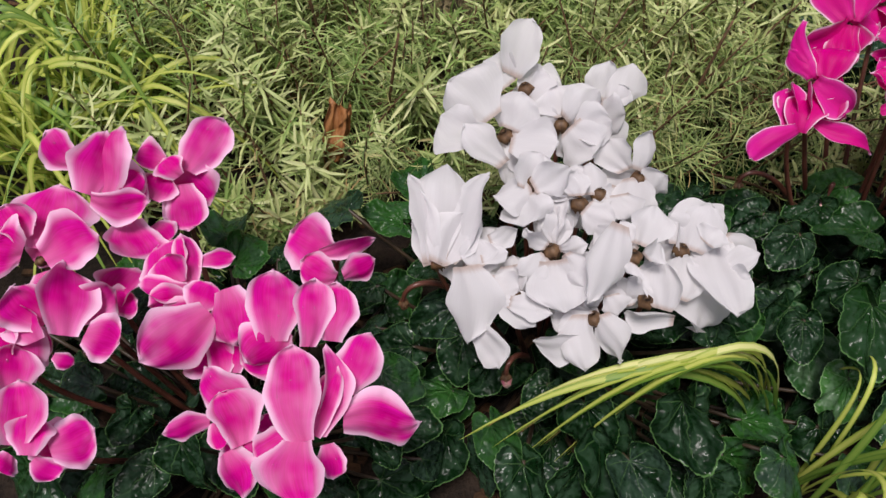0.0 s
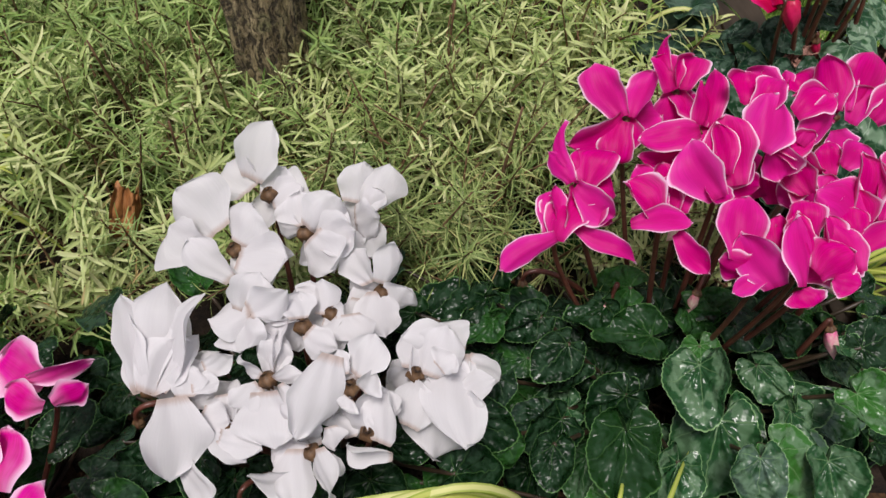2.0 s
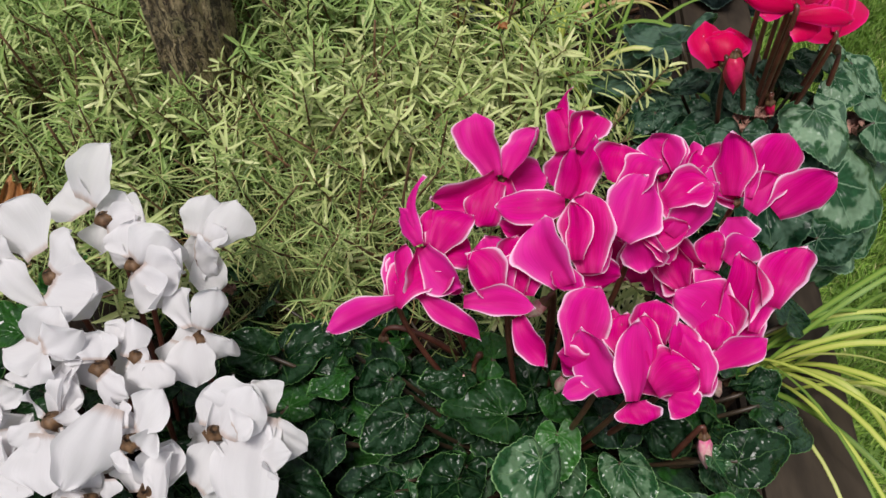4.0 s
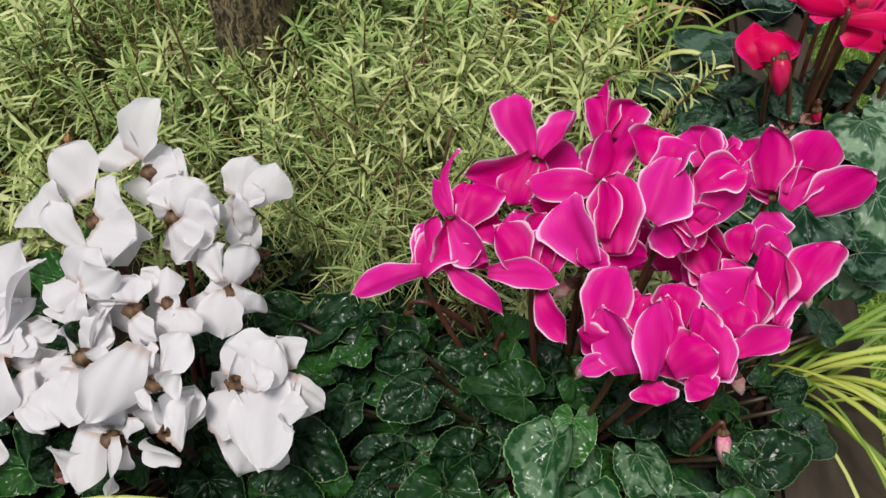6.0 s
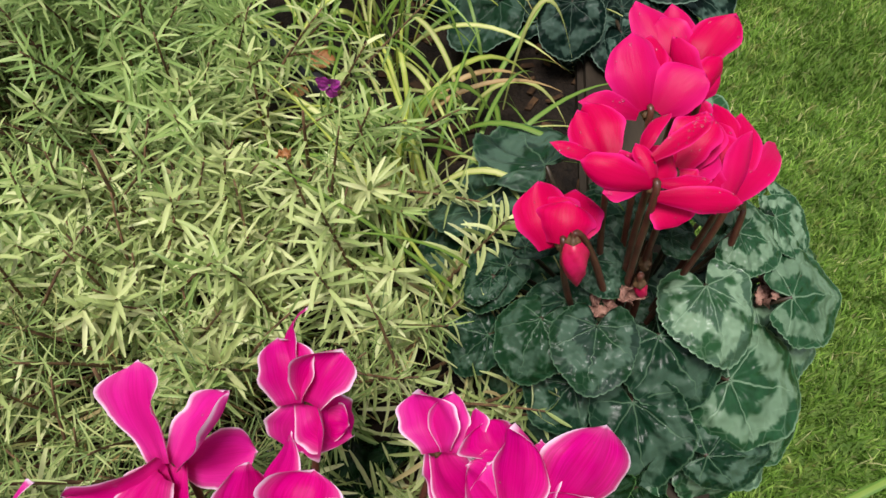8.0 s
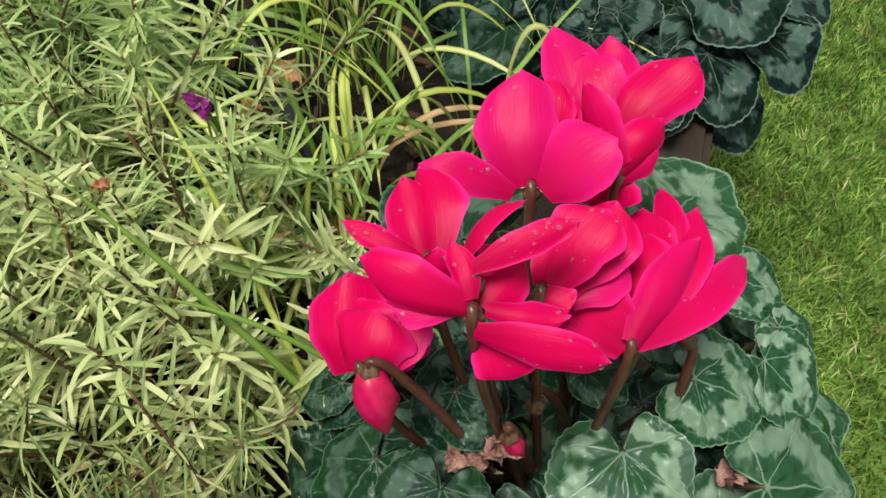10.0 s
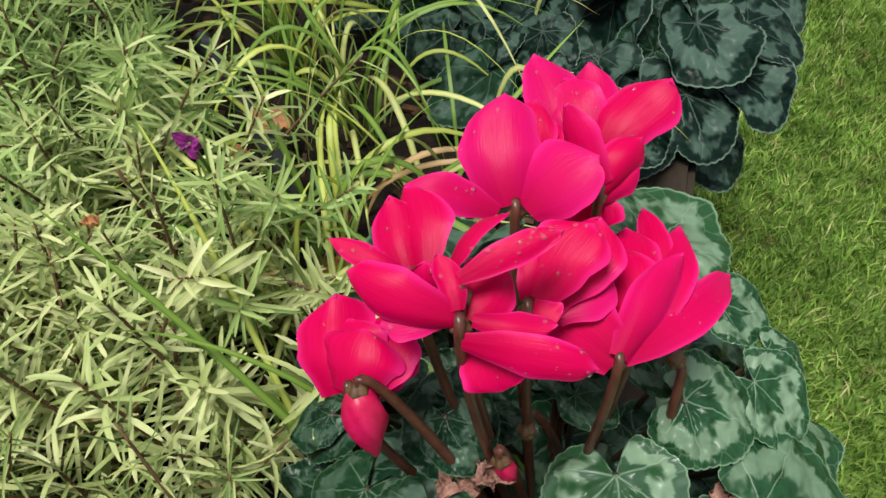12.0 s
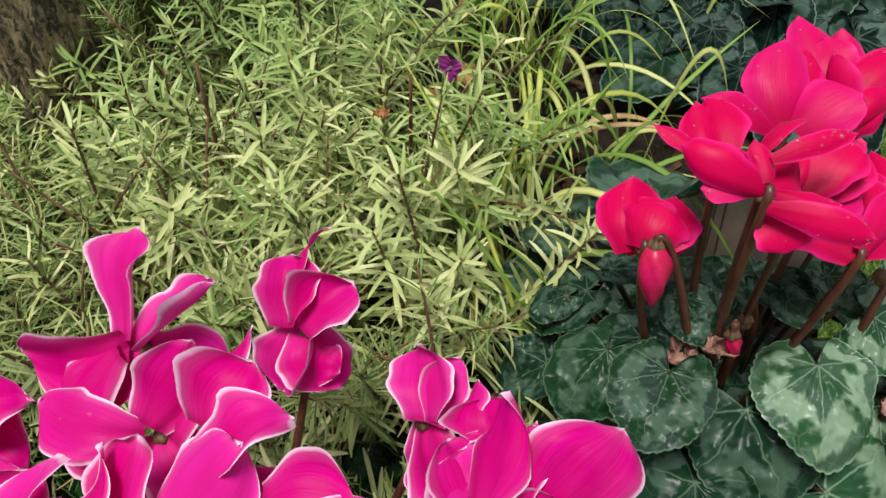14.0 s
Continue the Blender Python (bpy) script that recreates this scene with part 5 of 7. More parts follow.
bloom(cyclamen_mid, (0.462, 0.483, 0.626), (0.441, 0.455, 0.410), MAGENTA, [
    ((-12, -7, 1), (4, 20, 21), 34, 2, -0.01, -0.15, -0.17, 2.5, 1),
    ((-14, 17, 8), (4, 37, 21), 19, -21, 0.11, 0.25, 0.77, 1.6, 5),
    ((-17, 25, 8), (-15, 46, 17), 24, 6, -0.01, 0.28, 0.44, 2.5, 1),
    ((10, 14, 11), (35, 24, 18), 22, -26, 0.06, 0.06, 0.06, 2, 3),
    ((17, 2, -4), (37, 28, 17), 25, 14, 0.09, -0.17, -0.62, 2, 2),
    ((2, 4, -5), (27, 6, -2), 17, 11, -0.02, 0.22, 0.30, 1.6, 4),
    ((0, 5, -6), (23, 1, -19), 23, -31, 0.11, -0.04, -0.27, 1.6, 0),
    ((0, 5, -6), (8, -8, -26), 26, 6, 0.02, 0.21, -0.18, 1.6, 0),
])
bloom(cyclamen_mid, (0.483, 0.558, 0.590), (0.449, 0.481, 0.410), MAGENTA, [
    ((2, 1, 1), (-7, 24, 12), 26, -21, 0.06, 0.18, 0.19, 2.5, 5),
    ((6, 1, 2), (4, 24, 13), 17, 11, -0.02, -0.04, -0.04, 2, 6),
    ((12, 3, 4), (13, 19, 12), 10, -37, 0.02, -0.23, 0.33, 2.5, 4),
    ((26, 3, 7), (18, 14, 11), 20, 3, 0.13, 0.32, -0.20, 2, 5),
    ((1, 6, -6), (14, -14, -24), 26, 22, -0.02, -0.05, 0.20, 2.5, 0),
    ((1, 6, -6), (21, -17, -27), 27, 19, 0.08, -0.16, 0.78, 2.5, 4),
])
bloom(cyclamen_mid, (0.523, 0.531, 0.605), (0.463, 0.472, 0.410), MAGENTA, [
    ((-5, 2, 1), (-6, 33, 24), 25, -32, 0.04, -0.15, 0.07, 2, 4),
    ((4, 2, 1), (4, 30, 19), 15, -28, -0.02, -0.01, 0.14, 1.6, 5),
    ((8, 5, 1), (20, 37, 26), 35, 18, 0.10, -0.13, 0.06, 2, 4),
    ((8, -3, -6), (22, 16, 10), 22, -15, 0.01, 0.14, 0.20, 2, 6),
    ((20, -6, 0), (48, 13, 22), 28, -0, 0.01, -0.13, -0.57, 2, 1),
    ((-0, -5, -10), (3, -17, -22), 24, -1, 0.02, 0.06, -0.07, 1.6, 6),
    ((1, 5, -6), (-19, 22, -2), 31, 25, 0.07, 0.22, 0.43, 2.5, 1),
    ((1, 5, -6), (-28, 17, -6), 30, 38, 0.04, -0.02, -0.89, 2.5, 6),
])
bloom(cyclamen_mid, (0.504, 0.484, 0.595), (0.456, 0.455, 0.410), MAGENTA, [
    ((-10, -9, -8), (-16, 15, 4), 21, -34, 0.04, 0.24, -0.00, 2, 2),
    ((5, 2, -2), (2, 23, 9), 18, -8, 0.08, 0.10, 0.35, 2, 6),
    ((1, -11, -8), (8, 0, -1), 23, -30, 0.08, 0.18, -0.07, 1.6, 1),
    ((12, 6, 2), (23, 19, 13), 19, 7, 0.03, 0.25, 0.44, 1.6, 5),
    ((1, 5, -6), (-26, 15, -5), 29, -28, 0.10, 0.30, -0.71, 2.5, 2),
    ((1, 5, -6), (-20, -8, -25), 28, 11, 0.06, -0.18, 0.49, 2, 1),
])
bloom(cyclamen_mid, (0.527, 0.463, 0.606), (0.464, 0.448, 0.410), MAGENTA, [
    ((-15, -20, -13), (-4, 18, 13), 26, 25, -0.01, 0.19, 0.18, 2.5, 0),
    ((6, -4, -2), (2, 20, 11), 18, 38, 0.02, 0.16, -0.02, 2.5, 4),
    ((9, -3, -2), (19, 27, 19), 23, -10, 0.08, 0.12, -0.24, 2, 3),
    ((2, -15, -12), (5, 10, 4), 17, 19, 0.08, 0.01, 0.02, 1.6, 3),
    ((2, 5, -6), (-7, -15, -29), 27, 22, -0.02, 0.13, -0.08, 1.6, 6),
    ((2, 5, -6), (-5, -17, -26), 23, 7, 0.07, -0.21, -0.02, 1.6, 0),
])
bloom(cyclamen_mid, (0.513, 0.437, 0.603), (0.459, 0.439, 0.410), MAGENTA, [
    ((3, -0, 1), (-29, 21, 10), 31, 26, 0.02, -0.19, 0.06, 1.6, 5),
    ((-9, -6, -3), (-6, 9, 7), 20, -7, 0.10, -0.14, 0.36, 2.5, 0),
    ((-7, -14, -10), (19, 1, 5), 16, -32, 0.02, 0.10, -0.73, 1.6, 3),
    ((-29, -1, -15), (-40, 11, -11), 20, 6, 0.11, 0.05, 0.29, 1.6, 3),
    ((1, 4, -7), (-1, 26, 5), 22, -15, 0.03, 0.29, -0.26, 2, 0),
    ((1, 4, -7), (-13, -5, -23), 21, 6, -0.01, -0.02, 0.55, 2, 1),
])
bloom(cyclamen_mid, (0.451, 0.409, 0.590), (0.437, 0.429, 0.410), MAGENTA, [
    ((-16, 8, 2), (-4, 44, 21), 27, -10, 0.06, -0.10, 0.75, 2, 0),
    ((4, -8, -2), (-10, 23, 16), 28, -29, 0.07, 0.03, 0.58, 1.6, 6),
    ((8, -3, -6), (0, 38, 14), 18, 17, 0.03, -0.03, -0.41, 2.5, 3),
    ((-2, -3, -1), (-21, -10, -5), 12, 31, -0.01, 0.19, 0.59, 2.5, 5),
    ((0, 4, -7), (-26, 12, -5), 25, -30, 0.14, -0.13, 0.69, 2.5, 1),
    ((0, 4, -7), (2, 26, 3), 25, -34, 0.08, 0.10, -0.12, 1.6, 3),
])
bloom(cyclamen_mid, (0.469, 0.404, 0.600), (0.444, 0.428, 0.410), MAGENTA, [
    ((-3, -10, 0), (-8, 27, 21), 23, 35, 0.02, -0.05, 0.62, 1.6, 2),
    ((4, 5, 1), (-0, 35, 14), 20, 15, 0.12, -0.15, -0.24, 1.6, 2),
    ((7, 22, 4), (5, 44, 14), 24, -10, 0.12, 0.13, -0.38, 2.5, 5),
    ((-9, 15, -1), (-12, 36, 10), 22, 18, -0.01, -0.22, 0.39, 2, 2),
    ((1, 4, -7), (-3, 24, 3), 21, 5, 0.11, 0.21, 0.40, 1.6, 5),
    ((1, 4, -7), (21, 14, -9), 24, 6, 0.13, -0.13, 0.87, 2.5, 1),
])
bloom(cyclamen_mid, (0.485, 0.408, 0.600), (0.449, 0.429, 0.410), MAGENTA, [
    ((2, 8, 2), (1, 29, 13), 20, 36, 0.08, -0.00, 0.30, 2, 6),
    ((14, -4, -0), (4, 27, 15), 21, -28, 0.04, -0.18, -0.89, 1.6, 1),
    ((-10, -7, 2), (9, 5, 13), 30, -3, 0.10, -0.23, 0.25, 1.6, 1),
    ((-17, -10, -9), (-13, -21, -13), 23, 1, 0.03, 0.01, 0.38, 2, 6),
    ((0, -7, 1), (11, -16, -0), 19, -8, 0.10, -0.19, -0.27, 2.5, 3),
    ((1, 4, -7), (15, 30, 1), 25, 25, 0.14, -0.11, 0.23, 2, 5),
    ((1, 4, -7), (22, 17, -2), 24, -18, 0.04, 0.06, 0.27, 2.5, 2),
])
bloom(cyclamen_mid, (0.463, 0.494, 0.575), (0.442, 0.459, 0.410), MAGENTA, [
    ((-3, -6, -10), (-11, 17, 3), 26, 15, 0.06, -0.23, -0.85, 2, 4),
    ((10, -5, -8), (2, 21, 7), 26, 14, 0.02, -0.18, -0.32, 2.5, 1),
    ((-13, 2, -7), (-7, 16, 2), 19, 8, 0.01, -0.16, 0.42, 2, 2),
    ((18, -8, -12), (18, 9, -1), 19, -13, 0.10, -0.03, 0.53, 2, 5),
    ((0, 5, -6), (-19, 24, -2), 23, 33, -0.01, -0.08, -0.49, 2, 6),
    ((0, 5, -6), (-28, 26, -0), 23, 28, 0.14, -0.21, 0.84, 2, 3),
])
leaf(cyclamen_mid, (0.426, 0.376, 0.514), 0.027, LEAF_MARBLED)
leaf(cyclamen_mid, (0.373, 0.367, 0.494), 0.024, LEAF)
leaf(cyclamen_mid, (0.370, 0.328, 0.515), 0.031, LEAF)
leaf(cyclamen_mid, (0.436, 0.345, 0.486), 0.037, LEAF_MARBLED)
leaf(cyclamen_mid, (0.391, 0.338, 0.476), 0.016, LEAF)
leaf(cyclamen_mid, (0.476, 0.327, 0.498), 0.028, LEAF_MARBLED)
leaf(cyclamen_mid, (0.496, 0.363, 0.474), 0.025, LEAF_MARBLED)
leaf(cyclamen_mid, (0.485, 0.398, 0.481), 0.022, LEAF_MARBLED)
leaf(cyclamen_mid, (0.438, 0.407, 0.490), 0.019, LEAF_MARBLED)
leaf(cyclamen_mid, (0.392, 0.419, 0.499), 0.026, LEAF)
leaf(cyclamen_mid, (0.409, 0.451, 0.480), 0.025, LEAF)
leaf(cyclamen_mid, (0.332, 0.359, 0.475), 0.021, LEAF)
leaf(cyclamen_mid, (0.326, 0.325, 0.509), 0.018, LEAF)
leaf(cyclamen_mid, (0.293, 0.340, 0.486), 0.021, LEAF)
leaf(cyclamen_mid, (0.335, 0.396, 0.513), 0.021, LEAF)
leaf(cyclamen_mid, (0.533, 0.363, 0.511), 0.023, LEAF_MARBLED)
leaf(cyclamen_mid, (0.455, 0.449, 0.489), 0.016, LEAF)
leaf(cyclamen_mid, (0.539, 0.408, 0.492), 0.016, LEAF_MARBLED)
leaf(cyclamen_mid, (0.289, 0.428, 0.495), 0.018, LEAF)
leaf(cyclamen_mid, (0.318, 0.428, 0.500), 0.019, LEAF)
leaf(cyclamen_mid, (0.366, 0.439, 0.498), 0.019, LEAF)
leaf(cyclamen_mid, (0.403, 0.318, 0.496), 0.023, LEAF_MARBLED)
leaf(cyclamen_mid, (0.470, 0.424, 0.499), 0.019, LEAF)
leaf(cyclamen_mid, (0.451, 0.316, 0.513), 0.021, LEAF_MARBLED)
leaf(cyclamen_mid, (0.503, 0.321, 0.494), 0.023, LEAF_MARBLED)
leaf(cyclamen_mid, (0.379, 0.378, 0.484), 0.023, LEAF)
leaf(cyclamen_mid, (0.558, 0.417, 0.496), 0.023, LEAF)
leaf(cyclamen_mid, (0.568, 0.474, 0.476), 0.018, LEAF)
leaf(cyclamen_mid, (0.541, 0.435, 0.479), 0.019, LEAF)
leaf(cyclamen_mid, (0.383, 0.455, 0.507), 0.021, LEAF)
leaf(cyclamen_mid, (0.317, 0.439, 0.488), 0.022, LEAF)
leaf(cyclamen_mid, (0.282, 0.449, 0.489), 0.021, LEAF)
leaf(cyclamen_mid, (0.286, 0.415, 0.466), 0.018, LEAF)
leaf(cyclamen_mid, (0.345, 0.396, 0.483), 0.019, LEAF)
leaf(cyclamen_mid, (0.445, 0.449, 0.490), 0.018, LEAF)
leaf(cyclamen_mid, (0.213, 0.495, 0.467), 0.021, LEAF)
leaf(cyclamen_mid, (0.227, 0.440, 0.492), 0.021, LEAF)
leaf(cyclamen_mid, (0.290, 0.379, 0.493), 0.021, LEAF)
leaf(cyclamen_mid, (0.321, 0.368, 0.469), 0.018, LEAF)
leaf(cyclamen_mid, (0.585, 0.439, 0.492), 0.016, LEAF)
leaf(cyclamen_mid, (0.575, 0.459, 0.486), 0.017, LEAF)
leaf(cyclamen_mid, (0.274, 0.396, 0.461), 0.024, LEAF)
leaf(cyclamen_mid, (0.269, 0.457, 0.453), 0.018, LEAF)
leaf(cyclamen_mid, (0.302, 0.460, 0.462), 0.019, LEAF)
leaf(cyclamen_mid, (0.340, 0.435, 0.463), 0.021, LEAF)
leaf(cyclamen_mid, (0.380, 0.441, 0.444), 0.028, LEAF)
leaf(cyclamen_mid, (0.386, 0.469, 0.445), 0.020, LEAF)
leaf(cyclamen_mid, (0.427, 0.439, 0.461), 0.024, LEAF)
leaf(cyclamen_mid, (0.309, 0.416, 0.469), 0.020, LEAF)
leaf(cyclamen_mid, (0.328, 0.409, 0.450), 0.021, LEAF)
leaf(cyclamen_mid, (0.244, 0.478, 0.455), 0.018, LEAF)
leaf(cyclamen_mid, (0.275, 0.473, 0.459), 0.019, LEAF)
leaf(cyclamen_mid, (0.349, 0.467, 0.452), 0.020, LEAF)
leaf(cyclamen_mid, (0.365, 0.414, 0.453), 0.023, LEAF)
leaf(cyclamen_mid, (0.408, 0.420, 0.451), 0.023, LEAF)
leaf(cyclamen_mid, (0.289, 0.443, 0.453), 0.021, LEAF)
leaf(cyclamen_mid, (0.394, 0.348, 0.455), 0.025, LEAF_MARBLED)
leaf(cyclamen_mid, (0.430, 0.325, 0.446), 0.025, LEAF_MARBLED)
leaf(cyclamen_mid, (0.469, 0.338, 0.449), 0.025, LEAF_MARBLED)
leaf(cyclamen_mid, (0.469, 0.299, 0.460), 0.025, LEAF_MARBLED)
leaf(cyclamen_mid, (0.442, 0.297, 0.439), 0.025, LEAF_MARBLED)
leaf(cyclamen_mid, (0.403, 0.290, 0.454), 0.025, LEAF_MARBLED)
leaf(cyclamen_mid, (0.369, 0.305, 0.459), 0.025, LEAF_MARBLED)
leaf(cyclamen_mid, (0.493, 0.378, 0.447), 0.024, LEAF_MARBLED)
leaf(cyclamen_mid, (0.458, 0.364, 0.444), 0.023, LEAF_MARBLED)
leaf(cyclamen_mid, (0.409, 0.443, 0.461), 0.027, LEAF)
leaf(cyclamen_mid, (0.459, 0.439, 0.445), 0.021, LEAF)
leaf(cyclamen_mid, (0.428, 0.490, 0.443), 0.025, LEAF)
leaf(cyclamen_mid, (0.502, 0.414, 0.450), 0.023, LEAF_MARBLED)
leaf(cyclamen_mid, (0.477, 0.467, 0.458), 0.020, LEAF)
leaf(cyclamen_mid, (0.541, 0.458, 0.441), 0.023, LEAF)
leaf(cyclamen_mid, (0.381, 0.394, 0.447), 0.024, LEAF_MARBLED)
leaf(cyclamen_mid, (0.443, 0.402, 0.447), 0.025, LEAF_MARBLED)
leaf(cyclamen_mid, (0.455, 0.360, 0.461), 0.033, LEAF_MARBLED)
leaf(cyclamen_mid, (0.405, 0.359, 0.450), 0.017, LEAF_MARBLED)
leaf(cyclamen_mid, (0.504, 0.386, 0.462), 0.026, LEAF_MARBLED)
leaf(cyclamen_mid, (0.543, 0.387, 0.443), 0.025, LEAF_MARBLED)
leaf(cyclamen_mid, (0.506, 0.355, 0.447), 0.028, LEAF_MARBLED)
leaf(cyclamen_mid, (0.347, 0.434, 0.456), 0.020, LEAF)
leaf(cyclamen_mid, (0.336, 0.377, 0.463), 0.023, LEAF_MARBLED)
leaf(cyclamen_mid, (0.356, 0.338, 0.451), 0.025, LEAF_MARBLED)
leaf(cyclamen_mid, (0.495, 0.445, 0.444), 0.021, LEAF)
leaf(cyclamen_mid, (0.449, 0.476, 0.441), 0.021, LEAF)
leaf(cyclamen_mid, (0.553, 0.423, 0.453), 0.023, LEAF_MARBLED)
leaf(cyclamen_mid, (0.519, 0.477, 0.443), 0.021, LEAF)
leaf(cyclamen_mid, (0.569, 0.593, 0.461), 0.021, LEAF)
leaf(cyclamen_mid, (0.591, 0.574, 0.461), 0.021, LEAF)
leaf(cyclamen_mid, (0.579, 0.555, 0.443), 0.021, LEAF)
leaf(cyclamen_mid, (0.600, 0.610, 0.446), 0.017, LEAF)
leaf(cyclamen_mid, (0.603, 0.547, 0.461), 0.021, LEAF)
leaf(cyclamen_mid, (0.580, 0.622, 0.456), 0.018, LEAF)
leaf(cyclamen_mid, (0.476, 0.430, 0.494), 0.021, LEAF)
leaf(cyclamen_mid, (0.504, 0.432, 0.481), 0.021, LEAF)
leaf(cyclamen_mid, (0.463, 0.436, 0.475), 0.021, LEAF)
leaf(cyclamen_mid, (0.530, 0.450, 0.479), 0.021, LEAF)
leaf(cyclamen_mid, (0.438, 0.439, 0.493), 0.020, LEAF)
filler_leaves(cyclamen_mid, 60, 0.2, 0.16, 0.405, 0.448, 0.026, LEAF, 502)
cyclamen_red = thing("cyclamen", (0.59, 0.745, 0.385), "cerise red cyclamen with silver-marbled leaves at the bed's edge", "cyclamen", "cyclamen plants")
bloom(cyclamen_red, (0.559, 0.746, 0.612), (0.578, 0.721, 0.420), RED, [
    ((-2, -0, 1), (-20, 30, 21), 26, 12, 0.06, -0.16, 0, 2.6, 10),
    ((4, 0, 1), (20, 20, 17), 23, -8, 0.05, -0.12, 0.05, 3.4, 6),
    ((-5, -3, 0), (-36, -6, 13), 12, 10, 0.06, -0.1, -0.25, 1.9, 26),
    ((-1, 10, 1), (-1, 38, 17), 13, 20, 0.05, -0.2, 0.2, 2, 3),
    ((2, 13, -0), (5, 36, 11), 9, -20, 0.03, -0.2, 0.1, 2, 0),
    ((-5, 11, -0), (-12, 32, 15), 12, -25, 0.03, -0.2, 0.1, 2, 0),
])
bloom(cyclamen_red, (0.584, 0.763, 0.611), (0.585, 0.726, 0.420), RED, [
    ((1, 2, 2), (-22, 18, 17), 16, -35, 0.05, -0.2, 0.25, 2, 4),
    ((-0, -1, -1), (8, 21, 12), 12, 30, 0.1, -0.3, 0.3, 1.8, 2),
    ((1, 1, -4), (12, 15, 2), 9, 10, 0.06, -0.3, 0, 1.9, 0),
    ((-4, 5, -5), (1, -3, -16), 17, 0, 0.03, -0.12, 0, 2.8, 0),
])
bloom(cyclamen_red, (0.576, 0.776, 0.608), (0.583, 0.730, 0.420), RED, [
    ((-7, 4, 3), (-25, 37, 21), 18, 15, 0.06, -0.16, 0.1, 2.2, 4),
    ((-3, 8, 0), (-10, 41, 15), 17, -10, 0.05, -0.16, -0.1, 2.3, 4),
    ((4, 3, 5), (17, 33, 23), 20, 0, 0.05, -0.1, 0.1, 2.8, 6),
    ((-1, 5, 6), (-16, 28, 16), 16, 8, 0.06, -0.12, 0.1, 2, 24),
])
bloom(cyclamen_red, (0.540, 0.703, 0.619), (0.572, 0.708, 0.420), RED, [
    ((1, 3, -1), (-11, 31, 9), 21, -10, 0.07, -0.16, 0.05, 2.8, 4),
    ((-3, 2, -2), (-19, 23, 8), 15, 18, 0.05, -0.18, 0.1, 1.8, 3),
    ((-3, -0, 1), (-29, 1, 9), 7, 25, 0.05, -0.15, 0.3, 1.7, 16),
    ((6, -5, 2), (3, -1, 11), 10, 10, 0.1, 0.25, 0.2, 2.2, 2),
    ((8, -2, -2), (11, 6, 3), 7, 0, 0.05, -0.1, 0, 2.2, 0),
])
bloom(cyclamen_red, (0.561, 0.687, 0.626), (0.578, 0.704, 0.420), RED, [
    ((-1, 0, 1), (-36, -1, 7), 13, -12, 0.1, -0.22, 0.1, 2.8, 0),
    ((-4, 3, -2), (-23, -6, -3), 11, 10, 0.06, -0.14, 0.1, 2.4, 16),
    ((3, 3, 0), (27, 8, -3), 8, -20, 0.06, -0.25, 0.1, 2.2, 6),
    ((2, -4, -2), (41, 1, -1), 12, 14, 0.07, -0.06, 0.12, 3.2, 26),
    ((5, 2, -7), (15, -7, -19), 19, 0, 0.05, -0.12, 0, 3.6, 2),
])
bloom(cyclamen_red, (0.558, 0.696, 0.628), (0.578, 0.706, 0.420), RED, [
    ((2, -7, 2), (-7, 7, 9), 7, 20, 0.04, -0.22, 0.2, 1.9, 3),
    ((-5, 5, 4), (8, 25, 11), 8, -40, 0.14, -0.2, 0.3, 2.2, 10),
    ((-0, -0, 7), (24, 22, 15), 8, 12, 0.05, -0.08, -0.1, 2.4, 34),
    ((4, -4, -6), (10, 16, -2), 17, 10, 0.05, -0.18, 0, 2.8, 3),
])
bloom(cyclamen_red, (0.574, 0.712, 0.606), (0.582, 0.711, 0.420), RED, [
    ((2, 3, 2), (10, 30, 14), 19, -8, 0.06, -0.14, 0.05, 3, 16),
    ((4, 7, -6), (12, 38, 9), 22, -14, 0.06, -0.16, 0.05, 3, 6),
    ((1, -0, 2), (10, -5, 0), 11, 0, 0.05, -0.1, 0, 2.4, 2),
    ((-1, 2, 1), (-4, 19, 10), 8, 25, 0.06, -0.25, 0.2, 2.2, 3),
    ((7, 5, -8), (20, 27, -3), 17, -10, 0.05, -0.12, 0, 2.8, 3),
])
bloom(cyclamen_red, (0.605, 0.714, 0.587), (0.592, 0.712, 0.420), RED, [
    ((0, 0, 0), (-26, 14, 6), 24, 0, 0.06, -0.12, 0.05, 3, 10),
    ((1, -1, 4), (6, 45, 11), 12, 28, 0.05, -0.3, 0.15, 1.8, 6),
    ((5, 13, -1), (15, 61, 4), 17, -20, 0.05, -0.16, 0.1, 2, 6),
    ((1, 1, 1), (36, 50, -9), 12, -12, 0.08, -0.06, 0.1, 2.8, 26),
])
bloom(cyclamen_red, (0.608, 0.731, 0.582), (0.593, 0.717, 0.420), RED, [
    ((-2, -7, 5), (-16, 27, 9), 21, -5, 0.06, -0.16, 0.1, 2.4, 6),
    ((0, 3, 5), (-15, 38, 7), 19, 10, 0.06, -0.16, -0.1, 2.2, 3),
    ((3, 17, 5), (-5, 51, 8), 11, -10, 0.05, -0.16, 0.1, 2, 0),
])
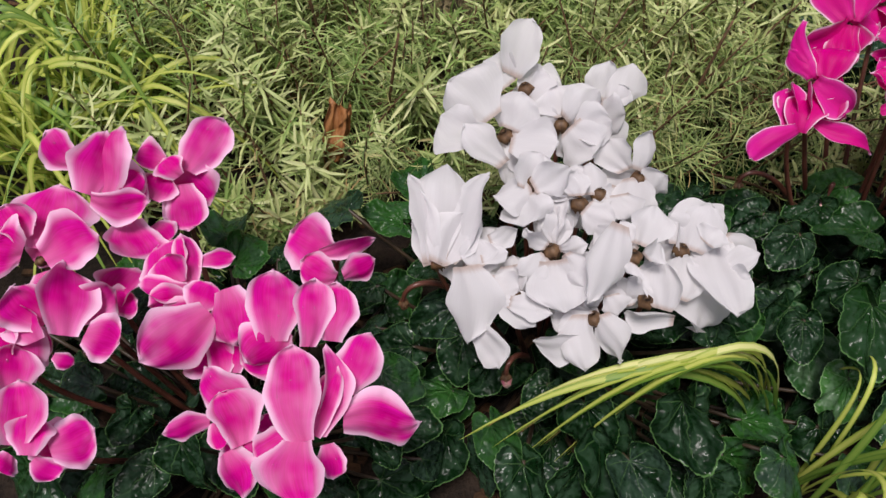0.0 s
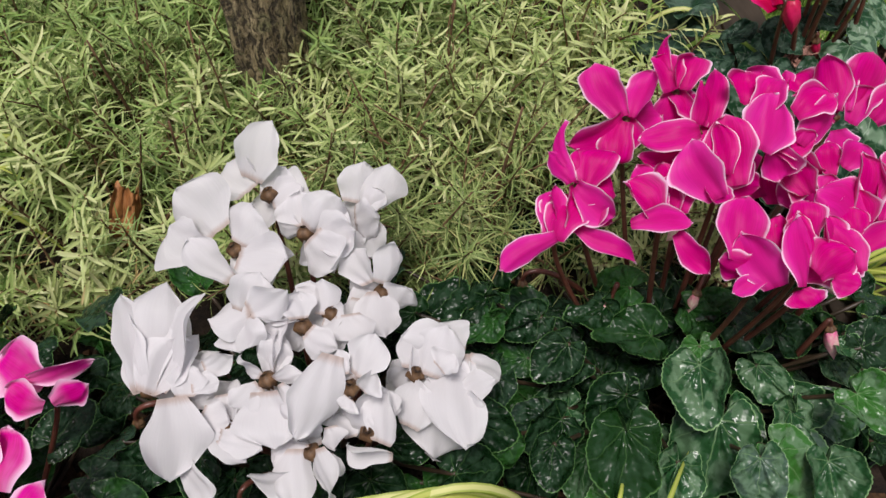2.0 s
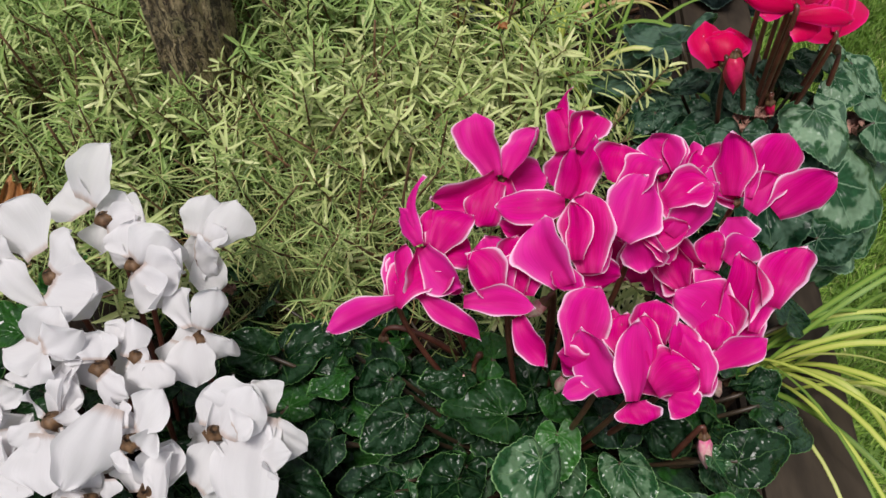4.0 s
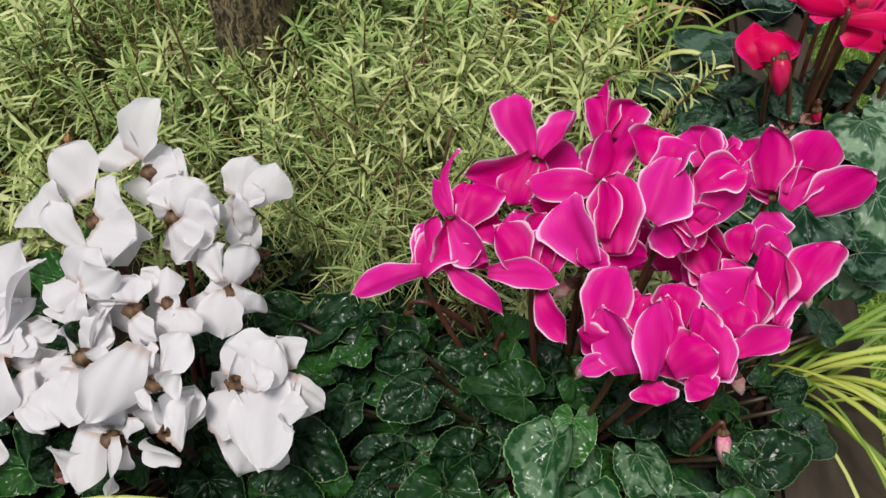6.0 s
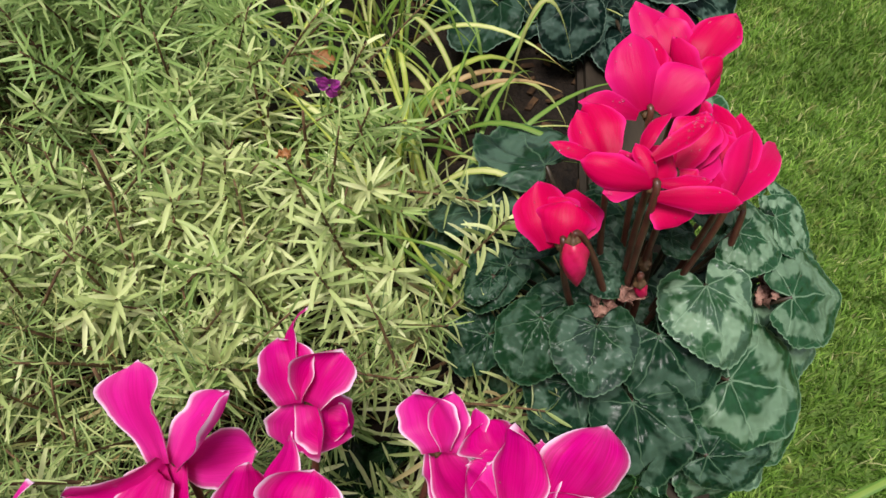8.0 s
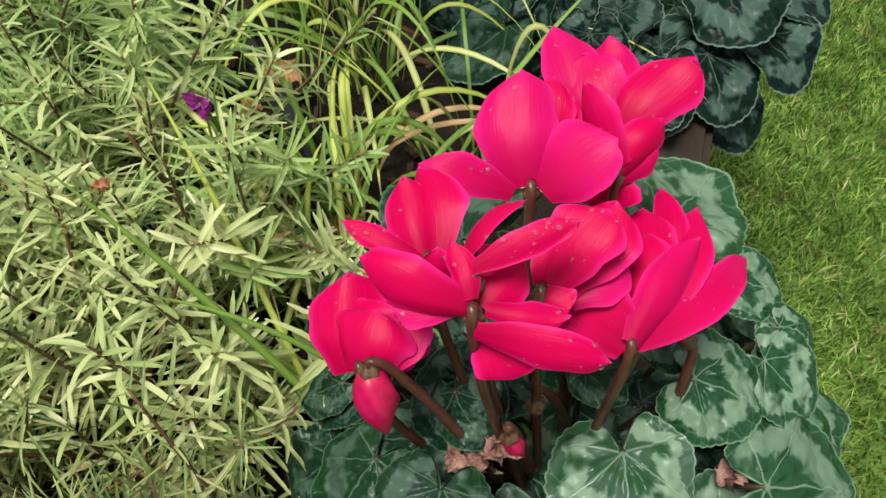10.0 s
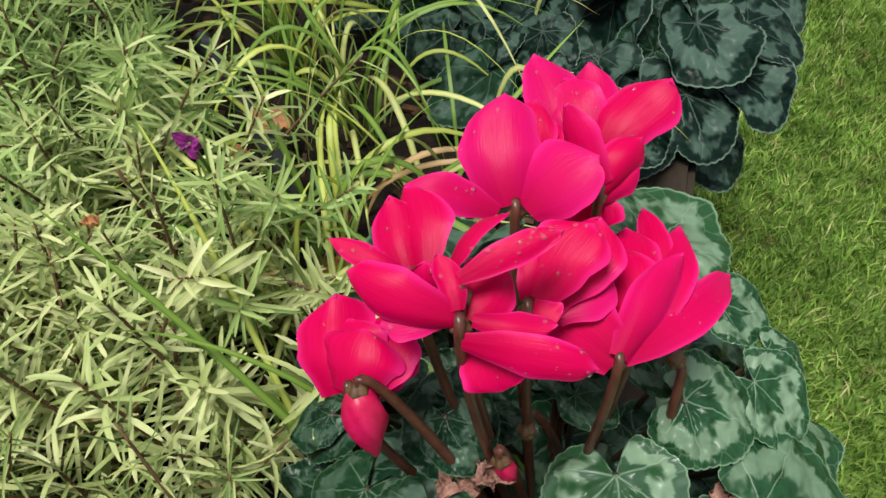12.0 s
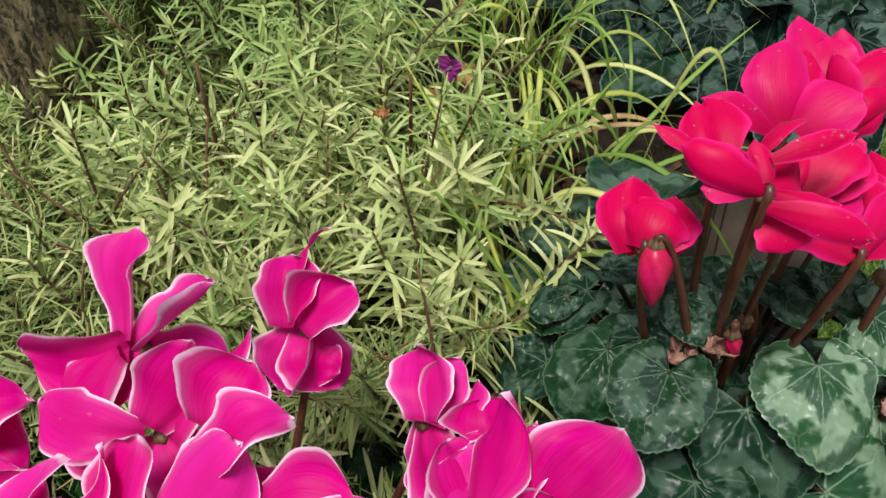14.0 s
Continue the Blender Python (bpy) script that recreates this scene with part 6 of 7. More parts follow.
bloom(cyclamen_red, (0.525, 0.675, 0.587), (0.568, 0.700, 0.420), RED, [
    ((-4, 0, -5), (-21, 25, 10), 25, 22, 0.1, -0.24, 0.1, 2.8, 3),
    ((0, 2, -6), (-11, 22, 6), 27, -6, 0.08, -0.2, 0.05, 3, 3),
    ((0, -2, 1), (1, 17, 12), 28, 0, 0.1, -0.22, 0.1, 2.2, 4),
    ((4, 2, -3), (5, 29, 7), 22, -20, 0.1, -0.22, -0.1, 2.4, 4),
    ((3, 5, -6), (14, 24, -4), 16, -20, 0.06, -0.2, 0, 2.8, 2),
])
leaf_at(cyclamen_red, (0.619, 0.692, 0.520), (0.38, -0.88, -0.28), (0.14, -0.24, 0.96), 0.031, 1.05, LEAF_SILVER)
leaf_at(cyclamen_red, (0.642, 0.744, 0.522), (0.95, 0.09, -0.30), (0.32, -0.27, 0.91), 0.023, 1.15, LEAF_SILVER)
leaf_at(cyclamen_red, (0.667, 0.766, 0.508), (0.82, -0.29, -0.49), (0.48, -0.13, 0.87), 0.022, 1.1, LEAF_SILVER)
leaf_at(cyclamen_red, (0.683, 0.724, 0.498), (0.84, 0.42, -0.36), (0.47, -0.21, 0.86), 0.033, 1.05, LEAF_SILVER)
leaf_at(cyclamen_red, (0.648, 0.814, 0.500), (0.88, 0.30, -0.37), (0.41, -0.09, 0.91), 0.019, 1.1, LEAF_SILVER)
leaf_at(cyclamen_red, (0.607, 0.825, 0.525), (0.22, 0.90, -0.37), (0.23, 0.32, 0.92), 0.038, 1, LEAF_SILVER)
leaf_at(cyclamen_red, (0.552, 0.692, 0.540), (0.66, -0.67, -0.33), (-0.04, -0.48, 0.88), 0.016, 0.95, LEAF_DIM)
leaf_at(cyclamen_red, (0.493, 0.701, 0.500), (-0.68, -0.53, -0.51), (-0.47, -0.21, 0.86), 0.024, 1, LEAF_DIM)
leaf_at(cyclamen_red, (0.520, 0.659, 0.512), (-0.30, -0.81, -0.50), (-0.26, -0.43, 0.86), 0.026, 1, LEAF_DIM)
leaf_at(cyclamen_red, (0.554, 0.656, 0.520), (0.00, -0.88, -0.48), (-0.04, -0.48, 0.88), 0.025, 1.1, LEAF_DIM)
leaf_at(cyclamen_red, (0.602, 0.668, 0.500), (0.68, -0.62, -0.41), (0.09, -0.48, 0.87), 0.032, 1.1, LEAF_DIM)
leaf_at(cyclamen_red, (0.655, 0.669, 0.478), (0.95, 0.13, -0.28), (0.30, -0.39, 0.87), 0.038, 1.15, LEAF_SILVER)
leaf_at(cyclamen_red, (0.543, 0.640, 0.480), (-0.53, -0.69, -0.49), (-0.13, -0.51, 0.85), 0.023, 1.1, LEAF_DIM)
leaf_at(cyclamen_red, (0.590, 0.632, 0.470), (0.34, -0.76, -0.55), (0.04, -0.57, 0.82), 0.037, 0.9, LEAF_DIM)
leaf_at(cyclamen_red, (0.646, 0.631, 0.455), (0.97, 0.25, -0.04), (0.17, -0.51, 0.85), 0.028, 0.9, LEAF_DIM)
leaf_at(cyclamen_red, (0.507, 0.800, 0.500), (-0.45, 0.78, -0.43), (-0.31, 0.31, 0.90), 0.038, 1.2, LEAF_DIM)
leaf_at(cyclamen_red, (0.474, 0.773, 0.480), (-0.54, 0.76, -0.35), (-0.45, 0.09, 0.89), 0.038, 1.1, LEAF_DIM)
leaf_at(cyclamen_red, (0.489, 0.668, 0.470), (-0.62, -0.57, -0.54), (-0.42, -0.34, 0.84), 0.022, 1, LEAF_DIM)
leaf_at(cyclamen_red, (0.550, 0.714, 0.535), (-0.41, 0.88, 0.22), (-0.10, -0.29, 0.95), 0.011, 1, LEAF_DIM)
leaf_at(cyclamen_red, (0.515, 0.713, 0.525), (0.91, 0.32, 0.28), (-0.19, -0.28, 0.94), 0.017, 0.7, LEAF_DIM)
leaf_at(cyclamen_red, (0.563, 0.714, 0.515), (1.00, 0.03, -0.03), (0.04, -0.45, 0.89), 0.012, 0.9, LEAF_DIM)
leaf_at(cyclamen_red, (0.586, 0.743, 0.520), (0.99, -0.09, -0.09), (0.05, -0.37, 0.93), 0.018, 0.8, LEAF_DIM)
leaf_at(cyclamen_red, (0.614, 0.759, 0.520), (0.88, -0.35, -0.32), (0.18, -0.37, 0.91), 0.017, 0.8, LEAF_SILVER)
leaf_at(cyclamen_red, (0.672, 0.796, 0.492), (0.81, -0.34, -0.47), (0.44, -0.18, 0.88), 0.017, 1.1, LEAF_SILVER)
leaf_at(cyclamen_red, (0.596, 0.726, 0.530), (0.93, -0.34, -0.16), (0.10, -0.20, 0.98), 0.013, 0.9, LEAF_DIM)
leaf_at(cyclamen_red, (0.675, 0.707, 0.470), (0.90, 0.13, -0.41), (0.43, -0.26, 0.86), 0.033, 1, LEAF_SILVER)
leaf_at(cyclamen_red, (0.487, 0.693, 0.505), (-0.74, -0.54, -0.40), (-0.37, -0.18, 0.91), 0.015, 0.9, LEAF_DIM)
leaf_at(cyclamen_red, (0.682, 0.746, 0.490), (0.90, 0.18, -0.39), (0.43, -0.30, 0.85), 0.025, 1.1, LEAF_SILVER)
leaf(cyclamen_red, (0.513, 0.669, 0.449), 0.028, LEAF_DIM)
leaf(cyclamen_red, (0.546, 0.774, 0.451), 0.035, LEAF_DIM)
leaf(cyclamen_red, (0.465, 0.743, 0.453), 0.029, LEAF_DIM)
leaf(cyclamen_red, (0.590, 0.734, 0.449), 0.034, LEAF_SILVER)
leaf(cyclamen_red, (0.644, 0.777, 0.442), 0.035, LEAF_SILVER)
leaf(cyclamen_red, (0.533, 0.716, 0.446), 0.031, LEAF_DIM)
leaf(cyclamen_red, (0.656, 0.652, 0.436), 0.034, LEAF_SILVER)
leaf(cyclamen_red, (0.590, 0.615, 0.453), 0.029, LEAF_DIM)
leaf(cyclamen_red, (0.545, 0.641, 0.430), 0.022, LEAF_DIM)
leaf(cyclamen_red, (0.616, 0.641, 0.436), 0.021, LEAF_SILVER)
leaf(cyclamen_red, (0.692, 0.770, 0.442), 0.024, LEAF_SILVER)
leaf(cyclamen_red, (0.653, 0.684, 0.435), 0.039, LEAF_SILVER)
leaf(cyclamen_red, (0.616, 0.709, 0.431), 0.036, LEAF_SILVER)
leaf(cyclamen_red, (0.650, 0.638, 0.428), 0.035, LEAF_SILVER)
leaf(cyclamen_red, (0.586, 0.598, 0.442), 0.027, LEAF_SILVER)
leaf(cyclamen_red, (0.602, 0.663, 0.433), 0.030, LEAF_SILVER)
leaf(cyclamen_red, (0.705, 0.769, 0.426), 0.031, LEAF_SILVER)
leaf(cyclamen_red, (0.624, 0.654, 0.423), 0.031, LEAF_SILVER)
leaf(cyclamen_red, (0.675, 0.660, 0.440), 0.029, LEAF_SILVER)
leaf(cyclamen_red, (0.694, 0.801, 0.429), 0.036, LEAF_SILVER)
leaf(cyclamen_red, (0.673, 0.825, 0.438), 0.031, LEAF_SILVER)
leaf(cyclamen_red, (0.666, 0.815, 0.426), 0.031, LEAF_SILVER)
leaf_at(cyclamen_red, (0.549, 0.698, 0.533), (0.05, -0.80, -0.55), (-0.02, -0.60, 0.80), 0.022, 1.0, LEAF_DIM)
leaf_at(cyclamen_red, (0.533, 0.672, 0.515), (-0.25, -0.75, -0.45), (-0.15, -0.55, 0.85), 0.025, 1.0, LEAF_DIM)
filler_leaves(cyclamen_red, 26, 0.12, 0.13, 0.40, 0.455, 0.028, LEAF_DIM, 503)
cyclamen_back = thing("cyclamen", (0.535, 1.215, 0.36), "cyclamen with dark blue-green marbled leaves and no open flowers", "cyclamen", "cyclamen plants")
leaf(cyclamen_back, (0.590, 1.137, 0.404), 0.043, LEAF_BLUE)
leaf(cyclamen_back, (0.515, 1.141, 0.418), 0.050, LEAF_BLUE)
leaf(cyclamen_back, (0.447, 1.119, 0.430), 0.041, LEAF_BLUE)
leaf(cyclamen_back, (0.577, 1.063, 0.403), 0.039, LEAF_BLUE)
leaf(cyclamen_back, (0.617, 1.119, 0.429), 0.027, LEAF_BLUE)
leaf(cyclamen_back, (0.644, 1.183, 0.435), 0.037, LEAF_BLUE)
leaf(cyclamen_back, (0.528, 1.054, 0.430), 0.038, LEAF_BLUE)
leaf(cyclamen_back, (0.445, 1.012, 0.431), 0.038, LEAF_BLUE)
leaf(cyclamen_back, (0.374, 1.095, 0.396), 0.032, LEAF_BLUE)
leaf(cyclamen_back, (0.417, 1.153, 0.432), 0.032, LEAF_BLUE)
leaf(cyclamen_back, (0.568, 1.215, 0.398), 0.043, LEAF_BLUE)
leaf(cyclamen_back, (0.477, 1.200, 0.407), 0.033, LEAF_BLUE)
leaf(cyclamen_back, (0.482, 1.060, 0.407), 0.039, LEAF_BLUE)
leaf(cyclamen_back, (0.557, 1.092, 0.418), 0.033, LEAF_BLUE)
leaf(cyclamen_back, (0.623, 1.266, 0.414), 0.044, LEAF_BLUE)
leaf(cyclamen_back, (0.411, 1.059, 0.429), 0.030, LEAF_BLUE)
leaf(cyclamen_back, (0.510, 1.270, 0.396), 0.052, LEAF_BLUE)
leaf(cyclamen_back, (0.422, 1.252, 0.398), 0.046, LEAF_BLUE)
leaf(cyclamen_back, (0.556, 1.024, 0.422), 0.039, LEAF_BLUE)
leaf(cyclamen_back, (0.572, 1.036, 0.421), 0.037, LEAF_BLUE)
leaf(cyclamen_back, (0.536, 1.016, 0.420), 0.033, LEAF_BLUE)
leaf(cyclamen_back, (0.519, 1.003, 0.445), 0.033, LEAF_BLUE)
leaf(cyclamen_back, (0.571, 0.985, 0.442), 0.025, LEAF_BLUE)
leaf(cyclamen_back, (0.316, 1.110, 0.420), 0.037, LEAF_BLUE)
leaf(cyclamen_back, (0.366, 1.091, 0.432), 0.037, LEAF_BLUE)
leaf(cyclamen_back, (0.397, 1.118, 0.427), 0.041, LEAF_BLUE)
leaf(cyclamen_back, (0.440, 1.107, 0.427), 0.041, LEAF_BLUE)
leaf(cyclamen_back, (0.434, 1.064, 0.428), 0.035, LEAF_BLUE)
leaf(cyclamen_back, (0.480, 1.060, 0.436), 0.035, LEAF_BLUE)
leaf(cyclamen_back, (0.400, 1.051, 0.434), 0.031, LEAF_BLUE)
leaf(cyclamen_back, (0.439, 1.147, 0.428), 0.041, LEAF_BLUE)
leaf_at(cyclamen_back, (0.605, 1.035, 0.425), (0.50, -0.70, -0.40), (0.35, -0.45, 1.00), 0.036, 1.05, LEAF_BLUE)
leaf_at(cyclamen_back, (0.640, 1.075, 0.425), (0.80, -0.40, -0.40), (0.50, -0.30, 1.00), 0.034, 1.1, LEAF_BLUE)
leaf_at(cyclamen_back, (0.570, 1.010, 0.420), (0.10, -0.90, -0.40), (0.10, -0.60, 1.00), 0.036, 1, LEAF_BLUE)
leaf_at(cyclamen_back, (0.640, 1.125, 0.440), (0.90, 0.00, -0.40), (0.50, -0.10, 1.00), 0.036, 1, LEAF_BLUE)
leaf_at(cyclamen_back, (0.600, 1.080, 0.455), (0.50, -0.60, -0.30), (0.30, -0.40, 1.00), 0.038, 1.1, LEAF_BLUE)
leaf_at(cyclamen_back, (0.625, 1.045, 0.390), (0.60, -0.60, -0.60), (0.70, -0.60, 1.00), 0.034, 1, LEAF_BLUE)
filler_leaves(cyclamen_back, 26, 0.11, 0.12, 0.38, 0.47, 0.044, LEAF_BLUE, 504)
bud(cyclamen_mid, (0.314, 0.460, 0.500), (0.364, 0.468, 0.475), BUD_PALE, 0.017, 0.0036, (0.218, -0.451, -0.865))
bud(cyclamen_mid, (0.376, 0.446, 0.500), (0.384, 0.459, 0.485), BUD_PALE, 0.015, 0.0036, (-0.487, -0.760, -0.430))
bud(cyclamen_mid, (0.438, 0.450, 0.505), (0.449, 0.469, 0.490), BUD_PALE, 0.015, 0.0036, (-0.360, -0.701, -0.615))
bud(cyclamen_mid, (0.528, 0.455, 0.520), (0.516, 0.446, 0.470), BUD_PALE, 0.016, 0.0042, (0.474, -0.389, -0.790))
bud(cyclamen_mid, (0.526, 0.422, 0.505), (0.513, 0.420, 0.460), BUD_TIP, 0.024, 0.0045, (0.260, -0.554, -0.791))
bud(cyclamen_mid, (0.564, 0.516, 0.540), (0.563, 0.521, 0.480), BUD_PALE, 0.014, 0.0036, (0.332, -0.413, -0.848))
bud(cyclamen_mid, (0.417, 0.470, 0.560), (0.428, 0.489, 0.480), BUD_PALE, 0.015, 0.0042, (-0.573, -0.461, -0.678))
bud(cyclamen_white, (0.131, 0.301, 0.485), (0.150, 0.334, 0.450), BUD_PALE, 0.012, 0.0036, (0.141, -0.224, -0.964))
bud(cyclamen_white, (0.061, 0.346, 0.505), (0.096, 0.360, 0.500), CALYX, 0.008, 0.003, (0.110, -0.038, -0.993))
bud(cyclamen_red, (0.530, 0.673, 0.593), (0.568, 0.690, 0.480), RED_BUD, 0.030, 0.0068, (0.225, -0.293, -0.929))
bud(cyclamen_red, (0.573, 0.688, 0.540), (0.580, 0.697, 0.480), RED_BUD, 0.018, 0.0036, (0.313, 0.014, -0.950))
bud(cyclamen_red, (0.548, 0.705, 0.520), (0.554, 0.719, 0.470), CALYX, 0.008, 0.003, (-0.085, -0.140, -0.986))
bud(cyclamen_red, (0.577, 0.708, 0.530), (0.588, 0.728, 0.470), CALYX, 0.008, 0.003, (0.206, -0.069, -0.976))
bud(cyclamen_red, (0.625, 0.744, 0.550), (0.630, 0.735, 0.500), CALYX, 0.007, 0.0034, (-0.358, -0.071, 0.931))
part("withered_petal", crumple("withered_petal", 0.016, WITHERED, 11), cyclamen_red, Matrix.Translation(Vector((0.662, 0.727, 0.496)) - cyclamen_red.location) @ pose(0, 0, 0, 20, 37, 223), "shrivelled pink-brown petals")
part("withered_petal", crumple("withered_petal", 0.008, WITHERED, 12), cyclamen_red, Matrix.Translation(Vector((0.675, 0.734, 0.496)) - cyclamen_red.location) @ pose(0, 0, 0, 20, 4, 276), "shrivelled pink-brown petals")
part("withered_petal", crumple("withered_petal", 0.012, WITHERED, 13), cyclamen_red, Matrix.Translation(Vector((0.557, 0.679, 0.524)) - cyclamen_red.location) @ pose(0, 0, 0, 20, 11, 329), "shrivelled pink-brown petals")
part("withered_petal", crumple("withered_petal", 0.011, WITHERED, 14), cyclamen_red, Matrix.Translation(Vector((0.570, 0.686, 0.530)) - cyclamen_red.location) @ pose(0, 0, 0, 20, 18, 22), "shrivelled pink-brown petals")
part("withered_petal", crumple("withered_petal", 0.008, WITHERED, 15), cyclamen_white, Matrix.Translation(Vector((0.197, 0.482, 0.500)) - cyclamen_white.location) @ pose(0, 0, 0, 20, 25, 75), "shrivelled pink-brown petals")
part("withered_petal", crumple("withered_petal", 0.01, WITHERED, 16), cyclamen_white, Matrix.Translation(Vector((0.191, 0.470, 0.490)) - cyclamen_white.location) @ pose(0, 0, 0, 20, 32, 128), "shrivelled pink-brown petals")

# ---- rosemary ----
def sprig_meshes(seed, length, slim=1.0, skin=NEEDLE):
    """A leafy rosemary shoot along +Z: a brown stem and opposite pairs of narrow, keeled needles."""
    r = random.Random(seed)
    lean, lean2 = r.uniform(-0.22, 0.22), r.uniform(-0.22, 0.22)
    line = bezier(((0, 0, 0), (0, 0, length * 0.4), (lean * length * 0.5, lean2 * length * 0.5, length * 0.75), (lean * length, lean2 * length, length)), 12)
    stem = tube("sprig", line, (0.0017, 0.0013, 0.0006), WOODY, 5)
    verts, faces, uvs = [], [], []
    z = 0.16
    turn = r.uniform(0, 6.28)
    while z < 1.0:
        idx = z * 12
        i0 = min(int(idx), 11)
        p = line[i0] + (line[i0 + 1] - line[i0]) * (idx - i0)
        tang = line[i0 + 1] - line[i0]
        tang /= np.linalg.norm(tang)
        turn += math.pi / 2 + r.uniform(-0.35, 0.35)
        for side in (0, 1):
            w = turn + math.pi * side + r.uniform(-0.3, 0.3)
            ref = np.array((math.cos(w), math.sin(w), 0.0))
            out = ref - tang * ref.dot(tang)
            out /= np.linalg.norm(out)
            young = max(0.0, (z - 0.8) / 0.2)
            a = r.uniform(0.85, 1.6) - 0.55 * young
            d = tang * math.cos(a) + out * math.sin(a)
            ln = r.uniform(0.020, 0.034) * (1 - 0.45 * young) * (0.72 + 0.28 * slim)
            wd = r.uniform(0.0022, 0.0032) * 0.5 * slim
            curl = r.uniform(-0.2, 0.55) * (1.4 if slim < 0.7 else 1.0)
            sway = r.uniform(-0.2, 0.2) * (2.2 if slim < 0.7 else 1.0)
            cross = np.cross(d, tang)
            cross /= np.linalg.norm(cross) + 1e-9
            nrm = np.cross(cross, d)
            k0 = len(verts)
            for s, ww in ((0.0, 0.55), (0.3, 1.0), (0.6, 1.0), (0.85, 0.8), (1.0, 0.3)):
                c = p + d * ln * s + (cross * sway - nrm * curl) * ln * s * s
                for q in (-1, 0, 1):
                    verts.append(c + cross * wd * ww * q + nrm * (wd * 0.45 * ww if q else 0.0))
                    uvs.append((0.5 + 0.5 * q, s))
            for row in range(4):
                for q in range(2):
                    a0 = k0 + row * 3 + q
                    faces.append((a0, a0 + 1, a0 + 4, a0 + 3))
        z += r.uniform(0.0044, 0.0068) / length
    return stem, mesh_of("needles", verts, faces, skin, uvs)


SPRIGS = [sprig_meshes(300 + i, 0.10 + 0.012 * i) for i in range(9)]
FRESH_SPRIGS = [sprig_meshes(360 + i, 0.10 + 0.012 * i, 0.80, NEEDLE_FRESH) for i in range(9)]
SLIM_SPRIGS = [sprig_meshes(330 + i, 0.10 + 0.012 * i, 0.40, NEEDLE_DRY) for i in range(9)]
rosemary = thing("rosemary_bush", (0.16, 0.70, BED), "dense low rosemary bush with pale green needles, spreading round the tree", "shrub")


def bush_front(x):
    """How far towards the cyclamen the bush reaches."""
    return 0.50 + 0.03 * max(0.0, min(1.0, (x + 0.05) / 0.12)) + 0.012 * math.sin(23 * x) + 0.30 * max(0.0, x - 0.30)


rr = random.Random(21)
step = 0.0215
gy = 0.44
while gy < 1.12:
    gx = -0.40
    while gx < 0.50:
        x, y = gx + rr.uniform(-0.012, 0.012), gy + rr.uniform(-0.012, 0.012)
        gx += step
        front = bush_front(x)
        right = 0.485 - 0.95 * max(0.0, y - 0.66)
        left = -0.19 - 0.5 * max(0.0, y - 0.62)
        if y < front or x > right or x < left or y > 1.08:
            continue
        if (x - 0.089) ** 2 + (y - 0.716) ** 2 < 0.048**2:
            continue
        rim = min(1.0, (y - front) / 0.10)
        side = min(1.0, (right - x) / 0.08)
        tall = 0.135 + 0.035 * noise.noise(Vector((x * 9, y * 9, 0))) - 0.055 * (1 - rim) + (0.05 if y > 0.8 and x < 0.4 else 0.0) - 0.025 * math.exp(-((x - 0.09) / 0.07) ** 2 - ((y - 0.64) / 0.05) ** 2)
        pick = max(0, min(8, int((tall - 0.085 + rr.uniform(-0.02, 0.03)) / 0.012)))
        lean_y = -0.75 * (1 - rim) + rr.uniform(-0.55, 0.35)
        lean_x = 0.5 * (1 - side) + rr.uniform(-0.5, 0.5)
        axis = Vector((lean_x, lean_y, 1)).normalized()
        m = Matrix.Translation((x - 0.16, y - 0.70, soil_height(x, y) - BED - 0.004)) @ axis.to_track_quat("Z", "Y").to_matrix().to_4x4() @ pose(0, 0, 0, 0, 0, rr.uniform(0, 360))
        dry = math.exp(-((x - 0.26) / 0.21) ** 2 - ((y - 0.55) / 0.09) ** 2)
        slim = rr.random() < 0.10 + 0.9 * dry
        fresh = rr.random() < max(0.0, min(0.92, (y - 0.74) / 0.12)) * (1.0 if x < 0.30 else 0.5) + 0.08 + 0.5 * max(0.0, min(1.0, (0.26 - x) / 0.14))
        stem, needles = (SLIM_SPRIGS if slim else FRESH_SPRIGS if fresh else SPRIGS)[pick]
        s = part("sprig", stem, rosemary, m)
        tagged(part("needles", needles, s), kind="stuff")
        if slim:
            axis = Vector((rr.uniform(-0.9, 0.9), rr.uniform(-0.9, 0.5), 1)).normalized()
            turned = Matrix.Translation(m.translation) @ axis.to_track_quat("Z", "Y").to_matrix().to_4x4() @ pose(0, 0, 0, 0, 0, rr.uniform(0, 360))
            stem, needles = SLIM_SPRIGS[rr.randrange(max(1, pick), 9)]
            s = part("sprig", stem, rosemary, turned)
            tagged(part("needles", needles, s), kind="stuff")
    gy += step
# bare brown twigs that stand out of the bush
for i in range(7):
    x, y = rr.uniform(-0.12, 0.36), rr.uniform(0.57, 0.80)
    top = Vector((x - 0.16 + rr.uniform(-0.03, 0.03), y - 0.70 + rr.uniform(-0.04, 0.02), rr.uniform(0.15, 0.20)))
    foot = Vector((x - 0.16, y - 0.70, 0.0))
    part("twig", tube("twig", bezier((foot, foot.lerp(top, 0.5) + Vector((rr.uniform(-0.012, 0.012), 0, 0)), top), 8), (0.0022, 0.0017, 0.0009), WOODY, 6), rosemary)

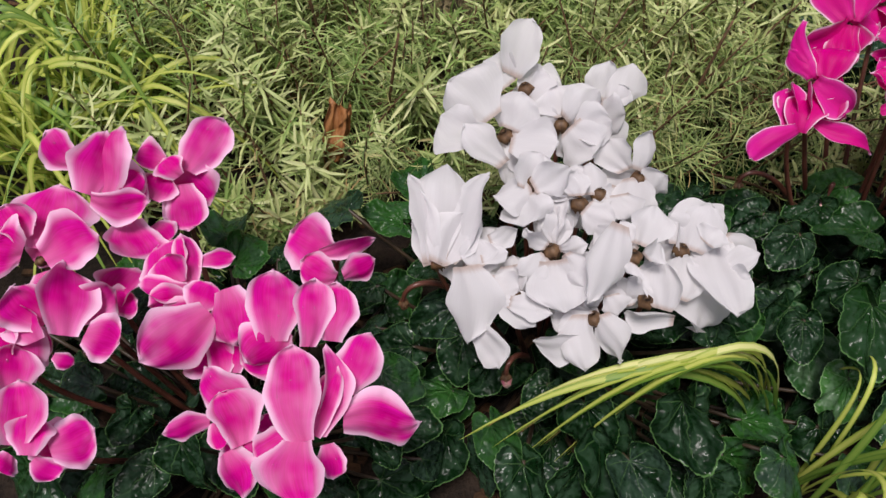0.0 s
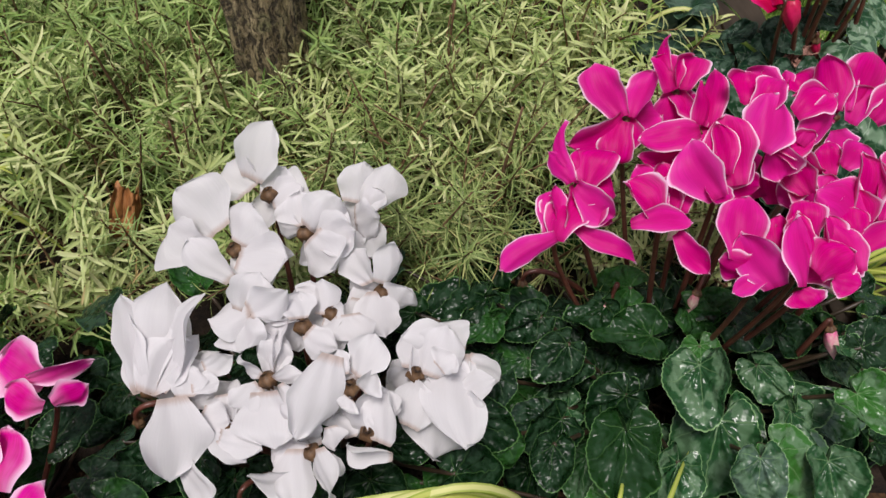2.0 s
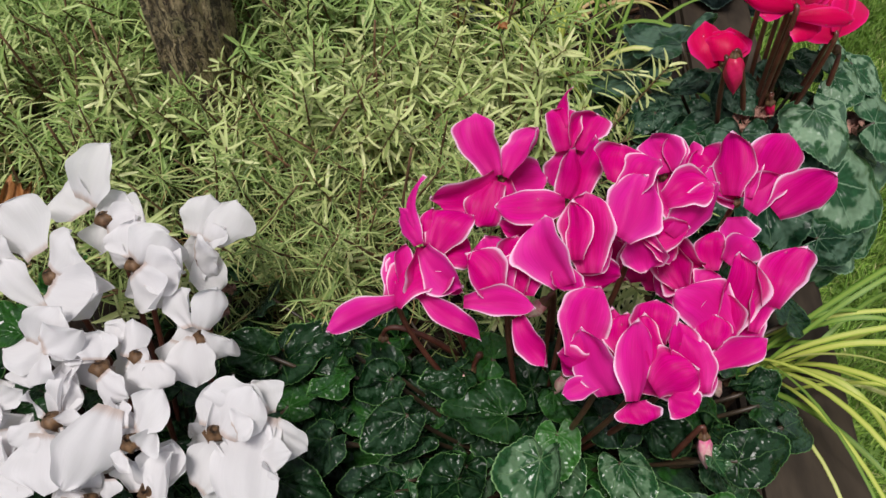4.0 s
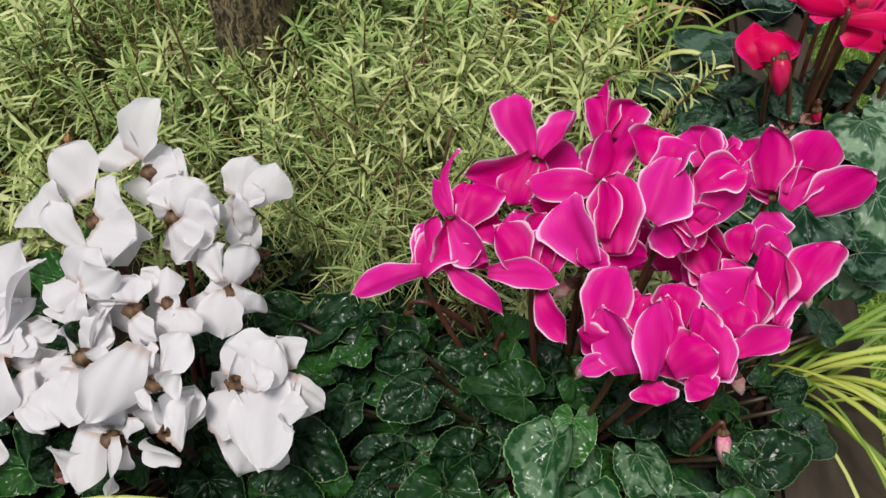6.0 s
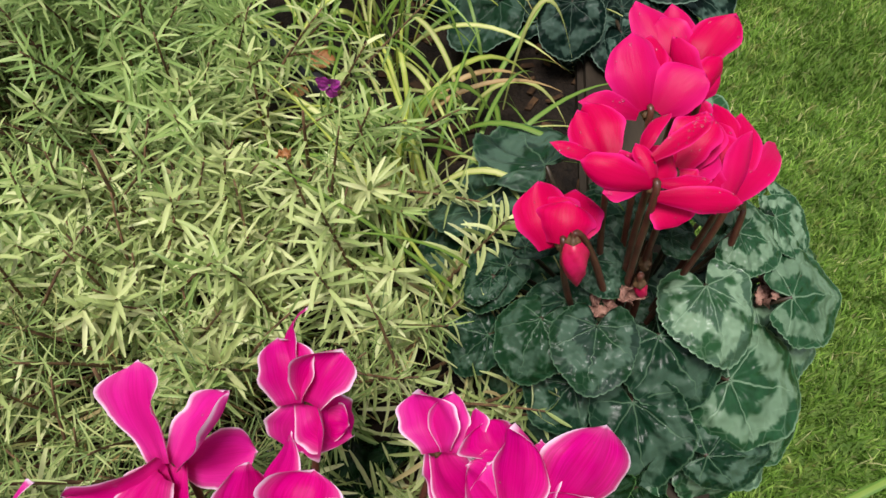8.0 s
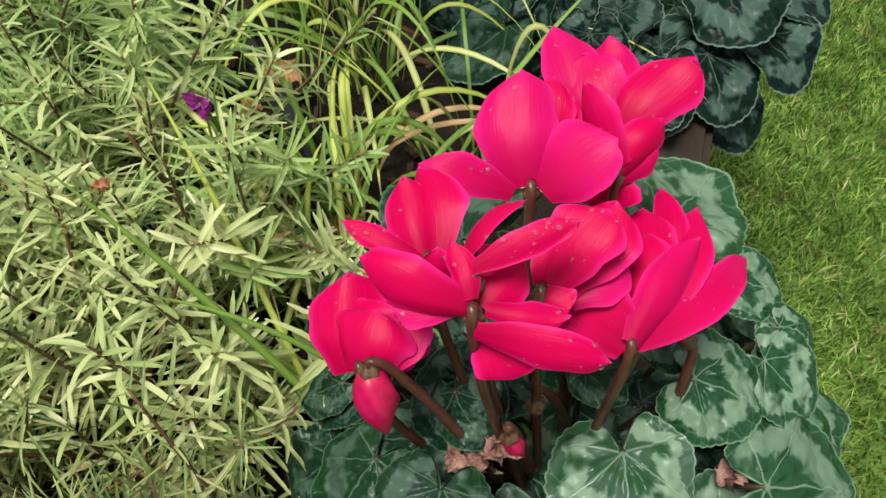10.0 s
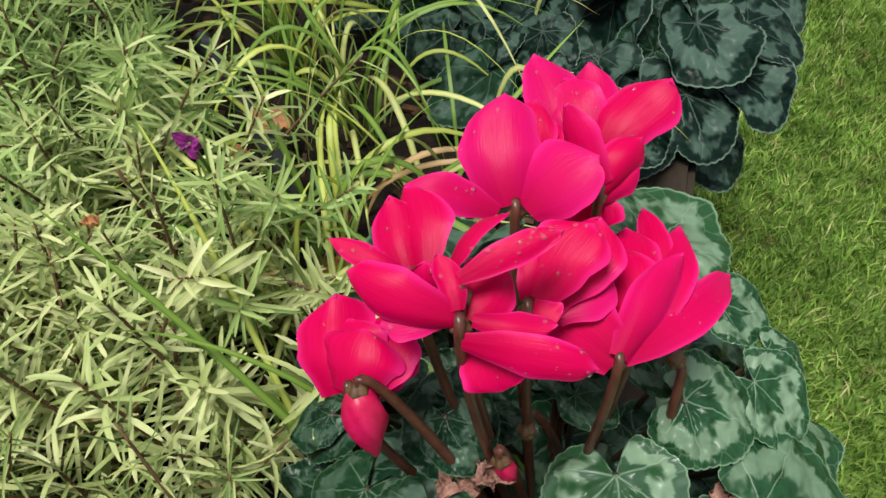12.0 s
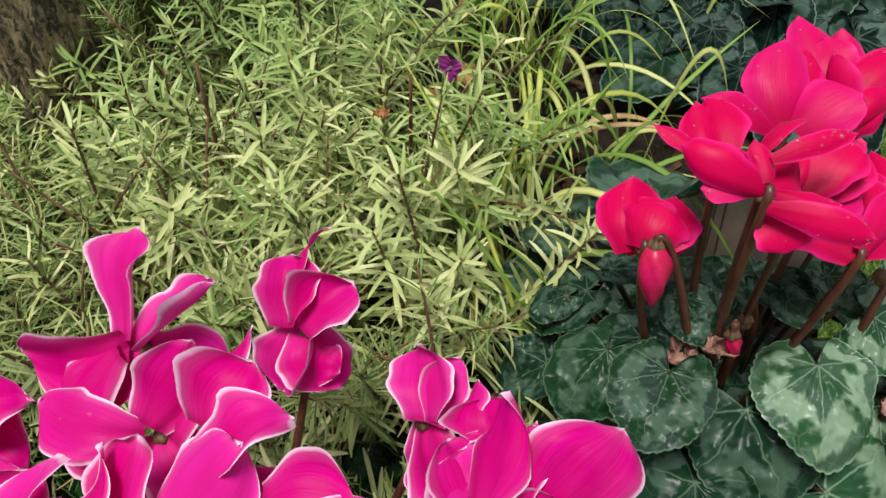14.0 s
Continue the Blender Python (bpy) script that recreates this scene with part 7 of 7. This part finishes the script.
# ---- sedges ----
def tuft(at, label, blades, group="sedge tufts", spread=0.022):
    """A sedge clump. Each blade: way of its tip, reach, height of its arch, drop of its tip, width, material."""
    t = thing("sedge", at, label, "ornamental grass", group)
    for (ax, ay), top, drop, width, mat in blades:
        tip = Vector((ax, ay, drop))
        j = Vector((rng.uniform(-spread, spread), rng.uniform(-spread, spread), -0.005))
        p1 = Vector((ax * 0.12, ay * 0.12, top * 0.9)) + j
        p2 = Vector((ax * 0.55, ay * 0.55, top * 1.35))
        side = Vector((-ay, ax, 0.15 * rng.uniform(-1, 1)))
        if side.length < 1e-4:
            side = Vector((1, 0, 0))
        part("blade", ribbon("blade", bezier((j, p1, p2, tip), 16), width, np.array(side), mat), t)
    return t


def fan(count, az0, az1, reach, top, drop, width, mats, seed):
    r = random.Random(seed)
    out = []
    for i in range(count):
        w = radians(az0 + (az1 - az0) * (i + r.uniform(0, 1)) / count)
        d = r.uniform(*reach)
        out.append(((d * math.cos(w), d * math.sin(w)), r.uniform(*top), r.uniform(*drop), width * r.uniform(0.7, 1.2), r.choice(mats)))
    return out


# the clump in front: a sheaf that arches over the leaves, and loose blades
tuft((0.325, 0.300, BED), "tight sheaf of yellow-green sedge arching over the dark cyclamen leaves",
     [((-0.225 + 0.0055 * i, -0.038 + 0.004 * (i % 4)), 0.155 + 0.0022 * i, 0.085 - 0.003 * i, 0.0050, (SEDGE, SEDGE_GREEN, SEDGE, SEDGE_CREAM)[i % 4]) for i in range(16)], spread=0.009)
tuft((0.345, 0.240, BED), "loose yellow-green sedge blades between the cyclamen leaves",
     fan(26, -140, 80, (0.04, 0.13), (0.10, 0.16), (0.06, 0.13), 0.0044, (SEDGE, SEDGE, SEDGE_GREEN), 5))
# the clump at the stone coping
tuft((0.588, 0.530, BED), "striped yellow-green sedge spilling over the stone coping",
     fan(20, -75, 40, (0.12, 0.30), (0.05, 0.13), (-0.08, 0.06), 0.0040, (SEDGE, SEDGE_GREEN, SEDGE_CREAM), 6)
     + [((0.30, 0.20), 0.12, 0.13, 0.0050, SEDGE_GREEN), ((0.22, 0.04), 0.10, 0.02, 0.0042, SEDGE), ((0.22, -0.04), 0.08, -0.02, 0.0042, SEDGE)])
# the clumps behind, between rosemary and wall
for i, (x, y, nb) in enumerate(((0.400, 0.845, 24), (0.36, 0.98, 24), (0.450, 0.93, 12), (0.27, 1.04, 34), (0.33, 1.11, 30), (0.44, 1.07, 4), (0.22, 1.14, 24), (0.43, 0.77, 16), (0.315, 0.95, 10))):
    tuft((x, y, BED), "clump of green and yellow striped sedge on bare soil", fan(nb, *((-20, 200) if y < 0.8 else (0, 360)), (0.07, 0.21), (0.05, 0.14), (-0.02, 0.11), 0.0042, (SEDGE, SEDGE_GREEN, SEDGE_CREAM, SEDGE_GREEN), 60 + i))
# the clumps beyond the pink cyclamen
for i, (x, y, nb) in enumerate(((-0.26, 0.52, 54), (-0.25, 0.63, 52), (-0.33, 0.58, 50), (-0.31, 0.73, 44), (-0.38, 0.50, 40), (-0.22, 0.57, 40))):
    tuft((x, y, BED), "bright green sedge clump beside the rosemary", fan(nb, 0, 360, (0.08, 0.20), (0.08, 0.16), (0.0, 0.12), 0.0054, (SEDGE, SEDGE, SEDGE_GREEN), 80 + i))
# long blades that run through the rosemary
tuft((0.50, 0.695, 0.42), "long sedge blades lying across the rosemary",
     [((-0.20, 0.13), 0.075, 0.115, 0.0038, SEDGE), ((-0.13, 0.03), 0.03, 0.085, 0.0036, SEDGE_GREEN), ((-0.17, 0.03), 0.085, 0.145, 0.0052, SEDGE_GREEN), ((-0.12, 0.0), 0.10, 0.10, 0.0038, SEDGE_GREEN)])
tuft((0.392, 0.895, BED), "withered tan blade among the sedge", [((0.10, 0.06), 0.06, 0.03, 0.0045, SEDGE_TAN), ((0.13, 0.03), 0.07, 0.05, 0.0038, SEDGE_TAN)])

# ---- small things on the bed ----
dead = thing("dead_leaf", (-0.008, 0.540, 0.468), "curled orange-brown dead leaf caught in the rosemary", "dead leaf")
part("leaf_blade", crumple("leaf_blade", 0.042, DEAD, 4, 2.0), dead, pose(0, 0, 0, 76, 20, 15) @ Matrix.Diagonal((0.42, 1.35, 0.6, 1)))
for i, (x, y, z, s, a) in enumerate(((0.304, 0.940, 0.420, 0.024, 40), (0.407, 0.833, 0.412, 0.020, 110), (0.372, 0.862, 0.408, 0.016, 10), (0.30, 0.90, 0.42, 0.015, 70))):
    d = thing("dead_leaf", (x, y, z), "dry tan fallen leaf lying on the soil", "dead leaf", "fallen leaves")
    part("leaf_blade", crumple("leaf_blade", s, DEAD, 30 + i, 1.8), d, pose(0, 0, 0, 12, 20, a) @ Matrix.Diagonal((1, 1, 0.5, 1)))
d = thing("dead_leaf", (0.360, 0.730, 0.552), "small dried brown scrap caught on a rosemary sprig", "dead leaf", "fallen leaves")
part("leaf_blade", crumple("leaf_blade", 0.0065, DEAD, 51, 2.6), d)
tagged(new("irrigation_hose", tube("irrigation_hose", bezier(((0.18, 1.03, 0.405), (0.30, 0.93, 0.41), (0.37, 0.88, 0.402), (0.45, 0.80, 0.40), (0.54, 0.62, 0.40)), 30), 0.0085, HOSE, 12)), "black plastic irrigation hose lying on the soil", "hose")
viola = thing("viola", (0.369, 0.816, BED), "small purple viola flower on a thin green stem", "flower")
part("stem", tube("stem", bezier(((0, 0, 0), (0.004, -0.006, 0.09), (0, -0.020, 0.160)), 8), 0.0012, SEDGE_GREEN, 6), viola)
for i, (ax, az, l) in enumerate(((-0.6, 0.5, 11), (0.6, 0.5, 11), (-1, -0.3, 9), (1, -0.25, 9), (0.1, -1, 12))):
    m = Matrix.Translation((0.0, -0.020, 0.160)) @ frame_from((ax, -0.15, az), (0, -1, 0.4))
    part("petal", petal_mesh(l * 0.0009, l * 0.0007, VIOLA, 0.05, 0.1, 0.2, 0.08, 2.4, 700 + i), viola, m)

# bark chips over the soil
r = random.Random(12)
cv, cf = [], []
for _ in range(2600):
    x, y = r.uniform(-0.6, 0.60), r.uniform(0.0, 1.5)
    m = Matrix.Translation((x, y, soil_height(x, y) + 0.003)) @ pose(0, 0, 0, r.uniform(-30, 30), r.uniform(-30, 30), r.uniform(0, 360))
    a, b, c = r.uniform(0.003, 0.012), r.uniform(0.002, 0.005), r.uniform(0.0008, 0.002)
    k0 = len(cv)
    for q in ((-a, -b, -c), (a, -b * 0.6, -c), (a * 0.8, b, -c), (-a * 0.9, b * 0.7, -c), (-a, -b, c), (a, -b * 0.6, c), (a * 0.8, b, c), (-a * 0.9, b * 0.7, c)):
        cv.append(m @ Vector(q))
    cf += [tuple(k0 + i for i in f) for f in ((4, 5, 6, 7), (0, 1, 5, 4), (1, 2, 6, 5), (2, 3, 7, 6), (3, 0, 4, 7))]
tagged(new("bark_chips", mesh_of("bark_chips", cv, cf, CHIP, smooth=False)), "dark brown bark chips scattered on the soil", "mulch", kind="stuff")

# lawn grass below the wall
r = random.Random(13)
gv, gf = [], []
for _ in range(150000):
    y = 0.25 + 2.1 * r.random()
    x = 0.675 - 0.105 * (y - 0.5) + r.random() ** 1.15 * 1.05
    clump = noise.noise(Vector((x * 26, y * 26, 5)))
    h, w = r.uniform(0.010, 0.026) * (1 + 0.55 * clump), r.uniform(0.0007, 0.0014)
    a, b = 5.0 * noise.noise(Vector((x * 14, y * 14, 1))) + r.gauss(0, 1.7), r.uniform(0, 6.28)
    lay = r.uniform(0.1, 1.0) * h
    lx, ly = lay * math.cos(a), lay * math.sin(a)
    sx, sy = w * math.cos(b), w * math.sin(b)
    k0 = len(gv)
    gv += [(x - sx, y - sy, LAWN), (x + sx, y + sy, LAWN), (x + sx + lx * 0.4, y + sy + ly * 0.4, LAWN + h * 0.6), (x - sx + lx * 0.4, y - sy + ly * 0.4, LAWN + h * 0.6), (x + lx, y + ly, LAWN + h * 0.95)]
    gf += [(k0, k0 + 1, k0 + 2, k0 + 3), (k0 + 3, k0 + 2, k0 + 4)]
tagged(new("lawn_grass", mesh_of("lawn_grass", gv, gf, GRASS)), "short green lawn grass with yellowed blades", "grass", kind="stuff")
